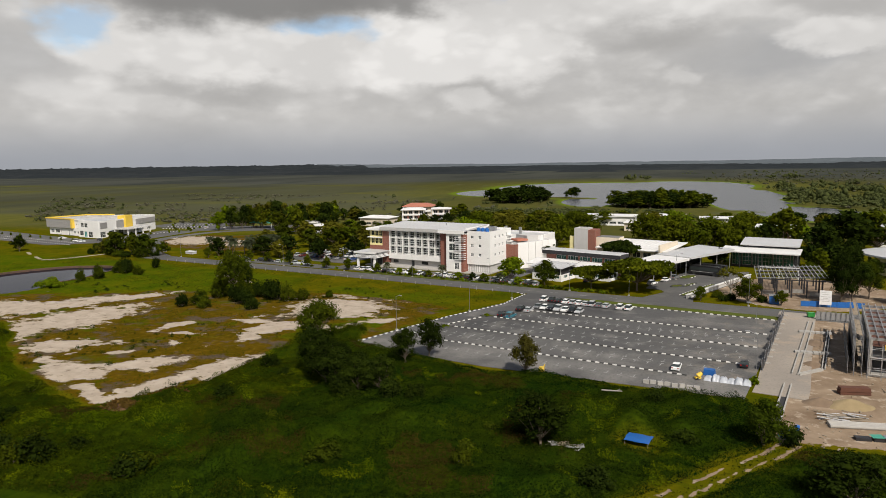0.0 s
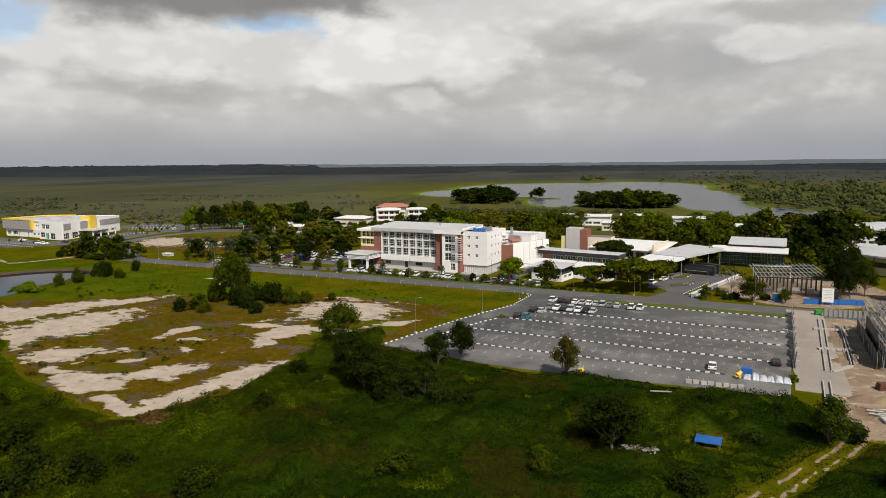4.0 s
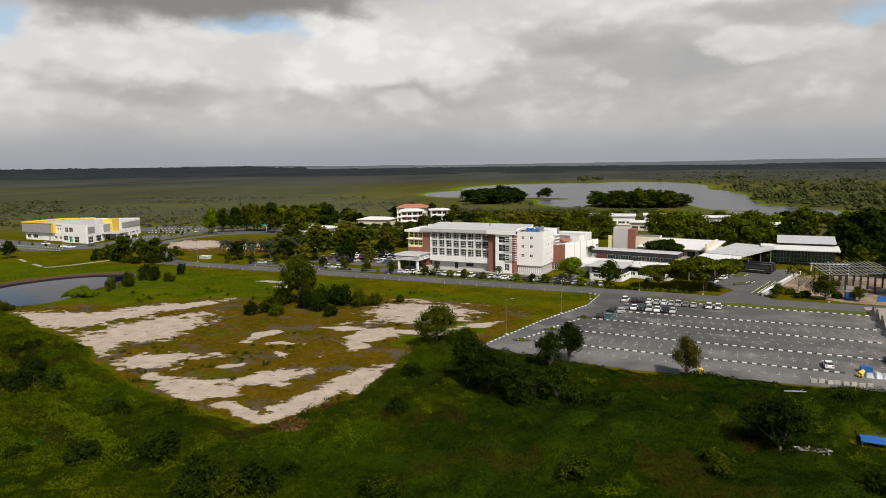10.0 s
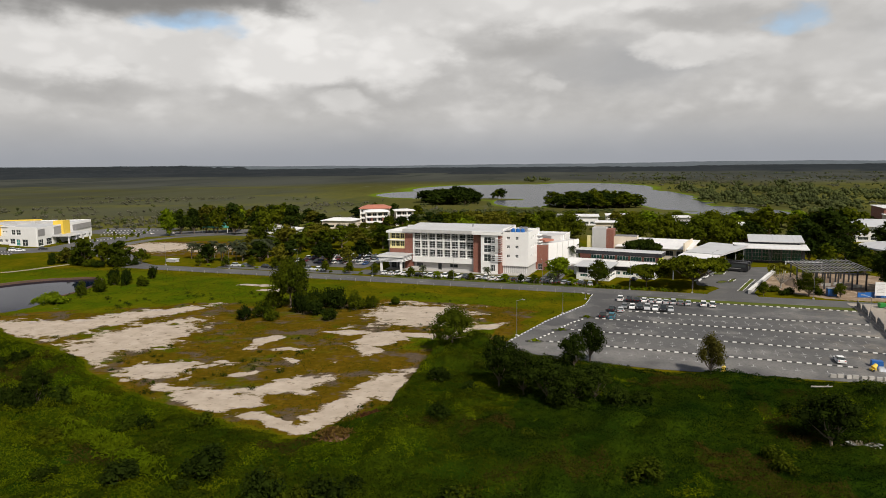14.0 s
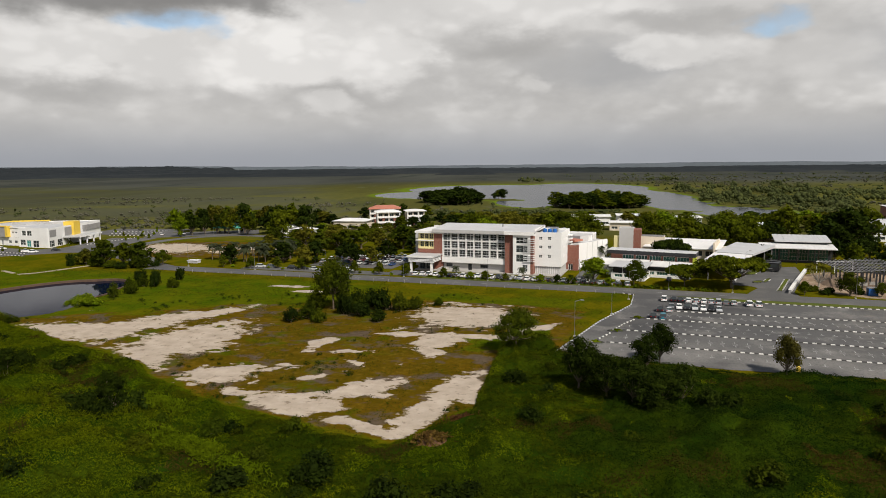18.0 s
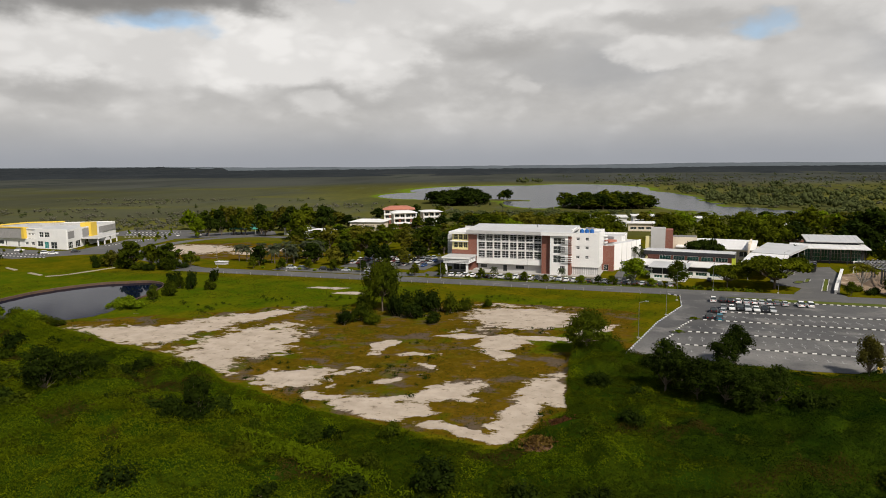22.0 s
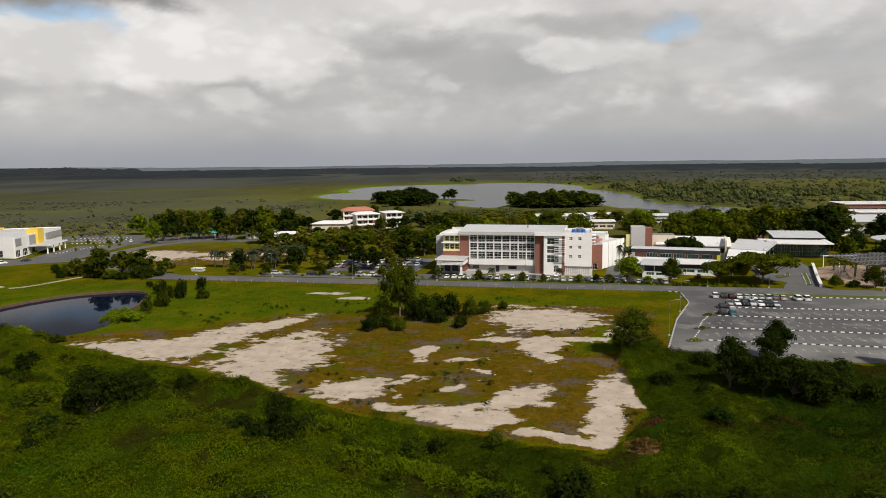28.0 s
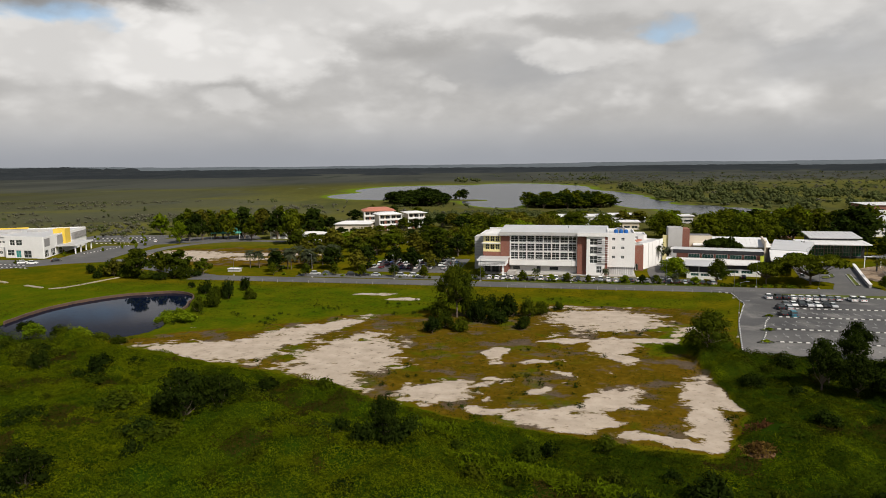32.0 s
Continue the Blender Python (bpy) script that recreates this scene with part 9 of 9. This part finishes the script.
for i in range(130):
    x, y = SITE.choice(((44, 148, 3, 9), (40, 119, 6, 4), (36, 112, 4, 4), (52, 130, 8, 6)))[:2]
    x, y = x + SITE.gauss(0, 3.2), y + SITE.gauss(0, 4.5)
    if 30 + (y - 121) * 0.25 > x - 3:
        continue
    a, l, w = SITE.uniform(0, 3.14), SITE.uniform(0.08, 0.45), SITE.uniform(0.04, 0.14)
    c, s = math.cos(a), math.sin(a)
    g.prism([(x - l * c + w * s, y - l * s - w * c), (x + l * c + w * s, y + l * s - w * c), (x + l * c - w * s, y + l * s + w * c), (x - l * c - w * s, y - l * s + w * c)], -0.1, SITE.uniform(0.06, 0.2))
part("rubble_pieces", g, TIMBER, rub)
# shelter and shack in the scrub
tp = thing("tarpaulin_shelter", "bright blue tarpaulin shelter on poles in the scrub", "shelter", m=at(9.6, 98.8, 0, -14, (0.66, 0.74, 0.5)))
g = Geo()
X, Y = np.meshgrid(np.linspace(-2.6, 2.6, 9), np.linspace(-2.0, 2.0, 7))
Z = 2.05 - 0.28 * np.abs(Y) / 2 + 0.06 * np.sin(X * 2.1 + Y)
k = np.arange(63).reshape(7, 9)
q = np.stack([k[:-1, :-1], k[:-1, 1:], k[1:, 1:], k[1:, :-1]], -1).reshape(-1, 4)
vv = np.stack([X, Y, Z], -1).reshape(-1, 3)
part("sheet", raw_mesh("sheet", np.concatenate([vv, vv - (0, 0, 0.03)]), np.concatenate([q, q[:, ::-1] + 63]), BLUET), None, tp)
for x in (-2.4, 2.4):
    for y in (-1.8, 1.8):
        part("pole", Geo().tube((x, y, -0.2), (x, y, 1.9), 0.05), TIMBER, tp)
sk = thing("scrap_hut", "ramshackle hut of grey boards and sheets under a tree", "hut", m=at(-0.5, 93.6, 0, 15))
HUT = random.Random(17)
for i in range(4):
    o = part("roof_sheet", Geo().box(-0.9, 0.9, -0.6, 0.6, 0, 0.05), (GREYR, TIMBER, LGREY, GREYR)[i], sk)
    o.matrix_basis = pose(-0.8 + i * 1.1, HUT.uniform(-0.4, 0.4), 1.15 - 0.12 * i, HUT.uniform(-14, 14), HUT.uniform(-12, 12), HUT.uniform(0, 90))
for x in (-1.4, 0.2, 1.8):
    part("prop", Geo().tube((x, -0.5, -0.2), (x, -0.5, 1.1), 0.05), TIMBER, sk)
part("board_wall", Geo().box(-1.5, 1.6, -0.2, -0.12, 0, 1.0), TIMBER, sk)
for i in range(9):
    o = part("plank", Geo().box(-0.7, 0.7, -0.1, 0.1, 0, 0.05), (GREYR, TIMBER, LGREY)[i % 3], sk)
    o.matrix_basis = pose(HUT.uniform(-1.8, 3.0), HUT.uniform(-1.5, 0.8), 0.5 + HUT.uniform(0, 0.5), HUT.uniform(-10, 10), HUT.uniform(-25, 25), HUT.uniform(0, 180))
lg = thing("fallen_log", "pale fallen log lying in the scrub", "log", m=at(5.0, 117.6, 0.9, -6))
part("stem", Geo().tube((-1.7, 0, 0), (1.7, 0.3, 0.1), 0.15, 0.10, 8), PALEBARK, lg)
part("branch", Geo().tube((0.6, 0.2, 0), (1.3, 0.8, 0.3), 0.06, 0.03, 6), PALEBARK, lg)
ph = thing("pump_house", "small flat-roofed white pump house by the road", "hut", m=at(-186.3, 260.5, 0, AXD))
part("wall", Geo().box(-2.2, 2.2, -1.2, 1.2, 0, 1.05), LGREY, ph)
part("roof", Geo().box(-2.4, 2.4, -1.4, 1.4, 1.05, 1.2), ROOFW, ph)
GRAVEL = material("path_gravel", (0.36, 0.30, 0.21), (0.24, 0.20, 0.12), 0.95, scale=0.3, bump=0.4, space="World")
for line, wide in (([(-238.5, 229.4), (-233.6, 233.1), (-229.3, 241.6), (-224.8, 250.7)], 0.9), ([(-250.0, 237.0), (-246.0, 234.4), (-242.0, 232.0)], 1.3), ([(-268.0, 249.0), (-264.0, 246.2), (-260.0, 243.4)], 1.3)):
    ribbon("path_sandy", curve_points(line), wide, GRAVEL, "short worn footpath across the grass", 0.22, 0.5, "path")
